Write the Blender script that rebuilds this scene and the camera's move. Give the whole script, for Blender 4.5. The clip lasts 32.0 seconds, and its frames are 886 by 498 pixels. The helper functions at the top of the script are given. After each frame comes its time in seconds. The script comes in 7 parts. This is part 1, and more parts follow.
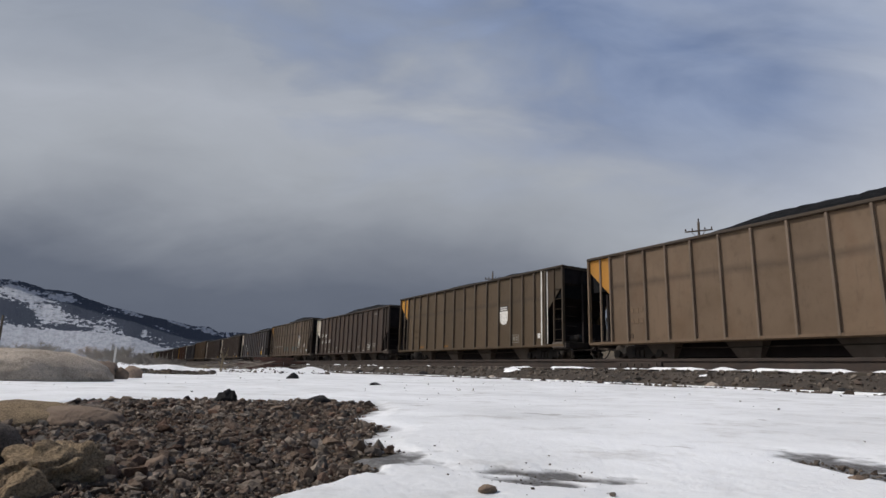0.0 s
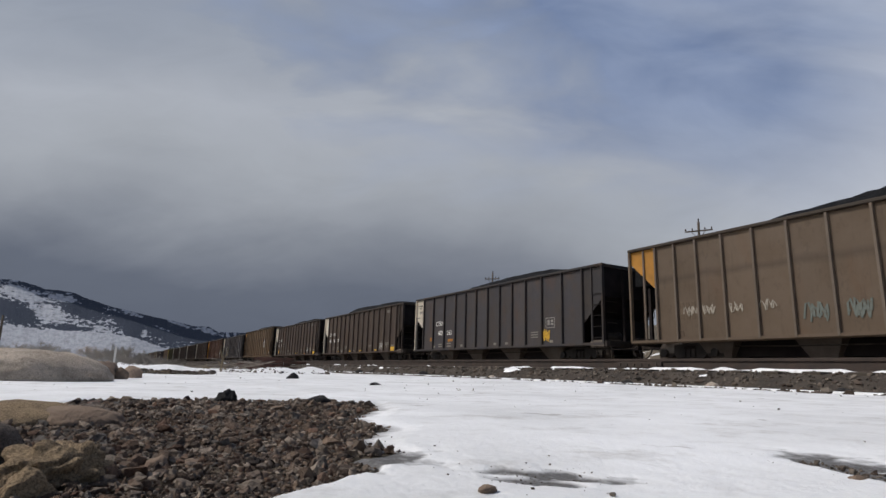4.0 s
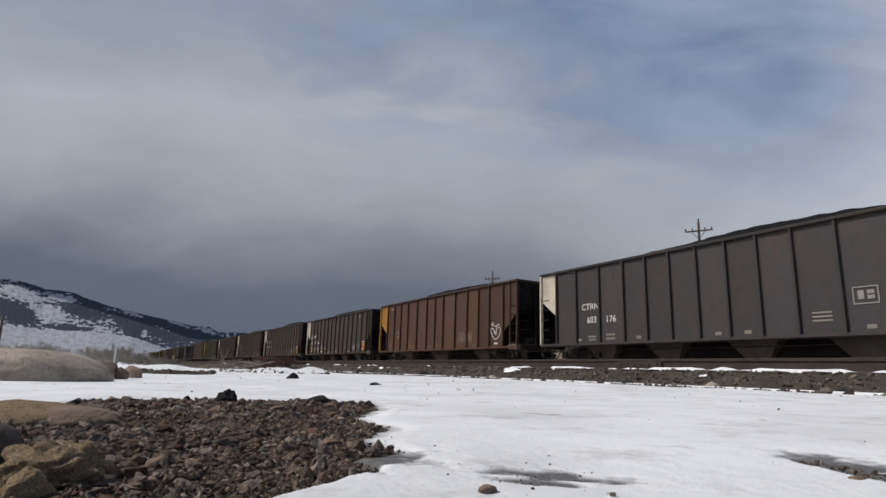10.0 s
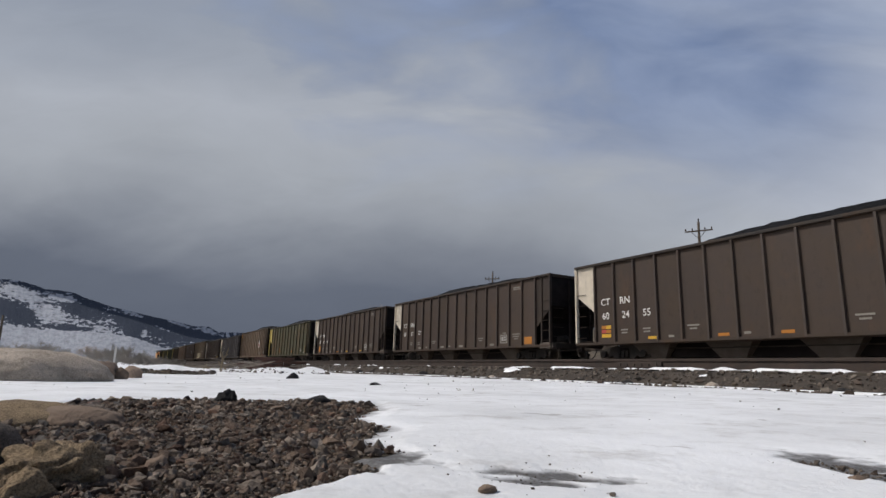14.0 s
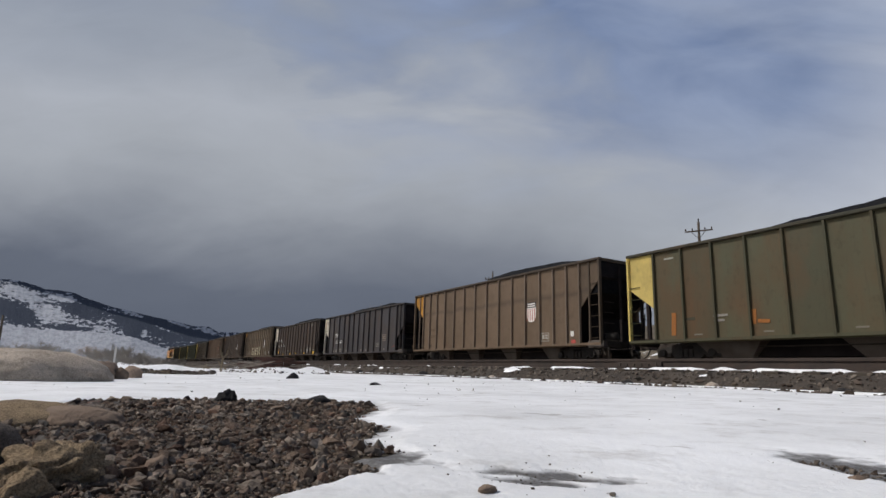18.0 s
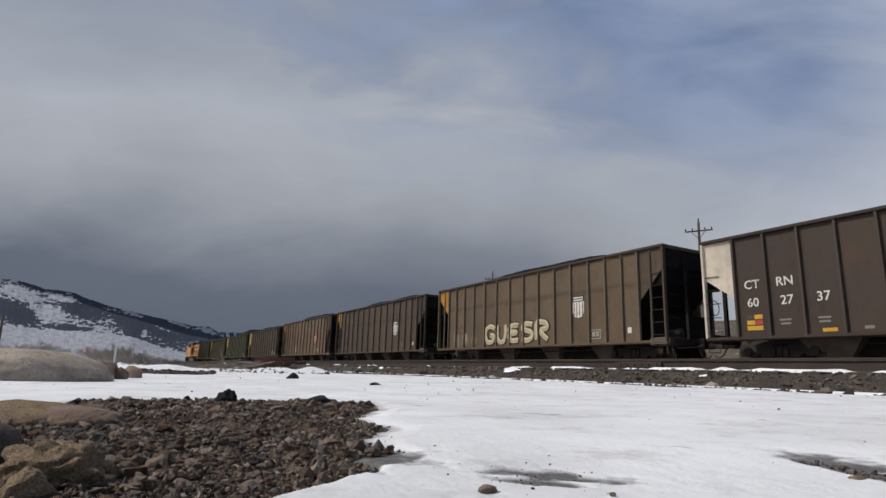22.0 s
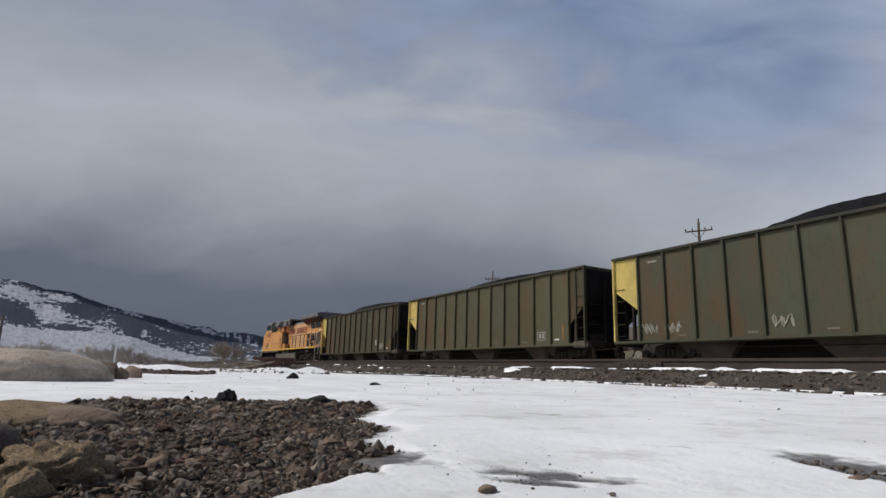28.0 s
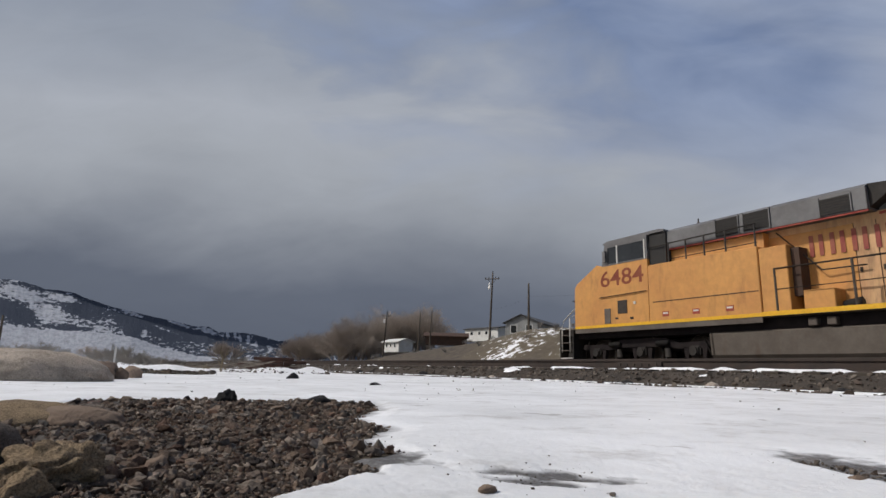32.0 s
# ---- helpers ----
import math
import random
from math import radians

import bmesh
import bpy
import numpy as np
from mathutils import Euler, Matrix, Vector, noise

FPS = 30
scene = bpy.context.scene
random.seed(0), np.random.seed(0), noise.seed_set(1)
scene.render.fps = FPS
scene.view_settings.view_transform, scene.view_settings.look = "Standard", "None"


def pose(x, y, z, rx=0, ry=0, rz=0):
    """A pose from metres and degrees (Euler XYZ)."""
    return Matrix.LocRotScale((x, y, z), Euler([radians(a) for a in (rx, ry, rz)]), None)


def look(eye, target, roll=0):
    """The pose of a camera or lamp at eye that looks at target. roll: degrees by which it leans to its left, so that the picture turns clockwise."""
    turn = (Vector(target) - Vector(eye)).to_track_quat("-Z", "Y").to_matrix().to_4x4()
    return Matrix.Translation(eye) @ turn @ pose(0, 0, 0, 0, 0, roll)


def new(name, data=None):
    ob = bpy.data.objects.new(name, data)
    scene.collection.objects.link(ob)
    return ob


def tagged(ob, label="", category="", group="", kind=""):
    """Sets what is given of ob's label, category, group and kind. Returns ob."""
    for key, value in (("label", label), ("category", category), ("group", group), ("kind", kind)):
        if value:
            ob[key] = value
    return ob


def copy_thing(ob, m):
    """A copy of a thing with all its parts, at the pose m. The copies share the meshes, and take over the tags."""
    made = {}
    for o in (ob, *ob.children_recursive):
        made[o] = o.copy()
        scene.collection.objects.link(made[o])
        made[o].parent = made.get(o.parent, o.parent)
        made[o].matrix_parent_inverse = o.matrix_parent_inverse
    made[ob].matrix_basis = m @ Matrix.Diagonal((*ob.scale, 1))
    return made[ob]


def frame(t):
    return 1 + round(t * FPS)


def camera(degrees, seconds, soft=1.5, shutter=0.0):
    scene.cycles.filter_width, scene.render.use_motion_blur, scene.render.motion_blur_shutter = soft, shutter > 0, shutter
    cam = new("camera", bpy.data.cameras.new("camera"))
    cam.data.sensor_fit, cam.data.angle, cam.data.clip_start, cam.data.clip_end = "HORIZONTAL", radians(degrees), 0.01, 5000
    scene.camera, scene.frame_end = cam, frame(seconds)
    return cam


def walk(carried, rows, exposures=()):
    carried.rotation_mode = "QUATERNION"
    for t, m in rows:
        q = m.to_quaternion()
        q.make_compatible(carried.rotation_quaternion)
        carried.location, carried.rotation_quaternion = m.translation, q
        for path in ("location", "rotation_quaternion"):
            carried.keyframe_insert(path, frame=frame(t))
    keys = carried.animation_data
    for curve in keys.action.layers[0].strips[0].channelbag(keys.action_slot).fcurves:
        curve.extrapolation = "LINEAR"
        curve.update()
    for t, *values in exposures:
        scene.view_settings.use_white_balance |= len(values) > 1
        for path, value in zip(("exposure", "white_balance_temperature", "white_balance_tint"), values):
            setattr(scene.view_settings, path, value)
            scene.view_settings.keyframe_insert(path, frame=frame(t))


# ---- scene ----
cam = camera(75.97, 32.0)
EYE = (0.0, 0.0, 0.14)
TURN, TILT = 0.51764, 0.21359
AHEAD = (-math.cos(TURN) * math.cos(TILT), math.sin(TURN) * math.cos(TILT), math.sin(TILT))
VIEW = look(EYE, (AHEAD[0] * 10, AHEAD[1] * 10, 0.14 + AHEAD[2] * 10), 1.744)
walk(cam, [(0.0, VIEW), (32.0, VIEW)], ((0.0, 0.0), (27.0, 0.0), (29.5, -0.03), (32.0, -0.05)))

# ---- light ----
SUN_TO = Vector((-0.30, -0.64, 0.70)).normalized()
world = bpy.data.worlds.new("world")
scene.world = world
world.use_nodes = True
sky = world.node_tree.nodes.new("ShaderNodeTexSky")
sky.sky_type, sky.sun_disc = "NISHITA", False
sky.sun_elevation = math.asin(SUN_TO.z)
sky.sun_rotation = math.atan2(SUN_TO.x, SUN_TO.y)
sky.air_density, sky.dust_density = 1.0, 2.5
world.node_tree.links.new(sky.outputs[0], world.node_tree.nodes["Background"].inputs[0])
world.node_tree.nodes["Background"].inputs[1].default_value = 0.08
sun = new("sun", bpy.data.lights.new("sun", "SUN"))
sun.data.energy, sun.data.angle, sun.data.color = 2.6, radians(0.7), (1.0, 0.965, 0.905)
sun.matrix_world = look(SUN_TO * 60, (0, 0, 0))


# ---- material helpers ----
def value_of(nt, socket, v):
    if isinstance(v, bpy.types.NodeSocket):
        nt.links.new(v, socket)
    elif isinstance(v, (tuple, list)) and len(v) == 3 and socket.type == "RGBA":
        socket.default_value = (*v, 1)
    else:
        socket.default_value = v


def coords(nt, scale=(1, 1, 1), kind="Object", shuffle=False):
    tc = nt.nodes.new("ShaderNodeTexCoord")
    mp = nt.nodes.new("ShaderNodeMapping")
    mp.inputs["Scale"].default_value = scale
    out = tc.outputs[kind]
    if shuffle:
        info = nt.nodes.new("ShaderNodeObjectInfo")
        add = nt.nodes.new("ShaderNodeVectorMath")
        add.operation = "MULTIPLY_ADD"
        nt.links.new(info.outputs["Random"], add.inputs[0])
        add.inputs[1].default_value = (37, 11, 23)
        nt.links.new(out, add.inputs[2])
        out = add.outputs[0]
    nt.links.new(out, mp.inputs["Vector"])
    return mp.outputs[0]


def grain(nt, vec, scale, detail=4.0, rough=0.6, warp=0.0):
    n = nt.nodes.new("ShaderNodeTexNoise")
    nt.links.new(vec, n.inputs["Vector"])
    n.inputs["Scale"].default_value, n.inputs["Detail"].default_value = scale, detail
    n.inputs["Roughness"].default_value, n.inputs["Distortion"].default_value = rough, warp
    return n.outputs["Fac"]


def ramp(nt, fac, *stops):
    r = nt.nodes.new("ShaderNodeValToRGB")
    while len(r.color_ramp.elements) < len(stops):
        r.color_ramp.elements.new(0.5)
    for el, (p, c) in zip(r.color_ramp.elements, stops):
        el.position = p
        el.color = (*c, 1) if isinstance(c, tuple) else (c, c, c, 1)
    nt.links.new(fac, r.inputs[0])
    return r.outputs[0]


def blend(nt, fac, a, b, mode="MIX"):
    m = nt.nodes.new("ShaderNodeMix")
    m.data_type, m.blend_type = "RGBA", mode
    value_of(nt, m.inputs[0], fac)
    value_of(nt, m.inputs[6], a)
    value_of(nt, m.inputs[7], b)
    return m.outputs[2]


def calc(nt, op, a, b=0.0, c=0.0):
    m = nt.nodes.new("ShaderNodeMath")
    m.operation = op
    for i, v in enumerate((a, b, c)):
        value_of(nt, m.inputs[i], v)
    return m.outputs[0]


def shell(name):
    m = bpy.data.materials.new(name)
    m.use_nodes = True
    return m, m.node_tree, m.node_tree.nodes["Principled BSDF"]


def bump(nt, bsdf, height, strength, distance):
    b = nt.nodes.new("ShaderNodeBump")
    b.inputs["Strength"].default_value, b.inputs["Distance"].default_value = strength, distance
    nt.links.new(height, b.inputs["Height"])
    nt.links.new(b.outputs[0], bsdf.inputs["Normal"])


def surface(name, base, worn, scale, rough=0.8, metal=0.0, lump=0.3, depth=0.01, amount=(0.35, 0.7), stretch=(1, 1, 1), shuffle=False, spec=0.4, soot=0.0):
    """Base colour with worn patches at two sizes, uneven gloss and fine relief."""
    m, nt, bsdf = shell(name)
    v = coords(nt, stretch, shuffle=shuffle)
    big, fine = grain(nt, v, scale, 6, 0.65), grain(nt, v, scale * 9, 4, 0.6)
    patch = ramp(nt, big, (amount[0], 0.0), (amount[1], 1.0))
    col = blend(nt, patch, base, worn)
    col = blend(nt, 0.35, col, ramp(nt, fine, (0.3, 0.45), (0.75, 1.0)), "MULTIPLY")
    if soot:
        run = grain(nt, coords(nt, (2.2, 2.2, 0.45)), 1.7, 5, 0.66, 0.3)
        col = blend(nt, ramp(nt, run, (0.53, 0.0), (0.78, soot)), col, (0.075, 0.04, 0.024))
    nt.links.new(col, bsdf.inputs["Base Color"])
    nt.links.new(ramp(nt, fine, (0.3, max(0.05, rough - 0.12)), (0.7, min(1.0, rough + 0.1))), bsdf.inputs["Roughness"])
    bsdf.inputs["Metallic"].default_value = metal
    bsdf.inputs["Specular IOR Level"].default_value = spec
    bump(nt, bsdf, fine, lump, depth)
    return m


def speckled(name, colours, rough=0.9, lump=0.5):
    """Loose pieces, each island with a colour of its own."""
    m, nt, bsdf = shell(name)
    geo = nt.nodes.new("ShaderNodeNewGeometry")
    col = ramp(nt, geo.outputs["Random Per Island"], *[(i / (len(colours) - 1), c) for i, c in enumerate(colours)])
    v = coords(nt)
    fine = grain(nt, v, 260, 5, 0.72)
    col = blend(nt, 0.75, col, ramp(nt, fine, (0.3, 0.35), (0.7, 1.0)), "MULTIPLY")
    nt.links.new(col, bsdf.inputs["Base Color"])
    bsdf.inputs["Roughness"].default_value = rough
    bsdf.inputs["Specular IOR Level"].default_value = 0.25
    bump(nt, bsdf, fine, lump, 0.004)
    return m


def hull_paint(name="weathered_paint", rust=0.32, start=0.56, spread=0.8, tide=0.0):
    """Weathered car paint; the colour comes from the object."""
    m, nt, bsdf = shell(name)
    info = nt.nodes.new("ShaderNodeObjectInfo")
    v = coords(nt, shuffle=True)
    streak = grain(nt, coords(nt, (5, 5, 0.35), shuffle=True), 1.6, 6, 0.7)
    big, fine = grain(nt, v, 0.9, 5, 0.6), grain(nt, v, 22, 5, 0.7)
    dust = blend(nt, 0.6, info.outputs["Color"], (0.115, 0.08, 0.05))
    col = blend(nt, ramp(nt, big, (0.4, 0.0), (0.75, 0.7)), info.outputs["Color"], dust)
    faded = calc(nt, "MULTIPLY_ADD", info.outputs["Random"], 0.20, 0.95)
    shade = nt.nodes.new("ShaderNodeVectorMath")
    shade.operation = "SCALE"
    nt.links.new(col, shade.inputs[0])
    nt.links.new(faded, shade.inputs["Scale"])
    rusty = grain(nt, coords(nt, (1.2, 1.2, 0.5), shuffle=spread > 0.7), spread, 5, 0.62)
    col = blend(nt, ramp(nt, rusty, (start, 0.0), (0.74, rust)), shade.outputs[0], (0.16, 0.075, 0.03))
    mottle = grain(nt, coords(nt, (1, 1, 0.55), shuffle=True), 5.5, 6, 0.7)
    col = blend(nt, 0.45, col, ramp(nt, mottle, (0.28, 0.55), (0.46, 1.0), (0.8, 1.0)), "MULTIPLY")
    bsdf.inputs["Diffuse Roughness"].default_value = 1.0
    if tide:
        # an uneven dirt line along the side
        place, axes = nt.nodes.new("ShaderNodeTexCoord"), nt.nodes.new("ShaderNodeSeparateXYZ")
        nt.links.new(place.outputs["Object"], axes.inputs[0])
        level = calc(nt, "ADD", calc(nt, "MULTIPLY", axes.outputs["Z"], 0.25), calc(nt, "MULTIPLY", calc(nt, "SUBTRACT", big, 0.5), 0.09))
        off = calc(nt, "ABSOLUTE", calc(nt, "SUBTRACT", level, 0.70))
        line = calc(nt, "MAXIMUM", calc(nt, "MULTIPLY_ADD", off, -24.0 * tide, tide), 0.0)
        col = blend(nt, line, col, (0.062, 0.046, 0.034))
    soot = ramp(nt, streak, (0.58, 0.0), (0.85, 0.45))
    col = blend(nt, soot, col, (0.028, 0.022, 0.018))
    chips = ramp(nt, fine, (0.64, 0.0), (0.76, 0.5))
    col = blend(nt, chips, col, (0.07, 0.04, 0.025))
    nt.links.new(col, bsdf.inputs["Base Color"])
    nt.links.new(ramp(nt, big, (0.3, 0.55), (0.7, 0.8)), bsdf.inputs["Roughness"])
    bsdf.inputs["Specular IOR Level"].default_value = 0.3
    bump(nt, bsdf, grain(nt, v, 2.2, 3, 0.5), 0.35, 0.02)
    return m


def faded_mark():
    """Stencil paint, worn through in spots; the colour comes from the object."""
    m, nt, bsdf = shell("stencil_paint")
    info = nt.nodes.new("ShaderNodeObjectInfo")
    w = grain(nt, coords(nt, shuffle=True), 14, 5, 0.7)
    col = blend(nt, ramp(nt, w, (0.5, 0.0), (0.72, 0.75)), info.outputs["Color"], (0.09, 0.07, 0.055))
    nt.links.new(col, bsdf.inputs["Base Color"])
    bsdf.inputs["Roughness"].default_value = 0.75
    bsdf.inputs["Specular IOR Level"].default_value = 0.2
    return m


def boulder_material(name, base, worn, scale, pits=0.5):
    """Weathered stone: cloudy tone, lichen-like blotches, pits and fine grit."""
    m, nt, bsdf = shell(name)
    v = coords(nt, shuffle=True)
    big, mid, fine = grain(nt, v, scale, 6, 0.62, 0.4), grain(nt, v, scale * 5, 6, 0.7), grain(nt, v, scale * 26, 4, 0.65)
    col = blend(nt, ramp(nt, big, (0.36, 0.0), (0.66, 1.0)), base, worn)
    col = blend(nt, ramp(nt, mid, (0.55, 0.0), (0.72, pits)), col, tuple(0.35 * c for c in worn))
    col = blend(nt, 0.85, col, ramp(nt, fine, (0.34, 0.35), (0.62, 1.08)), "MULTIPLY")
    nt.links.new(col, bsdf.inputs["Base Color"])
    bsdf.inputs["Roughness"].default_value = 0.95
    bsdf.inputs["Specular IOR Level"].default_value = 0.15
    bump(nt, bsdf, blend(nt, 0.4, mid, fine), 1.0, 0.16 / scale)
    return m


PAINT, RUSTY, MARK = hull_paint(), hull_paint("rusting_paint", 0.75, 0.46, 0.5), faded_mark()
LINED = hull_paint("dust_lined_paint", tide=0.42)
GRIME = surface("grimy_steel", (0.032, 0.025, 0.020), (0.070, 0.052, 0.040), 3.0, 0.85, 0.0, 0.4)
DARK = surface("sooty_steel", (0.018, 0.016, 0.015), (0.045, 0.035, 0.028), 2.0, 0.8, 0.0, 0.3)
SHINY = surface("worn_bright_steel", (0.35, 0.33, 0.31), (0.16, 0.11, 0.08), 6.0, 0.4, 0.9, 0.1)
RUST = surface("rusty_rail_steel", (0.036, 0.028, 0.024), (0.062, 0.042, 0.033), 5.0, 0.85, 0.1, 0.3)
TIE = surface("creosoted_timber", (0.05, 0.04, 0.032), (0.10, 0.08, 0.06), 3.0, 0.95, 0.0, 0.6, stretch=(1, 6, 6))
# near-black: coal dirt plus the shade of car ends and undersides
BLACKEND = surface("coal_and_shade_black_steel", (0.015, 0.012, 0.013), (0.032, 0.025, 0.024), 1.6, 0.9, 0.0, 0.3, spec=0.15)
COAL = surface("coal", (0.010, 0.010, 0.011), (0.022, 0.022, 0.024), 6.0, 0.92, 0.0, 1.0, 0.05, spec=0.12)
GRAVEL = speckled("gravel_stone", [(0.081, 0.057, 0.044), (0.256, 0.183, 0.132), (0.122, 0.094, 0.076), (0.378, 0.301, 0.235), (0.165, 0.094, 0.064), (0.051, 0.040, 0.034), (0.207, 0.183, 0.162), (0.195, 0.124, 0.084), (0.073, 0.054, 0.044), (0.464, 0.378, 0.302), (0.146, 0.103, 0.076), (0.098, 0.068, 0.052)], 0.95, 0.9)
BALLAST = speckled("ballast_stone", [(0.058, 0.048, 0.040), (0.169, 0.140, 0.114), (0.091, 0.065, 0.052), (0.247, 0.208, 0.169), (0.078, 0.065, 0.057), (0.130, 0.098, 0.072)])
SAND = boulder_material("tan_sandstone", (0.44, 0.32, 0.20), (0.29, 0.215, 0.14), 14.0, 0.8)
DARKROCK = boulder_material("dark_brown_stone", (0.21, 0.17, 0.145), (0.13, 0.107, 0.092), 16.0, 0.5)
GREYROCK = boulder_material("weathered_grey_boulder", (0.70, 0.59, 0.485), (0.46, 0.385, 0.315), 6.5, 0.9)
PINKROCK = boulder_material("pale_reddish_stone", (0.50, 0.37, 0.28), (0.36, 0.26, 0.20), 9.0, 0.3)
BLACKROCK = boulder_material("black_coal_lump", (0.058, 0.055, 0.054), (0.034, 0.032, 0.032), 22.0, 0.5)
REDROCK = surface("reddish_stone", (0.27, 0.20, 0.15), (0.14, 0.10, 0.075), 8.0, 0.95, 0.0, 0.7, 0.01, spec=0.15)
RUSTCHIP = surface("rust_red_stone", (0.22, 0.085, 0.065), (0.13, 0.06, 0.05), 12.0, 0.9, 0.0, 0.5)
TIMBER = surface("weathered_pole_timber", (0.10, 0.075, 0.055), (0.05, 0.04, 0.032), 3.0, 0.9, 0.0, 0.5, stretch=(6, 6, 0.5))
GREYWOOD = surface("silvered_wood", (0.28, 0.24, 0.20), (0.14, 0.11, 0.09), 5.0, 0.9, 0.0, 0.4)
TWIG = surface("bare_twigs", (0.42, 0.35, 0.295), (0.33, 0.275, 0.23), 0.6, 0.95, 0.0, 0.2, spec=0.1)
BRUSH = surface("grey_sagebrush", (0.34, 0.31, 0.28), (0.24, 0.215, 0.19), 0.6, 0.95, 0.0, 0.2, spec=0.1)
STRAW = surface("dry_grass", (0.27, 0.215, 0.14), (0.16, 0.125, 0.085), 3.0, 0.95, 0.0, 0.2, spec=0.1)
SIDING = surface("grey_house_siding", (0.34, 0.34, 0.33), (0.24, 0.235, 0.225), 1.2, 0.8, 0.0, 0.2)
WHITE = surface("white_siding", (0.78, 0.77, 0.74), (0.6, 0.58, 0.54), 1.0, 0.7, 0.0, 0.1)
ROOFING = surface("dark_roofing", (0.055, 0.055, 0.06), (0.10, 0.10, 0.10), 2.0, 0.9, 0.0, 0.4)
RUSTWOOD = surface("rusty_brown_timber", (0.115, 0.055, 0.040), (0.07, 0.042, 0.032), 4.0, 0.9, 0.0, 0.4)
REDROOF = surface("brown_red_boards", (0.10, 0.055, 0.038), (0.06, 0.038, 0.028), 2.0, 0.9, 0.0, 0.4)
GLASS = surface("dark_window_glass", (0.012, 0.013, 0.015), (0.025, 0.027, 0.03), 1.0, 0.15, 0.0, 0.02, spec=0.35)
YELLOW = surface("armour_yellow_paint", (0.62, 0.30, 0.085), (0.50, 0.215, 0.068), 1.1, 0.5, 0.0, 0.08, stretch=(0.7, 0.7, 0.6), amount=(0.45, 0.8), soot=0.38)
PALE = surface("faded_yellow_paint", (0.66, 0.40, 0.20), (0.50, 0.255, 0.115), 1.3, 0.6, 0.0, 0.08, stretch=(2.5, 2.5, 0.5), amount=(0.4, 0.7), soot=0.75)
STRIPE = surface("yellow_sill_stripe", (0.80, 0.44, 0.02), (0.6, 0.32, 0.03), 1.5, 0.5, 0.0, 0.05, amount=(0.5, 0.85))
HARBOUR = surface("harbour_grey_paint", (0.175, 0.170, 0.170), (0.105, 0.098, 0.096), 1.2, 0.55, 0.0, 0.1)
RED = surface("red_paint", (0.34, 0.045, 0.03), (0.38, 0.10, 0.05), 1.6, 0.55, 0.0, 0.05, amount=(0.45, 0.8))
FADED = surface("faded_red_number_paint", (0.21, 0.034, 0.013), (0.27, 0.075, 0.03), 2.2, 0.6, 0.0, 0.05)
DUSTY = surface("dusty_tank_paint", (0.155, 0.130, 0.108), (0.10, 0.082, 0.068), 1.4, 0.85, 0.0, 0.2, soot=0.5)
NAMERED = surface("faded_dark_red_lettering", (0.27, 0.045, 0.032), (0.33, 0.11, 0.06), 2.4, 0.6, 0.0, 0.05)
MAROON = surface("dark_red_paint", (0.085, 0.022, 0.018), (0.055, 0.022, 0.018), 1.6, 0.6, 0.0, 0.05)
UNDERGREY = surface("dusty_underframe_paint", (0.15, 0.125, 0.105), (0.09, 0.07, 0.058), 1.6, 0.85, 0.0, 0.25)
BLACKMESH = surface("black_grille", (0.014, 0.013, 0.013), (0.03, 0.026, 0.022), 30.0, 0.7, 0.0, 0.5)
WHITEPAINT = surface("white_paint", (0.78, 0.76, 0.72), (0.5, 0.46, 0.4), 3.0, 0.6, 0.0, 0.05)


def snow_material():
    m, nt, bsdf = shell("old_snow")
    v = coords(nt, kind="Object")
    big = grain(nt, v, 1.3, 6, 0.62)
    fine = grain(nt, v, 55, 5, 0.65)
    crumbs = grain(nt, v, 260, 3, 0.6)
    far_dirt = grain(nt, coords(nt, (1.5, 1.1, 1)), 3.5, 6, 0.7)
    col = blend(nt, ramp(nt, big, (0.40, 0.0), (0.66, 0.75)), (0.875, 0.875, 0.885), (0.64, 0.64, 0.64))
    col = blend(nt, ramp(nt, far_dirt, (0.53, 0.0), (0.70, 0.55)), col, (0.40, 0.375, 0.345))
    col = blend(nt, ramp(nt, crumbs, (0.70, 0.0), (0.76, 0.8)), col, (0.16, 0.14, 0.12))
    thin = nt.nodes.new("ShaderNodeAttribute")
    thin.attribute_name = "thin"
    wet = calc(nt, "ADD", thin.outputs["Fac"], calc(nt, "MULTIPLY", calc(nt, "SUBTRACT", grain(nt, v, 18, 5, 0.7), 0.5), 0.9))
    col = blend(nt, ramp(nt, wet, (0.32, 0.0), (0.60, 0.45), (0.92, 0.95)), col, (0.085, 0.078, 0.072))
    streak = grain(nt, coords(nt, (1.6, 1.0, 1)), 3.1, 5, 0.6)
    col = blend(nt, ramp(nt, streak, (0.655, 0.0), (0.70, 0.6)), col, (0.25, 0.225, 0.20))
    nt.links.new(col, bsdf.inputs["Base Color"])
    nt.links.new(ramp(nt, fine, (0.35, 0.32), (0.6, 0.75)), bsdf.inputs["Roughness"])
    bsdf.inputs["Specular IOR Level"].default_value = 0.35
    bump(nt, bsdf, blend(nt, 0.5, fine, big), 0.5, 0.01)
    return m


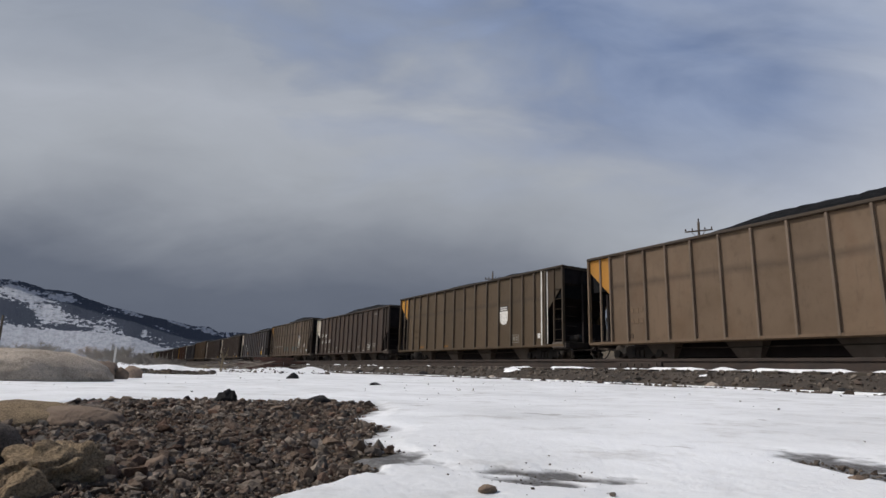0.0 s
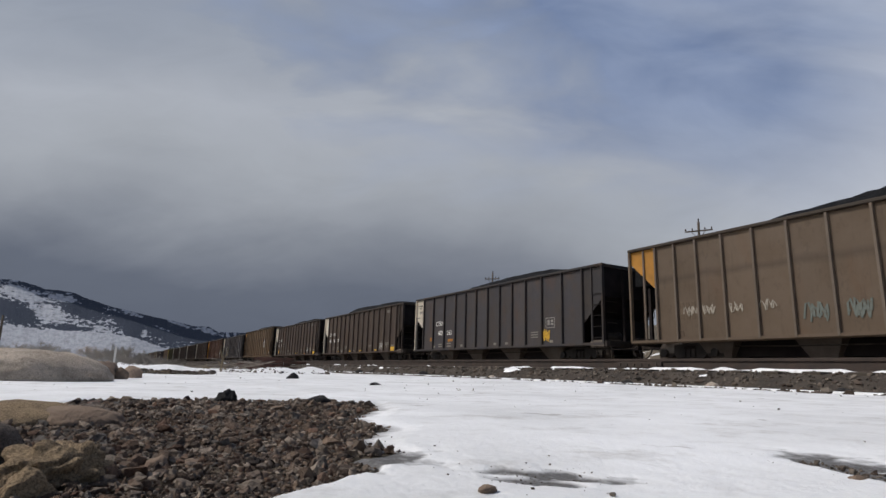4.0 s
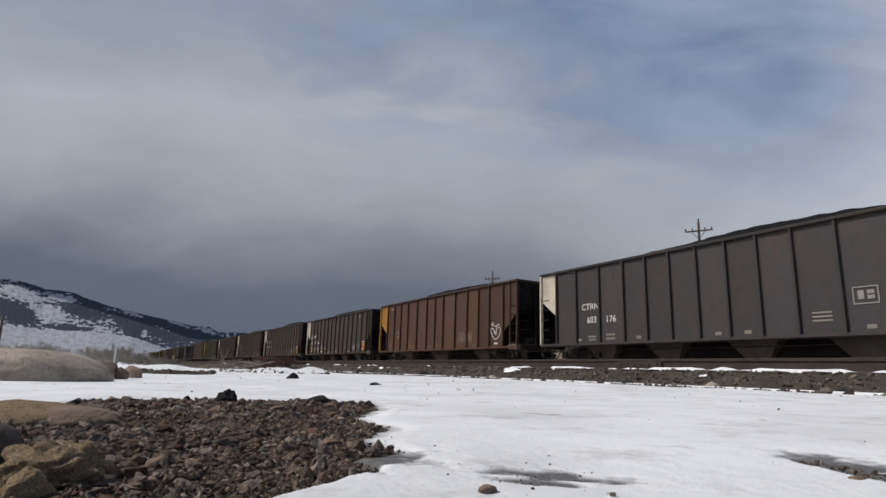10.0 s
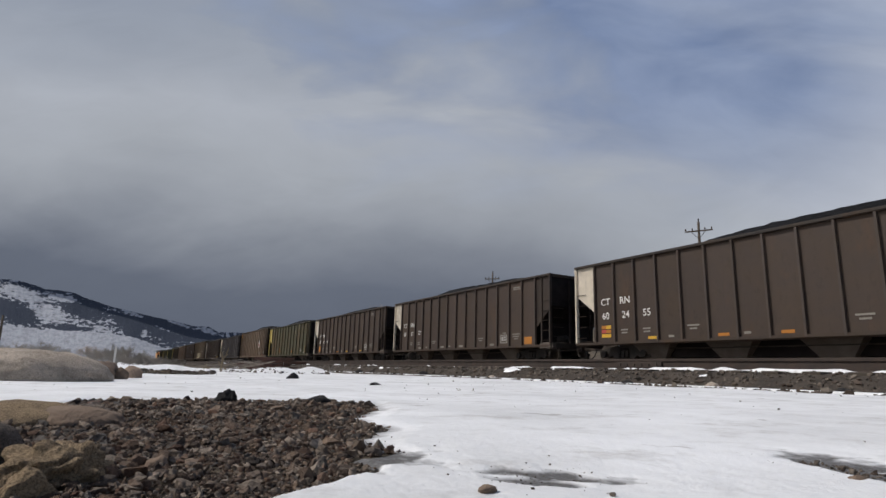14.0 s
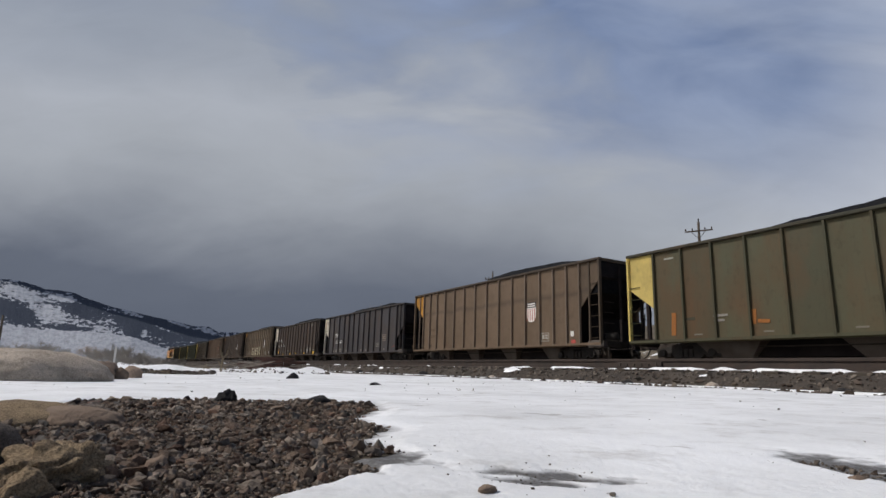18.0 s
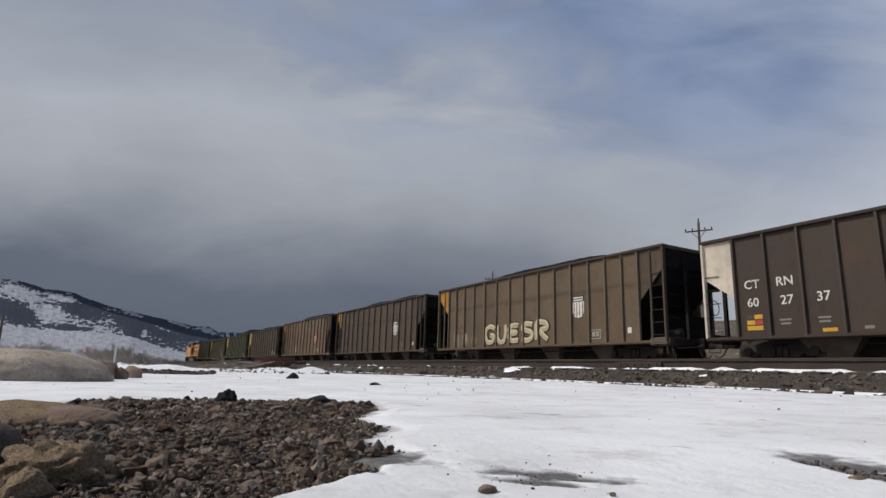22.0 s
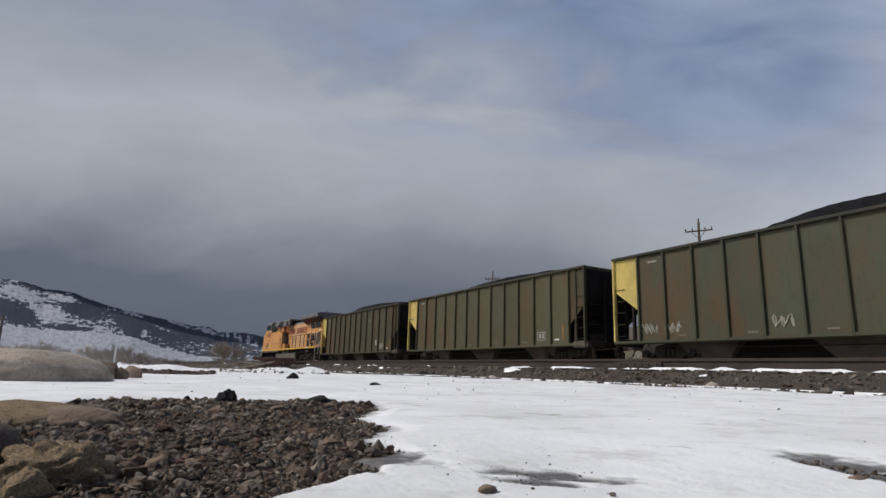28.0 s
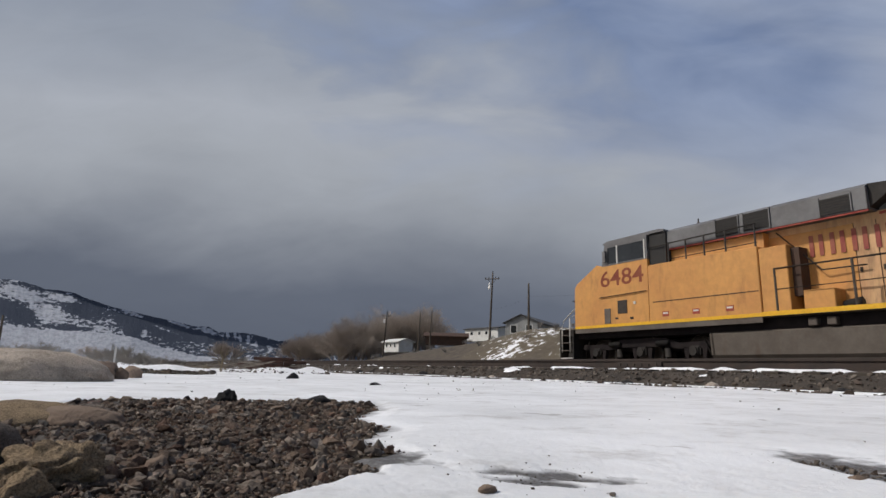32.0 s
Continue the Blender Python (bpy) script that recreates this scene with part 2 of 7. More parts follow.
def ground_material():
    """Bare earth and dry grass with thin snow lying where the attribute 'snow' says."""
    m, nt, bsdf = shell("winter_earth")
    at = nt.nodes.new("ShaderNodeAttribute")
    at.attribute_name = "snow"
    v = coords(nt)
    big, mid, fine = grain(nt, v, 0.11, 8, 0.68), grain(nt, v, 1.7, 6, 0.65), grain(nt, v, 45, 5, 0.7)
    earth = blend(nt, ramp(nt, mid, (0.35, 0.0), (0.65, 1.0)), (0.075, 0.062, 0.052), (0.15, 0.122, 0.092))
    earth = blend(nt, ramp(nt, big, (0.45, 0.0), (0.62, 1.0)), earth, (0.155, 0.125, 0.085))
    earth = blend(nt, 0.6, earth, ramp(nt, fine, (0.3, 0.35), (0.7, 1.0)), "MULTIPLY")
    cover = calc(nt, "ADD", at.outputs["Fac"], calc(nt, "ADD", calc(nt, "MULTIPLY", calc(nt, "SUBTRACT", big, 0.5), 1.6), calc(nt, "MULTIPLY", calc(nt, "SUBTRACT", mid, 0.5), 1.3)))
    lie = ramp(nt, cover, (0.47, 0.0), (0.53, 1.0))
    nt.links.new(blend(nt, lie, earth, (0.80, 0.80, 0.82)), bsdf.inputs["Base Color"])
    bsdf.inputs["Roughness"].default_value = 0.9
    bsdf.inputs["Specular IOR Level"].default_value = 0.2
    bump(nt, bsdf, fine, 0.6, 0.02)
    return m


def mountain_material():
    """Snow slopes with dark conifer woods in patches, ragged at their edges, and scrub on the open ground."""
    m, nt, bsdf = shell("snowy_wooded_slope")
    lie = nt.nodes.new("ShaderNodeAttribute")
    lie.attribute_name = "lie"
    at = nt.nodes.new("ShaderNodeAttribute")
    at.attribute_name = "woods"
    v = lie.outputs["Vector"]
    squash = nt.nodes.new("ShaderNodeVectorMath")
    squash.operation = "MULTIPLY"
    nt.links.new(v, squash.inputs[0])
    squash.inputs[1].default_value = (1.0, 2.6, 1.0)
    clump = grain(nt, squash.outputs[0], 1.9, 6, 0.66, 0.5)
    edge = grain(nt, v, 4.2, 6, 0.66)
    tips = grain(nt, v, 16.0, 3, 0.6)
    mask = calc(nt, "ADD", calc(nt, "MULTIPLY", calc(nt, "SUBTRACT", clump, 0.5), 3.0), calc(nt, "MULTIPLY", calc(nt, "SUBTRACT", edge, 0.5), 1.7))
    mask = calc(nt, "ADD", mask, at.outputs["Fac"])
    tree = ramp(nt, mask, (0.42, 0.0), (0.56, 1.0))
    scrub = ramp(nt, calc(nt, "MULTIPLY", edge, clump), (0.20, 0.0), (0.34, 0.85))
    scrub = calc(nt, "MULTIPLY", scrub, ramp(nt, at.outputs["Fac"], (0.0, 0.55), (0.4, 1.0)))
    # blue-grey snow and bluish woods: the haze of distance is in the colours
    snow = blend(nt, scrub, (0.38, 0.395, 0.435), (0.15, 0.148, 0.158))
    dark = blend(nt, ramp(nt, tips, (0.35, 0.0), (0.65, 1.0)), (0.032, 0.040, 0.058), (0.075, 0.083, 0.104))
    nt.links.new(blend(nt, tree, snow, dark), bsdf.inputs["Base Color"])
    bsdf.inputs["Roughness"].default_value = 1.0
    bsdf.inputs["Specular IOR Level"].default_value = 0.0
    bump(nt, bsdf, edge, 0.4, 10.0)
    return m


SNOW, EARTH, SLOPE = snow_material(), ground_material(), mountain_material()


def cloud_material():
    """Broken winter overcast: a dark shelf low down, a pale band over it, blue gaps high up."""
    m = bpy.data.materials.new("winter_clouds")
    m.use_nodes = True
    nt = m.node_tree
    nt.nodes.remove(nt.nodes["Principled BSDF"])
    tc = nt.nodes.new("ShaderNodeTexCoord")
    sep = nt.nodes.new("ShaderNodeSeparateXYZ")
    nt.links.new(tc.outputs["Object"], sep.inputs[0])
    ahead = calc(nt, "MAXIMUM", sep.outputs[1], 50.0)
    u = calc(nt, "DIVIDE", sep.outputs[0], ahead)
    v = calc(nt, "DIVIDE", sep.outputs[2], ahead)
    pos = nt.nodes.new("ShaderNodeCombineXYZ")
    nt.links.new(calc(nt, "ADD", u, 2.31), pos.inputs[0])
    nt.links.new(calc(nt, "MULTIPLY", v, 2.3), pos.inputs[1])
    drift = grain(nt, pos.outputs[0], 1.7, 5, 0.5, 0.5)
    wisp = grain(nt, pos.outputs[0], 3.0, 5, 0.48, 0.5)
    high = calc(nt, "ADD", v, calc(nt, "MULTIPLY", calc(nt, "SUBTRACT", drift, 0.5), 0.20))
    high = calc(nt, "ADD", high, calc(nt, "MULTIPLY", calc(nt, "SUBTRACT", wisp, 0.5), 0.10))
    high = calc(nt, "ADD", high, calc(nt, "ADD", calc(nt, "MULTIPLY", u, 0.04), calc(nt, "MULTIPLY", calc(nt, "MAXIMUM", calc(nt, "SUBTRACT", u, 0.16), 0.0), 0.30)))
    grey = ramp(nt, high, (0.03, (0.112, 0.130, 0.172)), (0.13, (0.128, 0.147, 0.190)), (0.20, (0.205, 0.226, 0.270)), (0.27, (0.300, 0.323, 0.366)),
                (0.36, (0.372, 0.398, 0.442)), (0.46, (0.400, 0.428, 0.482)), (0.62, (0.310, 0.345, 0.412)), (0.80, (0.245, 0.285, 0.368)))
    gap = calc(nt, "ADD", calc(nt, "MULTIPLY", u, 0.55), calc(nt, "MULTIPLY", v, 0.75))
    gap = calc(nt, "ADD", gap, calc(nt, "MULTIPLY", calc(nt, "SUBTRACT", wisp, 0.5), 0.75))
    gap = calc(nt, "ADD", gap, calc(nt, "MULTIPLY", calc(nt, "SUBTRACT", drift, 0.5), 0.8))
    blue = ramp(nt, gap, (0.26, 0.0), (0.56, 1.0))
    veil = blend(nt, ramp(nt, wisp, (0.35, 0.0), (0.7, 1.0)), (0.140, 0.198, 0.345), (0.275, 0.338, 0.485))
    blue = calc(nt, "MULTIPLY", blue, ramp(nt, v, (0.24, 0.0), (0.52, 0.92)))
    col = blend(nt, blue, grey, veil)
    corner = calc(nt, "MULTIPLY", calc(nt, "ADD", calc(nt, "MULTIPLY", u, 0.9), calc(nt, "ADD", calc(nt, "MULTIPLY", v, 0.8), calc(nt, "MULTIPLY", calc(nt, "SUBTRACT", drift, 0.5), 0.8))), 0.6)
    col = blend(nt, ramp(nt, corner, (0.60, 0.0), (0.95, 0.75)), col, (0.46, 0.50, 0.58))
    low = calc(nt, "SUBTRACT", u, calc(nt, "MULTIPLY", v, 0.9))
    low = calc(nt, "ADD", low, calc(nt, "MULTIPLY", calc(nt, "SUBTRACT", drift, 0.5), 0.3))
    col = blend(nt, ramp(nt, low, (0.16, 0.0), (0.72, 0.85)), col, (0.56, 0.585, 0.64))
    streak = grain(nt, pos.outputs[0], 5.0, 8, 0.6, 0.9)
    col = blend(nt, 1.0, col, ramp(nt, streak, (0.30, 0.965), (0.70, 1.03)), "MULTIPLY")
    em = nt.nodes.new("ShaderNodeEmission")
    nt.links.new(col, em.inputs[0])
    nt.links.new(em.outputs[0], nt.nodes["Material Output"].inputs["Surface"])
    return m


# ---- mesh helpers ----
def as_mesh(name, verts, faces, smooth=False):
    me = bpy.data.meshes.new(name)
    me.from_pydata([tuple(v) for v in verts], [], faces)
    if smooth:
        me.polygons.foreach_set("use_smooth", [True] * len(me.polygons))
    me.update()
    return me


def part(name, mesh, material, parent=None, label="", colour=None):
    if isinstance(mesh, bmesh.types.BMesh):
        me = bpy.data.meshes.new(name)
        mesh.to_mesh(me)
        mesh.free()
        mesh = me
    if material and not mesh.materials:
        mesh.materials.append(material)
    ob = new(name, mesh)
    ob.parent = parent
    if colour:
        ob.color = (*colour, 1)
    if label:
        tagged(ob, label)
    return ob


def structure(ob, label=""):
    return tagged(ob, label, kind="structure")


BOX_FACES = [(0, 1, 3, 2), (4, 6, 7, 5), (0, 4, 5, 1), (2, 3, 7, 6), (0, 2, 6, 4), (1, 5, 7, 3)]


def boxes(*list_of):
    """One mesh of plain boxes (x0, x1, y0, y1, z0, z1)."""
    verts, faces = [], []
    for x0, x1, y0, y1, z0, z1 in list_of:
        n = len(verts)
        verts += [(x, y, z) for x in (x0, x1) for y in (y0, y1) for z in (z0, z1)]
        faces += [tuple(n + i for i in f) for f in BOX_FACES]
    return as_mesh("box", verts, faces)


def soft_box(x0, x1, y0, y1, z0, z1, r=0.02, seg=2):
    bm = bmesh.new()
    bmesh.ops.create_cube(bm, size=1, matrix=Matrix.Translation(((x0 + x1) / 2, (y0 + y1) / 2, (z0 + z1) / 2)) @ Matrix.Diagonal((x1 - x0, y1 - y0, z1 - z0, 1)))
    bmesh.ops.bevel(bm, geom=bm.edges[:], offset=r, segments=seg, affect="EDGES")
    me = bpy.data.meshes.new("soft_box")
    bm.to_mesh(me)
    bm.free()
    return me


def slab(outline, y0, y1):
    """An outline in x and z, drawn out along y."""
    n = len(outline)
    area = sum(outline[i][0] * outline[(i + 1) % n][1] - outline[(i + 1) % n][0] * outline[i][1] for i in range(n))
    if area < 0:
        outline = outline[::-1]
    verts = [(x, y0, z) for x, z in outline] + [(x, y1, z) for x, z in outline]
    faces = [tuple(range(n)), tuple(range(2 * n - 1, n - 1, -1))]
    faces += [(i, i + n, (i + 1) % n + n, (i + 1) % n) for i in range(n)]
    return as_mesh("slab", verts, faces)


def slab_x(outline, x0, x1):
    """An outline in y and z, drawn out along x."""
    me = slab([(-y, z) for y, z in outline], x0, x1)
    for v in me.vertices:
        v.co = (v.co.y, -v.co.x, v.co.z)
    me.update()
    return me


def column(outline, z0, z1):
    """An outline in x and y, standing from z0 to z1."""
    n = len(outline)
    verts = [(x, y, z0) for x, y in outline] + [(x, y, z1) for x, y in outline]
    faces = [tuple(range(n - 1, -1, -1)), tuple(range(n, 2 * n))]
    faces += [(i, (i + 1) % n, (i + 1) % n + n, i + n) for i in range(n)]
    return as_mesh("column", verts, faces)


def tube(points, radius, sides=6):
    verts, faces = [], []
    pts = [Vector(p) for p in points]
    for i, p in enumerate(pts):
        d = (pts[min(i + 1, len(pts) - 1)] - pts[max(i - 1, 0)]).normalized()
        a = d.cross(Vector((0, 0, 1)) if abs(d.z) < 0.9 else Vector((1, 0, 0))).normalized()
        b = d.cross(a)
        r = radius[i] if isinstance(radius, (list, tuple)) else radius
        verts += [p + r * (math.cos(2 * math.pi * k / sides) * a + math.sin(2 * math.pi * k / sides) * b) for k in range(sides)]
    for i in range(len(pts) - 1):
        for k in range(sides):
            q, s = i * sides + k, i * sides + (k + 1) % sides
            faces.append((q, s, s + sides, q + sides))
    faces += [tuple(range(sides)), tuple(range((len(pts) - 1) * sides, len(pts) * sides))]
    return as_mesh("tube", verts, faces, True)


def joined(*meshes):
    verts, faces = [], []
    for me in meshes:
        n = len(verts)
        verts += [tuple(v.co) for v in me.vertices]
        faces += [tuple(n + i for i in p.vertices) for p in me.polygons]
    return as_mesh("joined", verts, faces)


def disc(cx, cz, r, y0, y1, n=28):
    return slab([(cx + r * math.cos(2 * math.pi * i / n), cz + r * math.sin(2 * math.pi * i / n)) for i in range(n)], y0, y1)


LETTERS = {}


def lettering(text, size):
    """A flat mesh of the words, in x and z, facing -y, its middle at the origin."""
    if (text, size) not in LETTERS:
        cu = bpy.data.curves.new("lettering", "FONT")
        cu.body, cu.size, cu.extrude, cu.offset = text, size, 0.002, 0.008 * size
        cu.align_x, cu.align_y = "CENTER", "CENTER"
        cu.resolution_u = 3
        ob = new("lettering", cu)
        bpy.context.view_layer.update()
        me = bpy.data.meshes.new_from_object(ob.evaluated_get(bpy.context.evaluated_depsgraph_get()))
        bpy.data.objects.remove(ob)
        me.transform(Matrix.Rotation(radians(90), 4, "X"))
        LETTERS[(text, size)] = me
    return LETTERS[(text, size)]


def hashed(ix, iy, seed):
    h = (ix * 374761393 + iy * 668265263 + seed * 974634541) & 0xFFFFFFFF
    h = ((h ^ (h >> 13)) * 1274126177) & 0xFFFFFFFF
    return ((h ^ (h >> 16)) & 0xFFFF) / 65535.0


def lumps(x, y, size, octaves=4, seed=1):
    """Smooth noise about 0, -1 to 1, for arrays."""
    x, y = np.asarray(x, float) / size, np.asarray(y, float) / size
    total, gain = 0.0, 0.5
    for o in range(octaves):
        ix, iy = np.floor(x).astype(np.int64), np.floor(y).astype(np.int64)
        fx, fy = x - ix, y - iy
        fx, fy = fx * fx * (3 - 2 * fx), fy * fy * (3 - 2 * fy)
        a, b = hashed(ix, iy, seed + o), hashed(ix + 1, iy, seed + o)
        c, d = hashed(ix, iy + 1, seed + o), hashed(ix + 1, iy + 1, seed + o)
        total = total + gain * 2 * ((a + (b - a) * fx) * (1 - fy) + (c + (d - c) * fx) * fy - 0.5)
        x, y, gain = x * 2.03 + 5.1, y * 2.03 + 1.7, gain * 0.5
    return total


def step(a, b, v):
    k = np.clip((np.asarray(v, float) - a) / (b - a), 0, 1)
    return k * k * (3 - 2 * k)


# ---- land ----
L = 16.18            # length of a car over its couplers
RAIL = 0.47          # top of rail
NEAR_Y, MAIN_Y = 8.85, 16.71


def patch_edge(x, y):
    """Metres inside the bare gravel patch before the camera; negative outside."""
    r, a = np.hypot(x, y), np.degrees(np.arctan2(y, -x))
    far = np.interp(a, (-180, -100, -45, -16, -6.8, -3.2, -0.9, 180), (0.3, 0.5, 0.85, 1.30, 1.86, 2.36, 2.68, 2.68))
    side = np.interp(r, (0.3, 0.6, 0.69, 0.75, 0.81, 0.867, 0.918, 1.016, 1.07, 1.12, 1.17, 1.30, 1.43, 1.59, 1.63, 1.81, 1.98, 2.19, 2.47, 2.8),
                     (4, 8, 12.6, 16.3, 19.6, 20.9, 23.8, 20.8, 23.2, 25.9, 23.7, 21.6, 23.5, 24.9, 22.8, 21.0, 21.9, 23.6, 23.3, 22.2))
    d = np.minimum(far - r, np.radians(side - a) * r)
    return d + 0.020 * lumps(x, y, 0.20, 3, 31) * np.minimum(r, 2) + 0.024 * lumps(x, y, 0.055, 4, 33) * np.minimum(r, 1.2)


def bare_spot(x, y, cx, cy, along, across, turn):
    u, v = (x - cx) * math.cos(turn) + (y - cy) * math.sin(turn), -(x - cx) * math.sin(turn) + (y - cy) * math.cos(turn)
    return 1 - np.hypot(u / along, v / across)


def ground_z(x, y):
    r = np.hypot(x, y)
    z = -0.016 + 0.008 * lumps(x, y, 0.6, 3, 3) + 0.05 * step(2.5, 7.0, y) * (1 + 0 * x)
    z = z + step(20, 200, r) * 0.5 * lumps(x, y, 40, 3, 5)
    hill = 3.7 * step(23, 37, y) * step(-118, -46, x) * (1 - step(20, 90, x))
    hill = hill + 2.9 * step(36, 60, y) * step(-175, -100, x) * (1 - step(20, 90, x)) + 0.5 * step(22, 40, y) * lumps(x, y, 9, 4, 8)
    knoll = 1.0 * np.exp(-(((x + 41) / 7.0) ** 2 + ((y - 33.0) / 5.0) ** 2))
    return z + np.where(y > 20, hill + knoll, 0) - step(300, 900, r) * 2.0


snow_depth = []


def snow_z(x, y):
    """Top of the snow; under the ground where it has melted."""
    r = np.hypot(x, y)
    g = ground_z(x, y)
    d = -patch_edge(x, y)
    thick = np.clip(d * (0.13 + 0.45 * step(1.3, 0.75, r)), -0.03, 0.014)
    spot = np.maximum(bare_spot(x, y, -0.672, 0.545, 0.085, 0.034, 0.80), bare_spot(x, y, -0.555, 1.165, 0.20, 0.055, -0.45))
    spot = np.maximum(spot, 0.42 * np.maximum(bare_spot(x, y, -0.69, 0.61, 0.16, 0.06, 0.85), bare_spot(x, y, -0.57, 1.26, 0.24, 0.12, -0.3)))
    spot = np.maximum(spot, 0.45 * bare_spot(x, y, -0.93, 0.43, 0.16, 0.10, 2.3))
    wet = np.clip(2.8 * spot + 0.9 * lumps(x, y, 0.04, 4, 12) + 0.15, 0, 1)
    thick = thick - 0.006 * wet
    edge = 6.35 + 0.35 * lumps(x, 0 * x, 1.3, 4, 21) - 1.0 * step(-9, -16, x) * (0.6 + 0.9 * lumps(x, y, 5, 3, 17))
    thick = np.minimum(thick, np.clip((edge - y) * 0.12, -0.03, 0.02))
    a = np.degrees(np.arctan2(y, -x))
    weedy = np.exp(-((r - 11.6) / 1.9) ** 4) * step(1.2, 3.0, a) * (1 - step(6.5, 9.0, a)) + 0.8 * np.exp(-((r - 15.8) / 0.5) ** 2) * step(6, 7, a) * (1 - step(10, 12, a))
    thick = thick - 0.06 * np.clip(weedy * (0.85 + 1.3 * lumps(x, y, 0.5, 4, 23)), 0, 1)
    thick = thick + (1 + 0.6 * lumps(x, y, 0.7, 4, 27)) * (0.13 * np.exp(-((a - 4.4) / 2.0) ** 2 - ((r - 19.0) / 1.2) ** 2) + 0.13 * np.exp(-((a - 13.6) / 1.7) ** 4 - ((r - 16.0) / 0.9) ** 2) + 0.15 * np.exp(-((a - 17.2) / 1.5) ** 2 - ((r - 16.2) / 0.9) ** 2))
    snow_depth.append(np.minimum(thick, 0.014 - 0.016 * wet))
    return g + thick + 0.004 * lumps(x, y, 0.35, 4, 9) + 0.0015 * lumps(x, y, 0.05, 3, 10)


def polar_sheet(rings, angles, height, closed):
    """A sheet of rings about the camera's foot, angles in degrees from +x."""
    a = np.radians(angles)
    x, y = np.outer(rings, np.cos(a)), np.outer(rings, np.sin(a))
    z = height(x, y)
    n, m = x.shape
    co = np.stack([x, y, z], -1).reshape(-1, 3)
    i, j = np.meshgrid(np.arange(n - 1), np.arange(m if closed else m - 1), indexing="ij")
    k = (j + 1) % m
    quads = np.stack([i * m + j, (i + 1) * m + j, (i + 1) * m + k, i * m + k], -1).reshape(-1, 4)
    me = bpy.data.meshes.new("sheet")
    me.vertices.add(len(co))
    me.vertices.foreach_set("co", co.ravel())
    hub = np.arange(m)
    me.loops.add(quads.size + m)
    me.loops.foreach_set("vertex_index", np.concatenate([quads.ravel(), hub]))
    me.polygons.add(len(quads) + 1)
    me.polygons.foreach_set("loop_start", np.concatenate([np.arange(len(quads)) * 4, [quads.size]]))
    me.polygons.foreach_set("use_smooth", np.ones(len(quads) + 1, bool))
    me.update(calc_edges=True)
    return me, x.ravel(), y.ravel()


rings = np.concatenate([[0.02], np.geomspace(0.3, 16, 230), np.geomspace(16.6, 4200, 110)])
angles = np.concatenate([np.arange(98, 202, 0.33), np.arange(202, 458, 4.0)])
ground_mesh, gx, gy = polar_sheet(rings, angles, ground_z, True)
gr = np.hypot(gx, gy)
view = (np.degrees(np.arctan2(gy, gx)) % 360 > 99) & (np.degrees(np.arctan2(gy, gx)) % 360 < 201)
lie = np.where((gr < 25.0) & view, 0.0, np.where(gy < 5.5 - 2.0 * step(9, 16, -gx), 1.0, np.where(gy < 21, 0.12, np.where(gr < 160, 0.22, 0.75))))
lie = lie - 0.10 * ((gy > 20) & (gr < 160) & (gx < -58)) + 0.03 * np.exp(-(((gx + 40.5) / 4.0) ** 2 + ((gy - 29.5) / 3.0) ** 2))
attr = ground_mesh.attributes.new("snow", "FLOAT", "POINT")
attr.data.foreach_set("value", np.clip(lie, 0, 1).astype(np.float32))
structure(part("ground", ground_mesh, EARTH), "brown winter earth with dry grass and thin snow")

snow_mesh, _, _ = polar_sheet(np.concatenate([[0.02], np.geomspace(0.3, 26, 460)]), np.concatenate([np.arange(99, 201.01, 0.25), np.arange(203, 458, 2.0)]), snow_z, True)
attr = snow_mesh.attributes.new("thin", "FLOAT", "POINT")
attr.data.foreach_set("value", np.clip(1 - (snow_depth[0] + 0.002) / 0.014, 0, 1).ravel().astype(np.float32))
structure(part("snow_cover", snow_mesh, SNOW), "old crusted snow, melted back round the gravel")


def bed_z(y, centre):
    d = np.abs(y - centre)
    return 0.03 + 0.235 * (1 - step(1.15, 1.95, d))


def strip(xs, ys, height):
    x, y = np.meshgrid(xs, ys, indexing="ij")
    z = height(x, y)
    n, m = x.shape
    faces = [(i * m + j, (i + 1) * m + j, (i + 1) * m + j + 1, i * m + j + 1) for i in range(n - 1) for j in range(m - 1)]
    return as_mesh("strip", np.stack([x, y, z], -1).reshape(-1, 3), faces, True)


XS = np.concatenate([-np.geomspace(420, 40, 80), np.arange(-39.6, 14, 0.2), [20, 40, 90]])
BEDDING = surface("ballast_bed", (0.062, 0.052, 0.044), (0.111, 0.091, 0.074), 4.0, 0.95, 0.0, 1.0, 0.03, spec=0.15)
for centre in (NEAR_Y, MAIN_Y):
    structure(part("ballast_bed", strip(XS, np.linspace(centre - 2.3, centre + 2.3, 24), lambda x, y, c=centre: bed_z(y, c) + 0.015 * lumps(x, y, 0.3, 3, 41)), BEDDING), "grey-brown crushed stone track bed")


def strip_snow(x, y):
    band = (0.36 + 0.40 * step(-9, -6, x)) * np.exp(-((y - 7.90 - 0.06 * lumps(x, 0 * y, 0.9, 3, 53)) / 0.11) ** 2) + 0.78 * np.exp(-((y - 6.84 - 0.08 * lumps(x, 0 * y, 1.4, 3, 54)) / 0.09) ** 2)
    keep = band + (0.30 + 0.55 * (y > 7.4)) * lumps(x, 2 * y, 0.6, 4, 52) - 0.42
    return bed_z(y, NEAR_Y) + 0.012 + np.clip(keep * 0.22, -0.05, 0.022 + (y > 7.4) * (0.022 + 0.03 * lumps(x, 0 * y, 0.7, 3, 55)))


structure(part("snow_strip", strip(np.arange(-48, 8, 0.06), np.arange(6.6, 8.03, 0.045), strip_snow), SNOW), "thin broken strips of snow on the ballast")

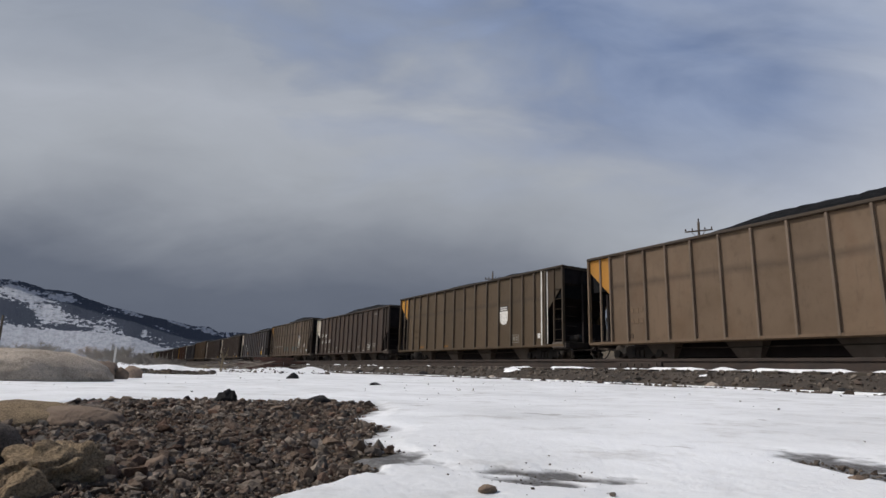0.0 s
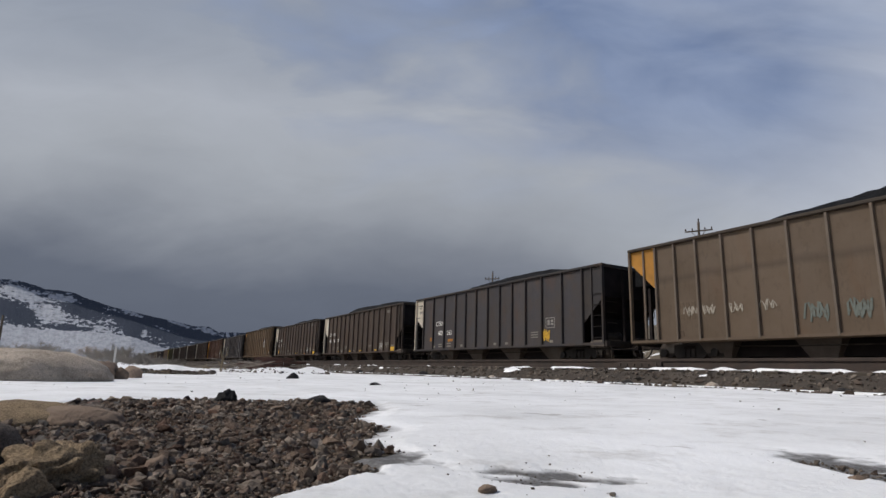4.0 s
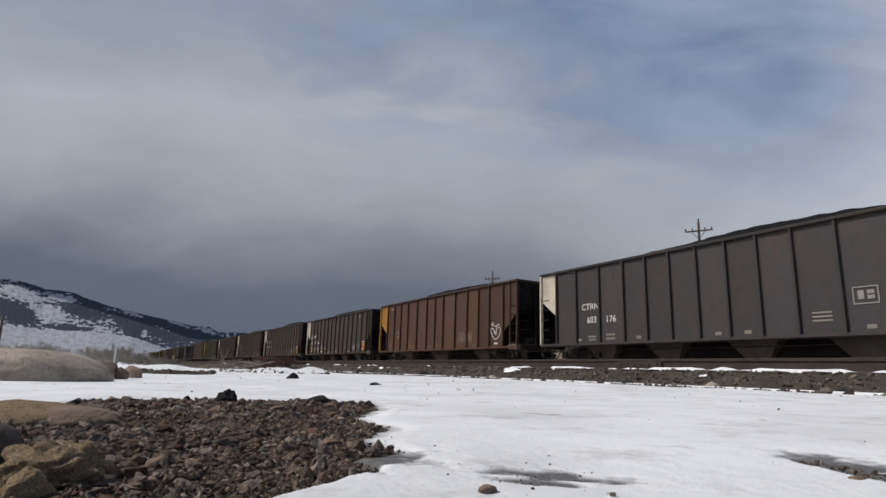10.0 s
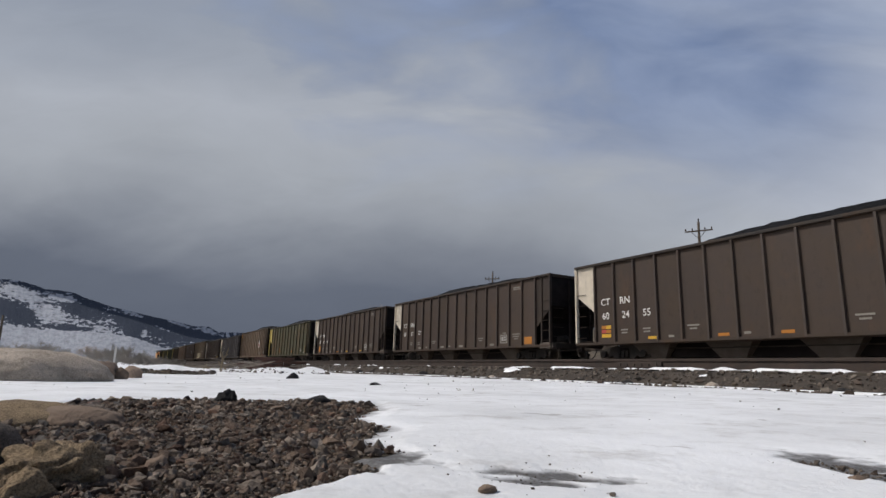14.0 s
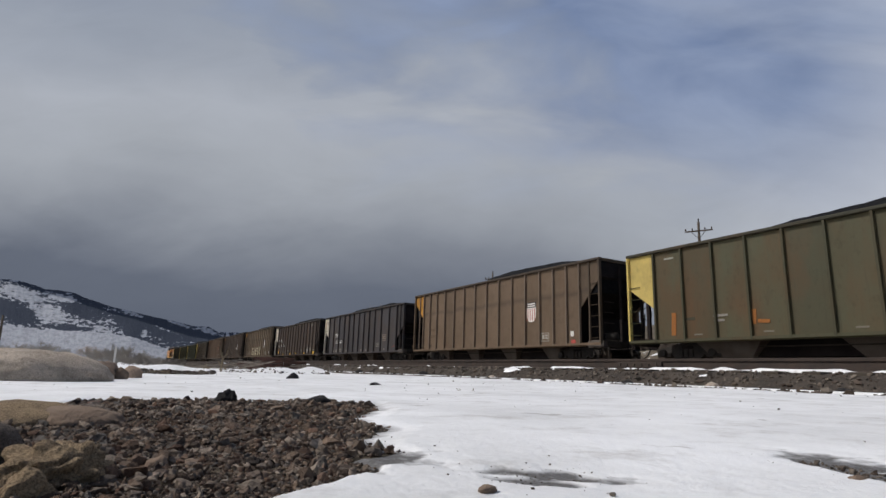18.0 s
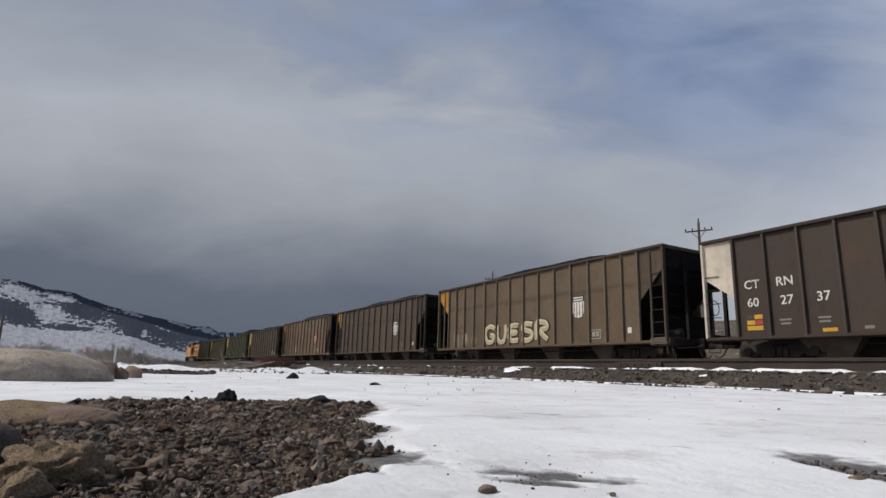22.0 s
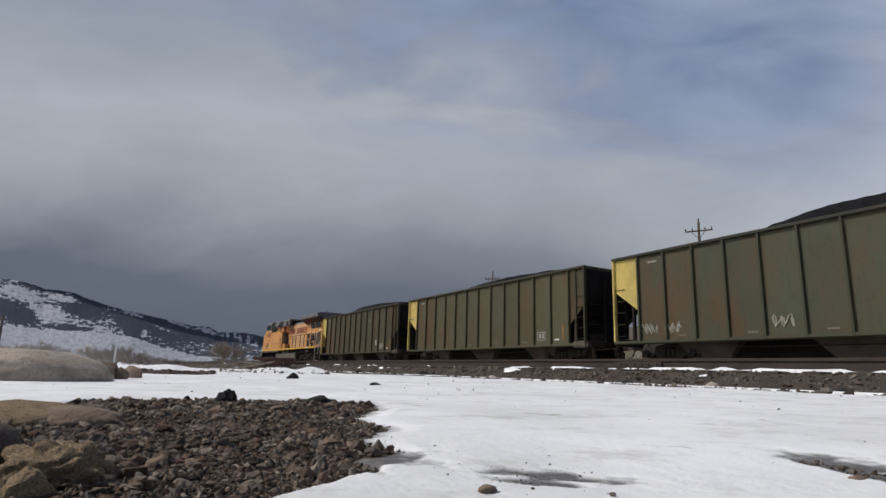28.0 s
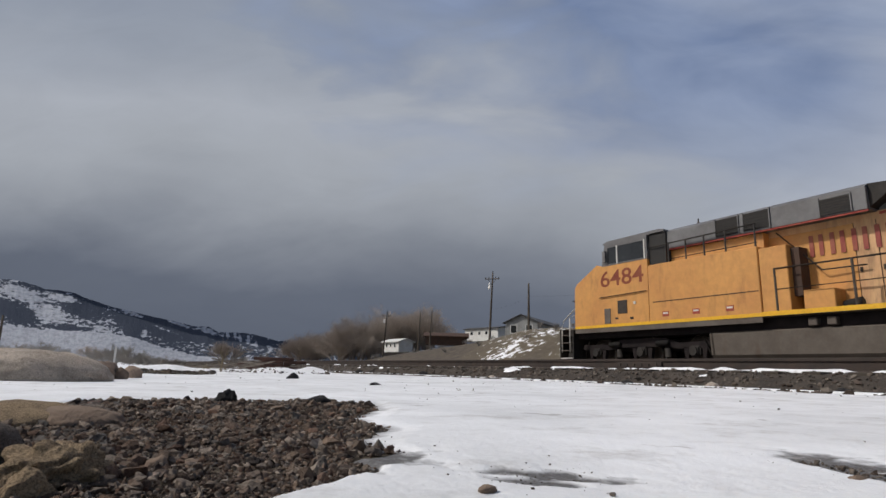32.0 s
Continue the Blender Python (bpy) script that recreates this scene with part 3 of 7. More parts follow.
RAIL_SHAPE = [(-0.07, 0), (0.07, 0), (0.07, 0.012), (0.012, 0.03), (0.009, 0.13), (0.034, 0.143), (0.036, 0.178), (0.028, 0.186), (-0.028, 0.186), (-0.036, 0.178), (-0.034, 0.143), (-0.009, 0.13), (-0.012, 0.03), (-0.07, 0.012)]


def rail(y, x0, x1):
    me = slab_x([(y + a, RAIL - 0.186 + b) for a, b in RAIL_SHAPE], x0, x1)
    return structure(part("rail", me, RUST), "rusty steel running rail")


for y, joints in ((NEAR_Y - 0.755, (-420, -30.9, -7.1, 90)), (NEAR_Y + 0.755, (-420, -19, 90)), (MAIN_Y - 0.755, (-420, 90)), (MAIN_Y + 0.755, (-420, 90))):
    for x0, x1 in zip(joints, joints[1:]):
        rail(y, x0 + 0.003, x1 - 0.003)
for jx in (-7.1, -30.9):
    bar = new("joint_bar")
    bar.location = (jx, NEAR_Y - 0.755, RAIL)
    structure(bar, "rusty bolted rail joint bar")
    part("plate", joined(boxes((-0.5, 0.5, -0.046, -0.012, -0.150, -0.048)), boxes((-0.5, 0.5, -0.062, -0.012, -0.165, -0.148))), RUST, bar)
    for i in range(6):
        part("bolt", disc(-0.40 + 0.16 * i, -0.10, 0.022, -0.068, -0.044, 6), GRIME, bar)

tie_mesh = soft_box(-0.115, 0.115, -1.28, 1.28, -0.17, 0.0, 0.012, 1)
tie_mesh.materials.append(TIE)
ties = structure(new("tie_row"), "dark creosoted timber railway ties")
for i in range(150):
    t = new("tie", tie_mesh)
    t.parent = ties
    t.location = (-70 + 0.52 * i, NEAR_Y, RAIL - 0.186)
for i in range(140):
    t = new("tie", tie_mesh)
    t.parent = ties
    t.location = (-64 + 0.52 * i, MAIN_Y, RAIL - 0.186)


# ---- far land and sky ----
def mountain():
    """Long snowy ridge that falls away to the right, with a bench of open snow before it."""
    phi = np.concatenate([np.arange(-75, -14, 1.5), np.arange(-14, 24, 0.08), np.arange(24, 100, 2.0)])
    rad = np.concatenate([np.geomspace(650, 1500, 24), np.geomspace(1530, 2700, 80), [2800, 3000, 3400]])
    p, r = np.meshgrid(phi, rad, indexing="ij")
    x, y = -r * np.cos(np.radians(p)), r * np.sin(np.radians(p))
    ridge = np.interp(p, (-75, -8.4, -7.2, -6.1, -5.4, -4.5, -3.3, -2.5, -0.7, 0.5, 2.3, 4.2, 6.2, 7.6, 8.5, 10.6, 11.7, 13.8, 16.7, 20.9, 30, 100),
                      (7.0, 6.22, 6.21, 5.95, 5.71, 5.72, 5.60, 5.27, 4.77, 4.53, 4.16, 3.86, 3.46, 3.45, 3.0, 3.07, 2.97, 2.43, 2.6, 1.5, 1.2, 1.0))
    bench = np.interp(p, (-75, -7.9, -5.1, -1.5, 1.4, 4.1, 7.0, 100), (2.6, 2.54, 2.36, 2.41, 2.16, 1.29, 0.7, 0.4))
    k1, k2 = step(650, 1560, r), np.clip((r - 1540) / (2600 - 1540), 0, 1)
    fold = lumps(x, y, 420, 5, 61)
    e = bench * k1 + (ridge - bench) * (k2 ** 0.8) * (1 + 0.14 * fold * (1 - k2)) + (0.05 * lumps(x, y, 60, 3, 62) + 0.045 * lumps(p * 40, 0 * p, 3.0, 3, 63)) * k2
    e = np.where(r > 2700, e - (r - 2700) / 300, e)
    z = 0.14 + r * np.tan(np.radians(e)) - 1.0 * (1 - k1)
    n, m = x.shape
    faces = [(i * m + j, i * m + j + 1, (i + 1) * m + j + 1, (i + 1) * m + j) for i in range(n - 1) for j in range(m - 1)]
    me = as_mesh("mountain", np.stack([x, y, z], -1).reshape(-1, 3), faces, True)
    # stands of conifers and open snow: bearing, height and half sizes in degrees, slope
    woods = ((-7.05, 3.67, 2.0, 0.95, -0.33), (-6.3, 5.86, 1.05, 0.22, -0.27), (-4.5, 5.62, 0.75, 0.2, -0.13), (-1.9, 4.93, 1.9, 0.46, -0.33), (-2.5, 4.2, 1.9, 0.72, -0.21),
             (-3.3, 2.66, 2.0, 0.26, 0.0), (1.5, 3.1, 1.1, 1.0, -0.15), (3.9, 3.0, 2.5, 0.95, -0.31), (3.4, 3.9, 0.8, 0.22, -0.25), (7.2, 2.5, 2.0, 0.6, -0.16), (0.6, 3.7, 1.6, 0.5, -0.25), (9.5, 2.1, 1.6, 0.5, 0.0), (12.5, 2.3, 1.2, 0.4, -0.2), (16.0, 1.9, 2.2, 0.5, 0.0))
    snows = ((-4.74, 3.71, 1.4, 0.8, -0.16), (-6.9, 5.2, 1.7, 0.62, -0.25), (-4.1, 5.1, 1.15, 0.36, -0.13), (-0.55, 4.5, 0.6, 0.15, -0.19), (1.26, 4.24, 1.15, 0.17, -0.26), (4.2, 2.92, 1.75, 0.17, -0.34),
             (5.1, 3.54, 1.35, 0.16, -0.26), (7.56, 3.08, 1.0, 0.36, -0.36), (2.36, 2.72, 0.32, 0.6, 0.0), (-0.7, 2.68, 0.85, 0.3, -0.27), (9.3, 2.75, 0.16, 0.42, -1.4), (10.0, 2.75, 0.18, 0.40, -1.6), (10.5, 2.35, 0.20, 0.55, -1.8), (11.2, 2.45, 0.16, 0.5, -1.6), (11.9, 2.2, 0.22, 0.45, -1.5), (8.3, 2.2, 0.5, 0.12, -0.4), (13.2, 1.8, 0.3, 0.4, -0.8))
    wooded = 0.06 + 0.15 * step(-2.0, 3.0, p)
    for sign, stands in ((1, woods), (-1.15, snows)):
        for az, up, wide, tall, slope in stands:
            inside = 1 - np.hypot((p - az) / wide, (e - up - slope * (p - az)) / tall)
            wooded = wooded + sign * np.clip(1.2 * inside, 0, 0.46)
    open_field = 1 - step(-0.10, 0.14, e - bench)
    w = me.attributes.new("woods", "FLOAT", "POINT")
    w.data.foreach_set("value", (0.5 + wooded - 1.3 * open_field * step(16, 6, p)).ravel().astype(np.float32))
    face = me.attributes.new("lie", "FLOAT_VECTOR", "POINT")
    face.data.foreach_set("vector", np.stack([p, e, 0 * p], -1).ravel().astype(np.float32))
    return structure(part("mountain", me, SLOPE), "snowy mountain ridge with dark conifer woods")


mountain()


def clouds():
    az, el = np.radians(np.arange(-62, 62.1, 4)), np.radians(np.arange(-2, 70.1, 4))
    a, e = np.meshgrid(az, el, indexing="ij")
    co = np.stack([4500 * np.cos(e) * np.sin(a), 4500 * np.cos(e) * np.cos(a), 4500 * np.sin(e)], -1).reshape(-1, 3)
    n, m = a.shape
    faces = [(i * m + j, (i + 1) * m + j, (i + 1) * m + j + 1, i * m + j + 1) for i in range(n - 1) for j in range(m - 1)]
    return structure(part("cloud_backdrop", as_mesh("clouds", co, faces, True), cloud_material()), "grey winter overcast with blue gaps")


CLOUDS = clouds()


# ---- the train: coal hoppers ----
PLATE = -1.53
KINDS = {
    "steel": dict(top=3.76, ribs=[1.0 + 0.909 * i for i in range(15)] + [14.12], left=((0.0, 2.62), (1.15, 1.80)), right=((13.72, 1.56), (14.70, 2.42)), chutes=(3.15, 5.9, 8.65, 11.45), wide=1.5, low=0.72, first=1.0),
    "grey": dict(top=3.75, ribs=[0.98, 2.09, 3.28, 4.42, 5.39, 6.34, 7.33, 8.30, 9.24, 10.2, 11.27, 12.49, 13.63, 14.10], left=((0.0, 2.62), (1.15, 1.80)), right=((13.63, 1.60), (14.68, 2.54)), chutes=(3.0, 5.75, 8.7, 11.45), wide=1.5, low=0.68, first=0.98),
    "tan": dict(top=3.99, ribs=[0.60, 1.10, 1.83, 2.61, 3.48, 4.42, 5.38, 6.38, 7.38, 8.37, 9.37, 10.33, 11.28, 12.12, 12.9, 13.62, 14.12], left=((0.1, 3.42), (1.20, 2.36)), right=((13.62, 2.18), (14.68, 3.28)), chutes=(2.85, 5.7, 8.67, 11.55), wide=1.15, low=0.62, first=1.1),
    "russet": dict(top=3.80, ribs=[1.12, 2.10, 3.02, 3.98, 5.16, 6.34, 7.28, 8.19, 9.42, 10.58, 11.59, 12.51, 13.62, 14.12], left=((0.0, 2.62), (1.15, 1.80)), right=((13.62, 1.52), (14.70, 2.44)), chutes=(3.2, 7.27, 11.63), wide=2.05, low=1.15, first=1.12),
    "green": dict(top=3.80, ribs=[1.1 + 1.058 * i for i in range(13)] + [14.18], left=((0.0, 2.62), (1.15, 1.80)), right=((13.8, 1.58), (14.70, 2.40)), chutes=(3.3, 7.35, 11.65), wide=2.05, low=1.15, first=1.1),
}


def line_z(cut, x):
    (xa, za), (xb, zb) = cut
    return za + (zb - za) * (x - xa) / (xb - xa)


def pillow(x0, x1, foot, z1, y, bow, thick=0.035):
    """A pressed panel: its foot follows foot(x), its middle bows in."""
    nx, nz = 3, 5
    verts = []
    for back in (0, 1):
        for i in range(nx):
            for j in range(nz):
                a, b = i / (nx - 1), j / (nz - 1)
                x = x0 + (x1 - x0) * a
                z0 = foot(x)
                dent = 0 if back else bow * math.sin(math.pi * a) * math.sin(math.pi * b)
                verts.append((x, y + dent + (thick if back else 0), z0 + (z1 - z0) * b))
    faces = []
    h = nx * nz
    for i in range(nx - 1):
        for j in range(nz - 1):
            q = i * nz + j
            faces.append((q, q + nz, q + nz + 1, q + 1))
            faces.append((h + q, h + q + 1, h + q + nz + 1, h + q + nz))
    rim = [i * nz for i in range(nx)] + [(nx - 1) * nz + j for j in range(1, nz)] + [i * nz + nz - 1 for i in range(nx - 2, -1, -1)] + [j for j in range(nz - 2, 0, -1)]
    for p, q in zip(rim, rim[1:] + rim[:1]):
        faces.append((p, h + p, h + q, q))
    return as_mesh("panel", verts, faces)


def rib_mesh(x, y, z0, z1, out, w=0.034):
    s = -1 if y < 0 else 1
    pts = [(x - w, y), (x - w * 0.85, y + s * out), (x + w * 0.85, y + s * out), (x + w, y)]
    return column(pts if s < 0 else pts[::-1], z0, z1)


FRAME_SHAPE = [(-1.16, 0.62), (-1.12, 0.36), (-0.66, 0.36), (-0.60, 0.44), (-0.36, 0.26), (0.36, 0.26), (0.60, 0.44), (0.66, 0.36), (1.12, 0.36), (1.16, 0.62), (0.80, 0.66), (0.36, 0.76), (-0.36, 0.76), (-0.80, 0.66)]
wheel_mesh = None


def wheel_data():
    rings_ = [(0.10, -0.07), (0.38, -0.05), (0.40, -0.075), (0.457, -0.075), (0.460, 0.03), (0.485, 0.055), (0.485, 0.07), (0.38, 0.07), (0.10, 0.07)]
    n, verts, faces = 24, [], []
    for r, y in rings_:
        verts += [(r * math.cos(2 * math.pi * k / n), y, r * math.sin(2 * math.pi * k / n)) for k in range(n)]
    for i in range(len(rings_) - 1):
        for k in range(n):
            faces.append((i * n + k, i * n + (k + 1) % n, (i + 1) * n + (k + 1) % n, (i + 1) * n + k))
    faces += [tuple(range(n)), tuple(range((len(rings_) - 1) * n, len(rings_) * n))]
    return as_mesh("wheel", verts, faces, True)


def truck(parent, cx):
    """Three-piece freight truck under one end of a car."""
    # near-black colours deepen the shade under the car body
    bolster = part("truck", soft_box(cx - 0.22, cx + 0.22, -1.12, 1.12, 0.45, 0.70, 0.03, 1), BLACKEND, parent)
    for s in (-1, 1):
        y0, y1 = sorted((s * 0.96, s * 1.10))
        part("side_frame", joined(slab([(cx + a, b) for a, b in FRAME_SHAPE], y0, y1)), DARK, bolster)
        yc = s * 1.115
        part("spring_nest", joined(*[slab_x([(yc + 0.05 * math.cos(k * math.pi / 4), 0.47 + 0.14 * math.sin(k * math.pi / 4)) for k in range(8)], cx - 0.26 + 0.18 * i, cx - 0.14 + 0.18 * i) for i in range(3)]), DARK, bolster)
        for ax in (-0.89, 0.89):
            part("axle_box", disc(cx + ax, 0.49, 0.12, min(s * 1.08, s * 1.19), max(s * 1.08, s * 1.19), 10), DARK, bolster)
            w = part("wheel", wheel_mesh, None, bolster, "rusty wheel with a bright tread")
            w.location = (cx + ax, s * 0.75, 0.457)
            if s < 0:
                w.rotation_euler = (0, 0, math.pi)
    for ax in (-0.89, 0.89):
        part("axle", tube([(cx + ax, -0.8, 0.457), (cx + ax, 0.8, 0.457)], 0.08, 8), DARK, bolster)
    return bolster


def hopper(kind):
    """One coal hopper; x runs from the body's rear end, y = 0 on the track's centre line, z = 0 on the rail."""
    k = KINDS[kind]
    top, end = k["top"], 14.70
    car = new("hopper_car")
    ribs = k["ribs"]
    cuts = [0.06] + ribs + [end - 0.05]
    foot = 0.86

    def foot_at(x):
        if x < k["first"] + 0.02:
            return max(foot, line_z(k["left"], x))
        if x > k["right"][0][0] - 0.02:
            return max(foot, line_z(k["right"], x))
        return foot

    for a, b in zip(cuts, cuts[1:]):
        name = "end_panel" if b <= k["first"] + 0.01 else "panel"
        part(name, pillow(a, b, (lambda x, m=(a + b) / 2: foot_at(x) if (m < k["first"] or m > k["right"][0][0]) else foot), top - 0.06, PLATE, 0.014), PAINT, car)
    outline = [(0.06, k["left"][0][1]), (k["left"][1][0], k["left"][1][1]), (k["left"][1][0] + 0.05, foot), (k["right"][0][0] - 0.05, foot), k["right"][0], (end - 0.05, k["right"][1][1]), (end - 0.05, top - 0.06), (0.06, top - 0.06)]
    part("side_sheet", slab(outline, 1.49, 1.53), PAINT, car)
    inner = k["right"][0][0]
    for x in ribs:
        z0 = foot - 0.04
        out = 0.09
        if x > inner + 0.1 or x < k["first"] - 0.1:
            part("ladder_stile", boxes((x - 0.03, x + 0.03, PLATE - 0.05, PLATE + 0.01, z0, top - 0.1)), PAINT, car)
        else:
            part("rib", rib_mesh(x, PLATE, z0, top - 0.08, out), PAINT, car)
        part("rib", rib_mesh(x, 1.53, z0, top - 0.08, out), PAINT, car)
    for s in (-1, 1):
        y0, y1 = sorted((s * 1.47, s * 1.635))
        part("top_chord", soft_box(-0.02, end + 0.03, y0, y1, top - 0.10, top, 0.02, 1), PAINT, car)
        part("side_sill", slab_x([(s * 1.44, 0.86), (s * 1.61, 0.88), (s * 1.61, 0.80), (s * 1.57, 0.765), (s * 1.44, 0.765)], 0.0, end), PAINT, car)
        for x in (0.03, end - 0.03):
            part("end_post", boxes((x - 0.035, x + 0.035, s * 1.56 - 0.06, s * 1.56 + 0.06, 0.86, top - 0.08)), PAINT, car)
    for x0, x1 in ((0.0, 0.12), (end - 0.12, end)):
        part("end_chord", boxes((x0 - 0.01, x1 + 0.01, -1.47, 1.47, top - 0.12, top - 0.01)), PAINT, car)
        part("end_sill", soft_box(x0 - 0.02, x1 + 0.02, -1.5, 1.5, 0.72, 0.98, 0.02, 1), GRIME, car)
    # slope sheets and the closed upper end walls
    lz, rz = k["left"][0][1], k["right"][1][1]
    drop = (lz - k["left"][1][1]) / (k["left"][1][0] - k["left"][0][0])
    xl = k["left"][0][0] + (lz - 0.8) / drop
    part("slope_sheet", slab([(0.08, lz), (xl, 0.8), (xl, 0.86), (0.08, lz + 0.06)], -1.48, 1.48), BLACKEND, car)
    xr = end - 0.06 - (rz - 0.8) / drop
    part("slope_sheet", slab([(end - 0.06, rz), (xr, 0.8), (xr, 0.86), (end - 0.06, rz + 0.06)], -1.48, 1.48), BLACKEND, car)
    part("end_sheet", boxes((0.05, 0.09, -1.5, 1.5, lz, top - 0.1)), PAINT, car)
    # leading end sheet blackened for its shade; the other keeps the body paint
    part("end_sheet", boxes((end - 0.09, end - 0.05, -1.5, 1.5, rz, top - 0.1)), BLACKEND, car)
    for x, lo in ((-0.02, lz), (end + 0.02, rz)):
        for y in (-0.55, 0.55):
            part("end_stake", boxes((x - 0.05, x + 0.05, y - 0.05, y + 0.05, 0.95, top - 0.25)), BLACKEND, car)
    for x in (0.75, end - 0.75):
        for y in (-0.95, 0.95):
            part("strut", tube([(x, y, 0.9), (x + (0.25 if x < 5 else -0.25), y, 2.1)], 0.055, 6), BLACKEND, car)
    # added black plate, closes the view through the shaded end
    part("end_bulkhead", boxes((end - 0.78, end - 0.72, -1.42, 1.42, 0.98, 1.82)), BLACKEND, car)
    part("brake_cylinder", tube([(end - 0.95, 0.55, 1.12), (end - 0.35, 0.55, 1.12)], 0.15, 10), BLACKEND, car)
    part("brake_rod", tube([(end - 0.1, 0.75, 1.0), (end - 0.02, 0.75, 2.05)], 0.02, 5), GRIME, car)
    part("corner_casting", soft_box(end - 0.72, end + 0.06, -1.60, -1.30, 0.70, 0.97, 0.05, 2), UNDERGREY, car, "dusty grey corner casting")
    part("uncoupling_lever", tube([(end + 0.10, -1.45, 0.78), (end + 0.22, -1.40, 0.62), (end + 0.26, -0.4, 0.70), (end + 0.30, -0.12, 0.90)], 0.014, 5), UNDERGREY, car)
    # ladders at the corners
    for x0, x1 in ((ribs[-1], end - 0.05), (0.06, 0.5)):
        for i in range(5 if kind != "tan" else 6 if x0 > 5 else 0):
            z = 1.05 + 0.40 * i
            part("ladder_rung", tube([(x0, PLATE - 0.03, z), (x1, PLATE - 0.03, z)], 0.014, 5), PAINT, car)
    for i in range(4):
        part("grab_iron", tube([(end + 0.04, -1.45, 1.2 + 0.38 * i), (end + 0.07, -1.2, 1.2 + 0.38 * i), (end + 0.04, -0.95, 1.2 + 0.38 * i)], 0.013, 5), GRIME, car)
    part("brake_wheel", joined(*[tube([(end + 0.09, 0.75 + 0.25 * math.cos(a), 2.05 + 0.25 * math.sin(a)), (end + 0.09, 0.75 + 0.25 * math.cos(a + 0.53), 2.05 + 0.25 * math.sin(a + 0.53))], 0.015, 5) for a in np.arange(0, 6.28, 0.5236)]), GRIME, car)
    part("brake_reservoir", tube([(end - 1.0, -0.5, 1.15), (end - 0.3, -0.5, 1.15)], 0.16, 10), DARK, car)
    # sill and floor in black, holding the shade between the chutes
    part("center_sill", boxes((-0.35, end + 0.35, -0.28, 0.28, 0.66, 0.98)), BLACKEND, car)
    part("hopper_floor", slab([(2.2, 0.86), (2.9, 0.36), (12.0, 0.36), (12.7, 0.86)], -0.85, 0.85), BLACKEND, car)
    for cx in k["chutes"]:
        w, n = k["wide"] / 2, k["low"] / 2
        v = [(cx - w, -1.25, 0.80), (cx + w, -1.25, 0.80), (cx + w, 1.25, 0.80), (cx - w, 1.25, 0.80), (cx - n, -1.02, 0.28), (cx + n, -1.02, 0.28), (cx + n, 1.02, 0.28), (cx - n, 1.02, 0.28)]
        part("hopper_chute", as_mesh("chute", v, [(3, 2, 1, 0), (4, 5, 6, 7), (0, 1, 5, 4), (1, 2, 6, 5), (2, 3, 7, 6), (3, 0, 4, 7)]), UNDERGREY, car)
    part("air_pipe", tube([(1.3, -0.95, 0.70), (5.0, -1.18, 0.62), (10.0, -1.18, 0.62), (13.5, -0.95, 0.70)], 0.02, 5), GRIME, car)
    for x, d in ((0.0, -1), (end, 1)):
        part("coupler", joined(boxes((min(x, x + d * 0.70), max(x, x + d * 0.70), -0.10, 0.10, 0.74, 0.94)), boxes((min(x + d * 0.48, x + d * 0.735), max(x + d * 0.48, x + d * 0.735), -0.17, 0.17, 0.68, 0.98))), GRIME, car)
        part("air_hose", tube([(x + d * 0.15, -0.35, 0.75), (x + d * 0.3, -0.38, 0.45), (x + d * 0.5, -0.36, 0.33), (x + d * 0.63, -0.34, 0.42)], 0.022, 6), DARK, car)
        sx = x - d * 0.22
        part("sill_step", tube([(sx - 0.18, -1.55, 0.80), (sx - 0.18, -1.56, 0.45), (sx + 0.18, -1.56, 0.45), (sx + 0.18, -1.55, 0.80)], 0.016, 5), GRIME, car)
    for cx in (1.85, 12.95):
        truck(car, cx)
    return car


def two_tone_wheel():
    me = wheel_data()
    me.materials.append(GRIME)
    me.materials.append(SHINY)
    for p in me.polygons:
        r = math.hypot(p.center.x, p.center.z)
        p.material_index = 1 if 0.43 < r < 0.475 and abs(p.normal.y) < 0.6 else 0
    return me


wheel_mesh = two_tone_wheel()

CREAM, AMBER, CITRON = (0.80, 0.72, 0.60), (0.58, 0.28, 0.04), (0.78, 0.62, 0.20)
BROWN, UMBER, ASH, TAN, OCHRE = (0.075, 0.051, 0.040), (0.069, 0.048, 0.038), (0.067, 0.060, 0.064), (0.209, 0.142, 0.091), (0.150, 0.090, 0.043)
RUSSET, GREEN, OLIVE, MUD = (0.118, 0.056, 0.037), (0.080, 0.090, 0.054), (0.108, 0.106, 0.056), (0.082, 0.073, 0.042)
WHITE_MARK, YELLOW_MARK, ORANGE_MARK, RED_MARK = (0.70, 0.68, 0.64), (0.62, 0.36, 0.045), (0.42, 0.17, 0.035), (0.42, 0.08, 0.065)

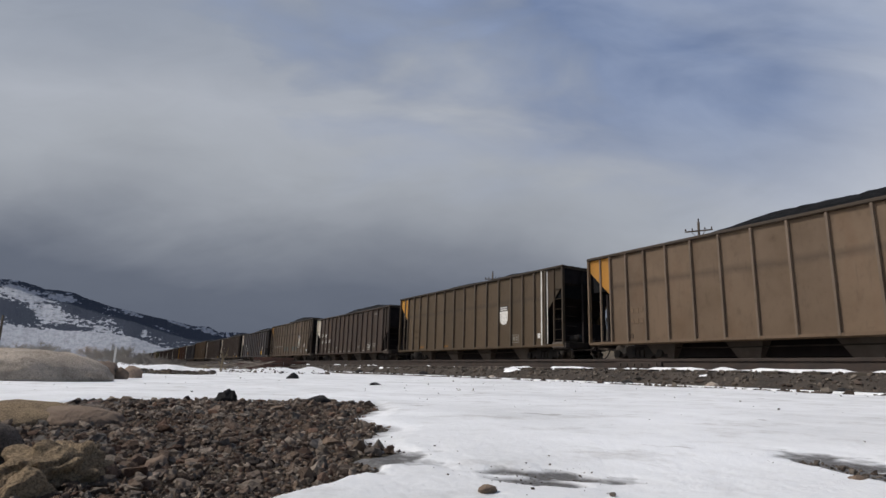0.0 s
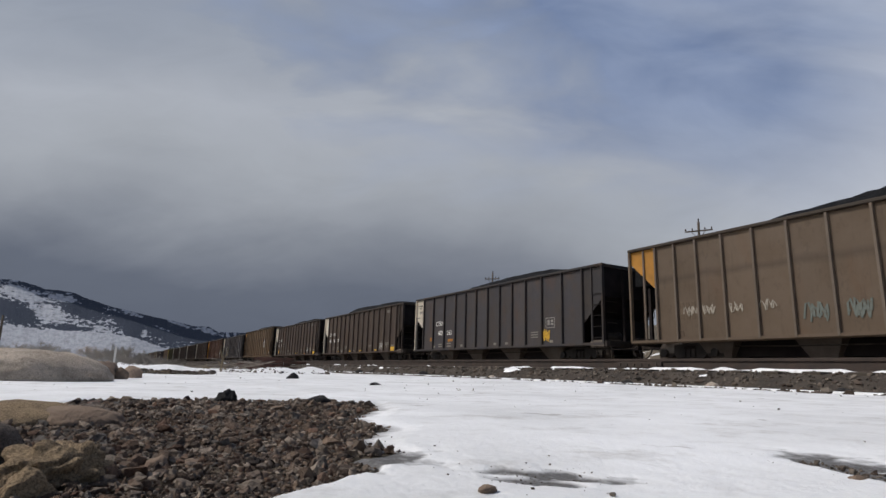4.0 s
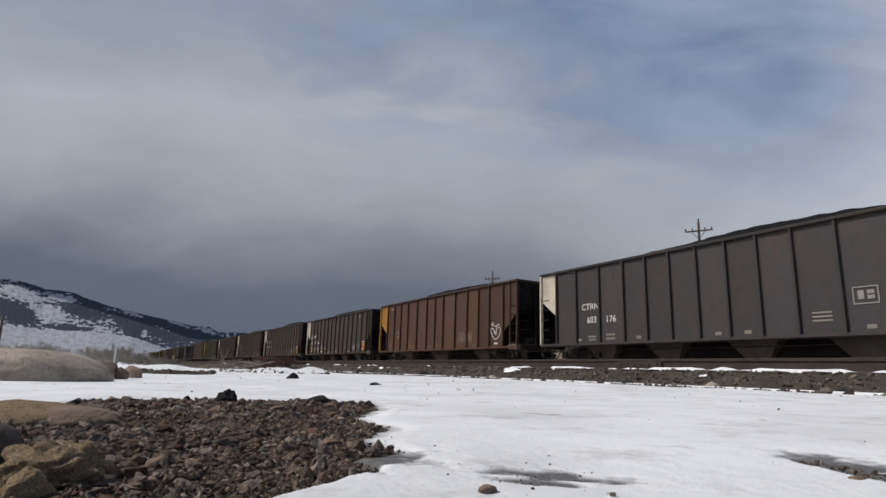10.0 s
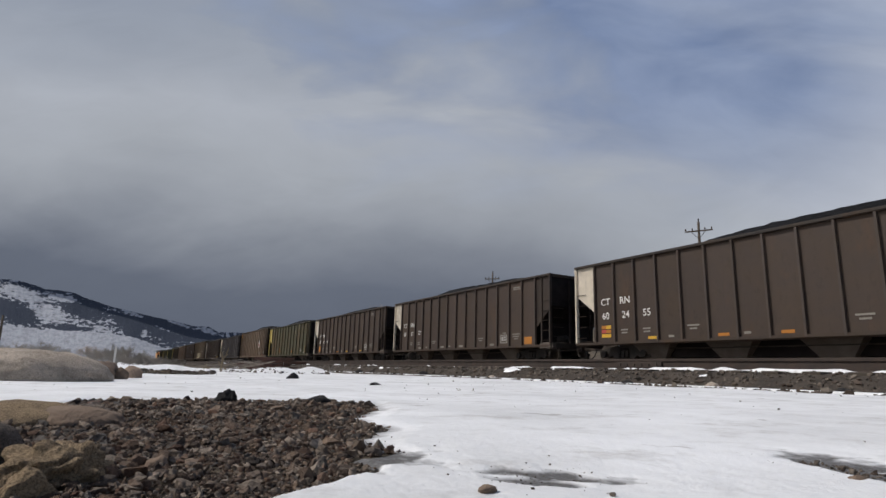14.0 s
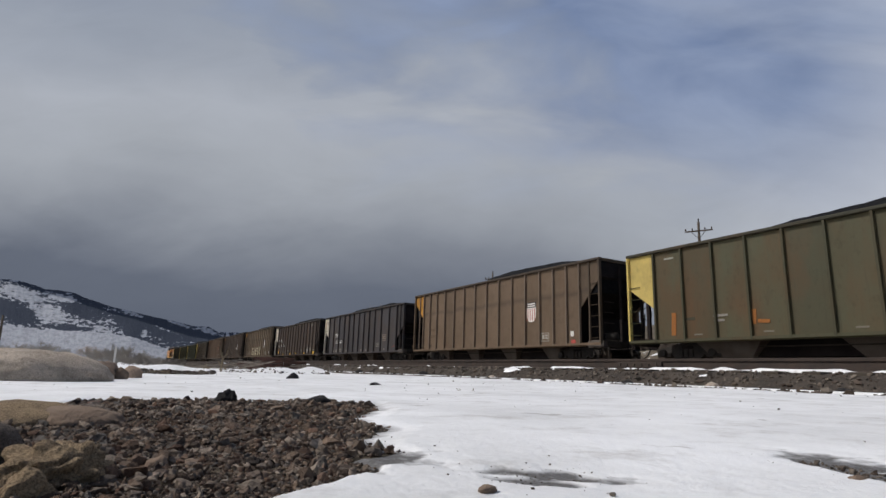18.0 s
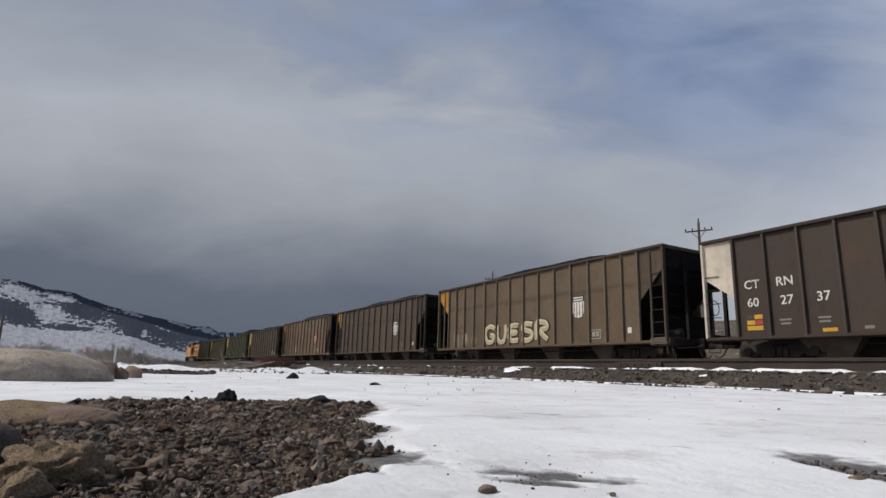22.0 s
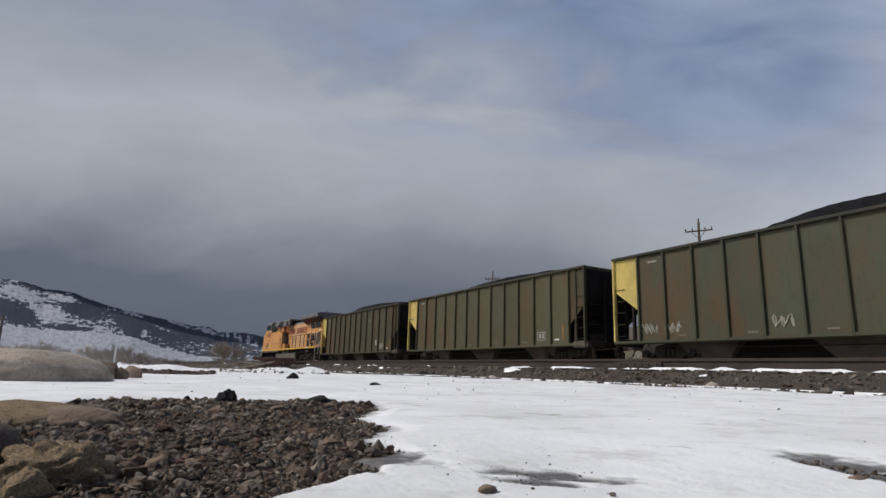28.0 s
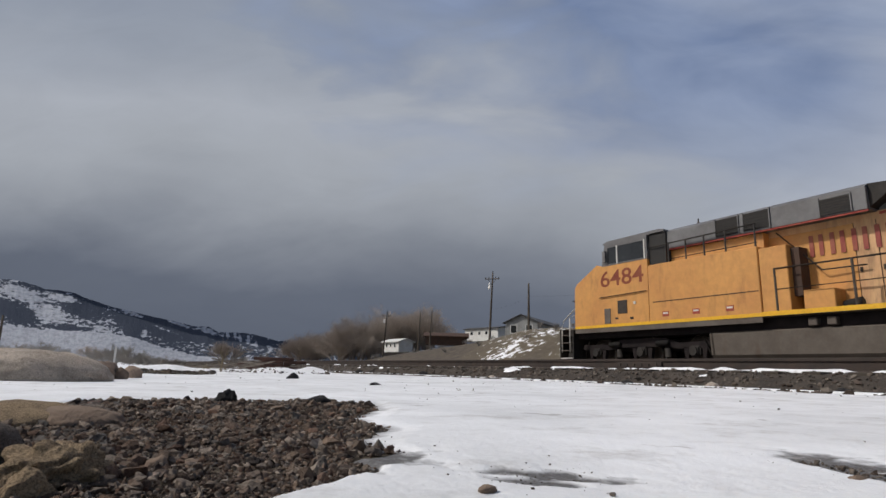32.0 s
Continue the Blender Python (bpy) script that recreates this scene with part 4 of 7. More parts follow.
# kind, body colour, end colour, marks, height of the coal over the rim, label
TRAIN = [
    ("tan", TAN, AMBER, "", 0.42, "dusty tan coal hopper car with an orange end"),
    ("tan", (0.122, 0.083, 0.048), AMBER, "", 0.28, "brown coal hopper car with a white striped rib and shield"),
    ("steel", BROWN, CREAM, "602052", 0.36, "brown coal hopper car with a cream end panel"),
    ("tan", (0.158, 0.112, 0.076), AMBER, "", 0.36, "tan coal hopper car with white scrawled tags"),
    ("grey", ASH, CREAM, "603263", 0.40, "grey coal hopper car with a cream end panel"),
    ("steel", BROWN, CREAM, "602075", 0.44, "brown coal hopper car with yellow reflectors"),
    ("steel", BROWN, CREAM, "601231", 0.30, "brown coal hopper car with faded yellow reflectors"),
    ("tan", OCHRE, AMBER, "", 0.32, "ochre coal hopper car with a white striped shield"),
    ("grey", ASH, CREAM, "603176", 0.34, "dark grey coal hopper car with a cream end panel"),
    ("russet", RUSSET, AMBER, "", 0.25, "rust-brown coal hopper car with a yellow end and tags"),
    ("steel", UMBER, CREAM, "601461", 0.30, "olive-brown coal hopper car with stickers and stencils"),
    ("steel", UMBER, CREAM, "602455", 0.26, "dark brown coal hopper car with a cream end panel"),
    ("steel", BROWN, CREAM, "601177", 0.30, "dusty brown coal hopper car with a cream end panel"),
    ("steel", BROWN, CREAM, "601040", 0.32, "brown coal hopper car with orange reflectors"),
    ("green", (0.096, 0.092, 0.050), CITRON, "", 0.30, "olive-green coal hopper car with a pale yellow end"),
    ("tan", TAN, AMBER, "", 0.36, "tan coal hopper car with a red and white shield"),
    ("grey", ASH, CREAM, "603074", 0.34, "charcoal grey coal hopper car with a white end panel"),
    ("steel", UMBER, CREAM, "602737", 0.34, "dark brown coal hopper car with bright yellow reflectors"),
    ("tan", (0.188, 0.134, 0.084), AMBER, "", 0.36, "tan coal hopper car with big cream graffiti letters"),
    ("tan", (0.112, 0.079, 0.058), AMBER, "", 0.34, "brown-tan coal hopper car with a white shield"),
    ("tan", TAN, AMBER, "", 0.40, "tan coal hopper car with a red striped shield"),
    ("green", (0.098, 0.078, 0.055), CITRON, "", 0.44, "muddy brown coal hopper car with a pale yellow end"),
    ("green", GREEN, CITRON, "", 0.66, "green heaped coal hopper car with a pale yellow end"),
    ("green", OLIVE, CITRON, "", 0.30, "olive coal hopper car with a pale yellow end"),
    ("green", MUD, CITRON, "", 0.38, "dark olive heaped coal hopper car with a yellow end"),
]

unit_box = boxes((-0.5, 0.5, -0.003, 0.003, -0.5, 0.5))
unit_box.materials.append(MARK)
frame_box = boxes((-0.5, 0.5, -0.003, 0.003, 0.43, 0.5), (-0.5, 0.5, -0.003, 0.003, -0.5, -0.43), (-0.5, -0.45, -0.003, 0.003, -0.43, 0.43), (0.45, 0.5, -0.003, 0.003, -0.43, 0.43),
                  (-0.30, -0.06, -0.003, 0.003, -0.22, 0.28), (0.06, 0.34, -0.003, 0.003, 0.06, 0.28), (0.06, 0.34, -0.003, 0.003, -0.24, -0.02))
frame_box.materials.append(MARK)
SHIELD = [(-0.5, 0.22), (-0.46, -0.28), (-0.28, -0.46), (0.0, -0.5), (0.28, -0.46), (0.46, -0.28), (0.5, 0.22)]


def mark(car, x, z, w, h, colour, name="stencil", mesh=None, y=PLATE - 0.008, lean=0.0):
    ob = part(name, mesh or unit_box, MARK, car, "", colour)
    ob.location, ob.scale = (x, y, z), (w, 1, h)
    ob.rotation_euler = (0, radians(lean), 0)
    return ob


def letters(car, text, x, z, size, colour=WHITE_MARK):
    ob = part("lettering", lettering(text, size), MARK, car, "", colour)
    ob.location = (x, PLATE - 0.006, z)


def stroke(points, width):
    """A flat painted line in x and z."""
    verts, faces = [], []
    for i, (x, z) in enumerate(points):
        xa, za = points[max(i - 1, 0)]
        xb, zb = points[min(i + 1, len(points) - 1)]
        d = math.hypot(xb - xa, zb - za) or 1
        nx, nz = -(zb - za) / d * width / 2, (xb - xa) / d * width / 2
        lift = -0.0003 * i
        for y in (-0.004, 0.002):
            verts += [(x + nx, y + lift, z + nz), (x - nx, y + lift, z - nz)]
    for i in range(len(points) - 1):
        a, b = i * 4, i * 4 + 4
        faces += [(a, a + 1, b + 1, b), (a + 2, b + 2, b + 3, a + 3), (a, b, b + 2, a + 2), (a + 1, a + 3, b + 3, b + 1)]
    return as_mesh("stroke", verts, faces)


def scrawl(car, x, z, w, h, colour, seed, width=0.05, name="graffiti"):
    """A sprayed tag: one looping line."""
    rnd = random.Random(seed)
    n = 26
    f1, f2, ph = rnd.choice((2, 3, 4)), rnd.choice((5, 6, 7)), rnd.random() * 6
    pts = [(x + w * ((i / n - 0.5) * 0.8 + 0.14 * math.sin(f2 * i / n * 3.1 + ph)), z + h * (0.42 * math.sin(f2 * i / n * 6.28 + ph) + 0.12 * math.sin(f1 * i / n * 6.28))) for i in range(n + 1)]
    ob = part(name, stroke(pts, width), MARK, car, "sprayed line of paint", colour)
    ob.location = (0, PLATE - 0.01, 0)


def shield(car, x, z, w, h, field, bars):
    top_h = h * 0.28
    me = slab([(x + a * w, z + b * h) for a, b in SHIELD], -0.003, 0.003)
    badge = part("shield", me, MARK, car, "worn shield emblem", field)
    badge.location = (0, PLATE - 0.008, 0)
    mark(badge, x, z + h * 0.36, w, top_h, (0.05, 0.04, 0.045), "band", y=0.0)
    for i in (-1, 1):
        mark(badge, x, z + h * (0.36 + 0.055 * i), w * 0.8, h * 0.06, field, "bar", y=-0.005)
    for i in range(4 if bars else 0):
        mark(badge, x - w * 0.36 + w * 0.24 * i, z - h * 0.12, w * 0.07, h * 0.62, bars, "bar", y=-0.005)


def rounded(points, n=5):
    """The points joined by a smooth curve."""
    out = []
    for i in range(len(points) - 1):
        a, b, c, d = points[max(i - 1, 0)], points[i], points[i + 1], points[min(i + 2, len(points) - 1)]
        for k in range(n):
            t = k / n
            out.append(tuple(0.5 * (2 * b[q] + (c[q] - a[q]) * t + (2 * a[q] - 5 * b[q] + 4 * c[q] - d[q]) * t * t + (3 * b[q] - a[q] - 3 * c[q] + d[q]) * t ** 3) for q in (0, 1)))
    return out + [points[-1]]


def bubble(car, kind, x, z, w, h, colour):
    """One fat graffiti letter with a dark edge."""
    shapes = {"g": [(0.45, 0.3), (0.1, 0.46), (-0.35, 0.3), (-0.42, -0.1), (-0.2, -0.42), (0.25, -0.4), (0.4, -0.1), (0.05, -0.05)],
              "u": [(-0.38, 0.45), (-0.4, -0.1), (-0.2, -0.42), (0.2, -0.42), (0.38, -0.1), (0.4, 0.45)],
              "e": [(0.42, 0.4), (-0.2, 0.38), (-0.4, 0.1), (0.3, 0.02), (-0.4, -0.1), (-0.2, -0.4), (0.42, -0.4)],
              "s": [(0.4, 0.38), (-0.1, 0.44), (-0.38, 0.2), (0.3, -0.02), (0.38, -0.28), (0.0, -0.44), (-0.42, -0.36)],
              "r": [(-0.36, -0.45), (-0.38, 0.4), (0.2, 0.42), (0.38, 0.16), (-0.1, 0.0), (0.42, -0.45)]}
    pts = rounded([(x + a * w, z + b * h) for a, b in shapes[kind]])
    edge = part("graffiti", stroke(pts, 0.32), MARK, car, "sprayed letter with a dark edge", (0.05, 0.04, 0.03))
    edge.location = (0, PLATE - 0.008, 0)
    fill = part("fill", stroke(pts, 0.23), MARK, edge, "", colour)
    fill.location = (0, -0.020, 0)
    part("core", stroke([(a + 0.05, b + 0.05) for a, b in pts], 0.05), MARK, edge, "", (0.62, 0.56, 0.42)).location = (0, -0.034, 0)


def stencils(car, n, kind, number):
    """Lettering, stencils and reflectors of car n, as far as they can be made out."""
    rnd = random.Random(100 + n)
    W, Y, O, R = WHITE_MARK, YELLOW_MARK, ORANGE_MARK, RED_MARK
    dimw = (0.25, 0.23, 0.20)
    if kind == "steel":
        letters(car, "CT", 1.46, 2.29, 0.34), letters(car, "RN", 2.36, 2.29, 0.34)
        letters(car, number[:2], 1.46, 1.79, 0.34), letters(car, number[2:4], 2.38, 1.79, 0.34), letters(car, number[4:], 3.28, 1.80, 0.34)
        for x in (2.3, 3.25):
            mark(car, x, 1.28, 0.30, 0.05, dimw), mark(car, x, 1.18, 0.26, 0.05, dimw)
        for x in (5.0, 9.6):
            mark(car, x, 1.29, 0.42, 0.05, dimw), mark(car, x, 1.19, 0.26, 0.05, dimw)
        mark(car, 11.45, 1.20, 0.50, 0.36, (0.45, 0.43, 0.40), mesh=frame_box), mark(car, 11.5, 1.46, 0.22, 0.05, dimw)
        for i in range(3):
            mark(car, 12.35, 1.38 - 0.10 * i, (0.52, 0.44, 0.3)[i], 0.045, dimw)
        mark(car, 12.4, 3.42, 0.46, 0.05, dimw), mark(car, 12.42, 3.34, 0.52, 0.04, dimw)
        for x in (3.4, 5.9, 7.8, 10.5):
            mark(car, x + rnd.uniform(-0.1, 0.1), 0.97, 0.34, 0.09, Y if n in (5, 17) else dimw if n in (2, 12) else rnd.choice((Y, O, dimw)), "reflector")
        for x in (4.2, 6.7):
            mark(car, x, 0.99, 0.2, 0.07, dimw)
        if n in (5, 6, 17):
            mark(car, 13.2, 1.0, 0.52, 0.26, Y, "reflector"), mark(car, 13.2, 1.22, 0.4, 0.06, dimw)
        if n in (10, 11):
            for i, c in enumerate((O, Y, R, O, Y, O)):
                mark(car, 13.1 + 0.24 * (i % 2), 1.42 - 0.17 * (i // 2), 0.24, 0.14, c, "sticker")
            mark(car, 13.2, 1.58, 0.34, 0.07, W)
        if n in (6, 10, 11, 17, 13):
            for i, c in enumerate((O, Y, R, O, Y, Y) if n not in (6, 17) else ((0.1, 0.07, 0.05), Y, Y, R, Y, Y)):
                mark(car, 1.36 + 0.22 * (i % 2), 1.40 - 0.15 * (i // 2), 0.22, 0.12, c if n != 13 else O, "sticker")
        if n == 10:
            part("graffiti", stroke([(3.08, 1.42), (3.22, 0.95), (3.36, 1.3), (3.5, 0.95), (3.64, 1.42)], 0.045), MARK, car, "sprayed white zigzag", W).location = (0, PLATE - 0.01, 0)
            part("graffiti", stroke([(2.3, 1.35), (2.4, 1.0), (2.46, 1.35)], 0.04), MARK, car, "sprayed white hook", W).location = (0, PLATE - 0.01, 0)
            mark(car, 4.26, 1.14, 0.40, 0.16, O, "graffiti")
            part("graffiti", stroke([(4.0, 1.08), (4.25, 1.0), (4.52, 1.12), (4.5, 1.3), (4.25, 1.42), (4.0, 1.36)], 0.05), MARK, car, "sprayed white loop", W).location = (0, PLATE - 0.012, 0)
        if n == 12:
            mark(car, 13.2, 1.08, 0.5, 0.30, O, "reflector")
    elif kind == "grey":
        letters(car, "CTRN", 2.78, 2.19, 0.33), letters(car, number[:3], 2.85, 1.70, 0.33), letters(car, number[3:], 3.78, 1.68, 0.33)
        mark(car, 2.85, 1.10, 0.40, 0.06, dimw), mark(car, 2.85, 0.99, 0.36, 0.06, dimw)
        mark(car, 3.75, 1.14, 0.40, 0.06, dimw), mark(car, 3.75, 1.00, 0.42, 0.06, dimw)
        mark(car, 11.75, 1.74, 0.55, 0.42, (0.30, 0.24, 0.20) if n == 16 else (0.30, 0.28, 0.26), mesh=frame_box)
        for i in range(3):
            mark(car, 10.75, 1.40 - 0.10 * i, 0.46, 0.045, dimw)
        for x in (2.2, 5.0, 7.9, 8.8, 11.8):
            mark(car, x, 1.0, 0.20, 0.10, dimw)
        for row, count in ((3.34, 6), (3.20, 3)):
            for i in range(count if n in (4, 16) else 0):
                mark(car, 0.56 + 0.085 * (i - count / 2), row, 0.05, 0.08, (0.10, 0.085, 0.07))
        if n == 4:
            mark(car, 1.9, 1.40, 0.38, 0.17, O, "reflector"), mark(car, 3.9, 1.30, 0.5, 0.13, O, "reflector")
            scrawl(car, 0.60, 2.95, 0.5, 0.18, (0.30, 0.27, 0.25), 8, 0.025)
            scrawl(car, 11.5, 1.25, 0.5, 0.5, Y, 9, 0.04)
        if n == 16:
            mark(car, 13.1, 1.12, 0.3, 0.035, (0.26, 0.07, 0.06)), mark(car, 13.3, 1.18, 0.10, 0.07, (0.26, 0.07, 0.06))
    elif kind == "tan":
        field, bars = {15: (W, R), 20: ((0.45, 0.15, 0.10), (0.6, 0.5, 0.42)), 7: (W, (0.16, 0.10, 0.06)), 19: (W, (0.16, 0.10, 0.06)), 18: (W, (0.2, 0.14, 0.1)), 1: (W, None), 3: (W, (0.3, 0.2, 0.12))}.get(n, (None, None))
        if field:
            shield(car, 10.69, 2.25, 0.62, 0.84, field, bars)
        mark(car, 11.55, 1.18, 0.50, 0.34, (0.46, 0.43, 0.38) if n in (15, 18, 20) else (0.19, 0.16, 0.125) if n in (7, 19) else (0.28, 0.25, 0.21), mesh=frame_box)
        if n in (1, 7, 19, 15, 3, 18):
            mark(car, 13.15, 1.25, 0.17, 0.2, W)
        if n == 7:
            mark(car, 13.1, 1.30, 0.18, 0.46, (0.30, 0.15, 0.035), "rust_patch")
            for x in (3.95, 5.95, 8.85):
                mark(car, x, 1.02, 0.44, 0.08, (0.19, 0.10, 0.035), "reflector")
        if n in (15, 20):
            mark(car, 13.2, 0.95, 0.25, 0.14, R, "reflector")
        for i in range(0 if n == 7 else 3):
            mark(car, 2.0 + 0.2 * i, 1.90, 0.13, 0.17, tuple(0.8 * c for c in TRAIN[n][1])), mark(car, 2.0 + 0.2 * i, 1.55, 0.13, 0.16, tuple(0.8 * c for c in TRAIN[n][1]))
        mark(car, 0.62 + 1.25, 1.05, 0.28, 0.16, (0.10, 0.07, 0.05))
        if n == 1:
            mark(car, 2.9, 1.0, 0.4, 0.10, (0.26, 0.12, 0.03), "reflector"), mark(car, 5.6, 1.0, 0.4, 0.09, (0.26, 0.12, 0.03), "reflector")
        if n == 1:
            part("painted_rib", column([(13.38, PLATE - 0.09), (13.46, PLATE - 0.094), (13.46, PLATE - 0.088), (13.38, PLATE - 0.088)], 0.86, 3.9), WHITEPAINT, car, "white painted rib")
            part("painted_rib", boxes((13.62, 13.72, PLATE - 0.012, PLATE - 0.004, 0.9, 3.88)), WHITEPAINT, car, "white painted strip")
        if n == 3:
            for i, x in enumerate((2.3, 2.9, 3.75, 4.7)):
                scrawl(car, x, 1.72, 0.5, 0.30, (0.40, 0.36, 0.30), 30 + i, 0.022)
            for dx in (-0.2, 0.0, 0.2):
                part("graffiti", stroke([(10.66 + dx - 0.09, 1.5), (10.66 + dx - 0.1, 1.9), (10.66 + dx, 2.1), (10.66 + dx + 0.09, 1.9), (10.66 + dx + 0.08, 1.5)], 0.08), MARK, car, "sprayed white loop", (0.46, 0.42, 0.36)).location = (0, PLATE - 0.014, 0)
            scrawl(car, 12.5, 1.7, 0.40, 0.42, (0.50, 0.46, 0.40), 40, 0.025)
            mark(car, 13.3, 1.22, 0.22, 0.26, (0.45, 0.46, 0.46))
            for i, x in enumerate((5.9, 6.9, 8.8, 9.8)):
                scrawl(car, x, 1.45, 0.6, 0.5, (0.135, 0.150, 0.135), 43 + i, 0.05)
        if n == 18:
            for c, x, w in (("g", 4.85, 0.80), ("u", 5.75, 0.78), ("e", 6.65, 0.80), ("s", 7.60, 0.85), ("r", 8.55, 0.90)):
                bubble(car, c, x, 1.44, w, 0.80, (0.46, 0.39, 0.25))
            scrawl(car, 1.9, 1.3, 0.7, 0.7, (0.27, 0.23, 0.18), 50, 0.06), scrawl(car, 2.7, 1.3, 0.6, 0.7, (0.27, 0.23, 0.18), 51, 0.06), scrawl(car, 3.5, 1.2, 0.5, 0.4, (0.27, 0.23, 0.18), 52, 0.04)
        if n == 20:
            mark(car, 5.1, 1.35, 0.6, 0.5, (0.42, 0.36, 0.28), "patch", lean=6)
    else:
        W2 = (0.32, 0.31, 0.26)
        if n in (14, 22, 23, 24, 21):
            mark(car, 12.12, 1.22, 0.50, 0.34, (0.40, 0.38, 0.34), mesh=frame_box)
        for x in (2.7, 4.8, 6.9, 9.0, 11.1):
            mark(car, x + rnd.uniform(-0.2, 0.2), 1.0, 0.28, 0.045, rnd.choice(((0.20, 0.18, 0.14), (0.16, 0.10, 0.05), (0.17, 0.15, 0.12))))
        mark(car, 1.68, 3.46, 0.35, 0.06, W2)
        if n != 9:
            mark(car, 13.05, 1.06, 0.28, 0.06, W)
        if n in (14, 23, 24):
            mark(car, 13.42, 1.35, 0.11, 0.55, (0.24, 0.13, 0.05), "rust_streak")
        if n == 14:
            for x, z, w, h in ((1.75, 1.35, 0.16, 0.7), (4.35, 1.42, 0.14, 0.42), (4.62, 1.28, 0.34, 0.10), (9.1, 1.2, 0.4, 0.16)):
                mark(car, x, z, w, h, (0.30, 0.115, 0.03), "rust_streak", lean=4)
            mark(car, 3.35, 1.52, 0.46, 0.07, dimw), mark(car, 3.30, 1.38, 0.34, 0.07, dimw), mark(car, 2.3, 1.48, 0.42, 0.08, (0.06, 0.055, 0.035))
        if n == 22:
            for i, x in enumerate((1.45, 2.4, 5.75)):
                scrawl(car, x, 1.26, 0.7, 0.34, W2, 60 + i, 0.03)
            scrawl(car, 11.2, 2.9, 0.8, 0.5, (0.22, 0.11, 0.06), 66, 0.10), scrawl(car, 10.2, 1.9, 0.6, 0.4, (0.07, 0.07, 0.04), 67, 0.09)
        if n == 24:
            ring = [(11.29 + 0.14 * math.cos(a), 1.46 + 0.15 * math.sin(a)) for a in np.linspace(0, 6.284, 20)]
            part("graffiti", stroke(ring, 0.04), MARK, car, "sprayed white ring", W).location = (0, PLATE - 0.01, 0)
            mark(car, 11.29, 1.46, 0.04, 0.09, W)
        if n in (14, 24, 21):
            scrawl(car, 10.0, 2.98, 0.7, 0.4, (0.15, 0.135, 0.09), 68 + n, 0.05)
        if n == 9:
            heart = [(12.62, 1.62), (12.70, 1.45), (12.95, 1.22), (13.22, 1.30), (13.38, 1.52), (13.30, 1.74), (13.10, 1.68), (12.98, 1.46), (12.86, 1.66), (12.68, 1.72), (12.62, 1.62)]
            part("graffiti", stroke(rounded(heart), 0.035), MARK, car, "sprayed white heart outline", W).location = (0, PLATE - 0.01, 0)
            part("graffiti", stroke([(12.92, 1.58), (13.02, 1.40), (13.16, 1.50), (12.98, 1.52), (13.10, 1.60)], 0.03), MARK, car, "sprayed white squiggle", W).location = (0, PLATE - 0.012, 0)
            crown = [(12.70, 1.82), (12.74, 2.05), (12.78, 1.84), (12.84, 1.98), (12.90, 1.80), (13.00, 1.84), (13.04, 1.74), (13.16, 1.88), (13.34, 1.84)]
            part("graffiti", stroke(crown, 0.035), MARK, car, "sprayed white zigzag", W).location = (0, PLATE - 0.01, 0)
            scrawl(car, 10.1, 1.40, 0.7, 0.6, (0.25, 0.19, 0.14), 72, 0.030), scrawl(car, 10.85, 1.40, 0.5, 0.6, (0.25, 0.19, 0.14), 73, 0.030)
            mark(car, 2.62, 1.95, 0.16, 0.18, dimw), mark(car, 2.56, 1.68, 0.06, 0.18, dimw), mark(car, 2.70, 1.68, 0.12, 0.18, dimw)
            mark(car, 13.02, 1.02, 0.28, 0.07, W), mark(car, 7.45, 1.15, 0.05, 0.35, (0.34, 0.20, 0.13), "rust_streak")
            for x, z, w, h in ((1.6, 1.2, 0.3, 0.35), (4.3, 1.1, 0.45, 0.3), (13.46, 1.5, 0.08, 0.8)):
                mark(car, x, z, w, h, (0.17, 0.085, 0.05), "rust_patch", lean=5)


def coal_load(n, top, peak):
    """Heaped coal: rough facets, higher along the middle."""
    rnd = random.Random(n)
    xs, ys = np.linspace(0.14, 14.56, 74), np.linspace(-1.45, 1.45, 15)
    x, y = np.meshgrid(xs, ys, indexing="ij")
    c, w = 8.3 + rnd.uniform(-0.6, 1.0) + (0.9 if n == 24 else 0.0), 5.2 + rnd.uniform(-0.4, 0.6)
    hump = np.exp(-np.abs((x - c) / w) ** 4) * (0.85 + 0.25 * lumps(x, 0 * y, 4.5, 2, n + 5))
    z = top - 0.28 + (1.15 * peak + 0.42) * hump * (1 - 0.75 * (y / 1.45) ** 4) + 0.055 * lumps(x, y, 0.22, 3, n)
    m = len(ys)
    faces = [(i * m + j, (i + 1) * m + j, (i + 1) * m + j + 1, i * m + j + 1) for i in range(len(xs) - 1) for j in range(m - 1)]
    co = [tuple(v) for v in np.stack([x, y, z], -1).reshape(-1, 3)]
    k = len(co)
    co += [(0.14, -1.45, 2.7), (14.56, -1.45, 2.7), (14.56, 1.45, 2.7), (0.14, 1.45, 2.7)]
    a, b, d, e = 0, (len(xs) - 1) * m, len(xs) * m - 1, m - 1
    faces += [tuple([k, k + 1] + [i * m for i in range(len(xs) - 1, -1, -1)]), tuple([k + 3] + [i * m + m - 1 for i in range(len(xs))] + [k + 2]),
              tuple([k] + list(range(0, m)) + [k + 3]), tuple([k + 1, k + 2] + list(range(d, b - 1, -1)))]
    return as_mesh("coal", co, faces)


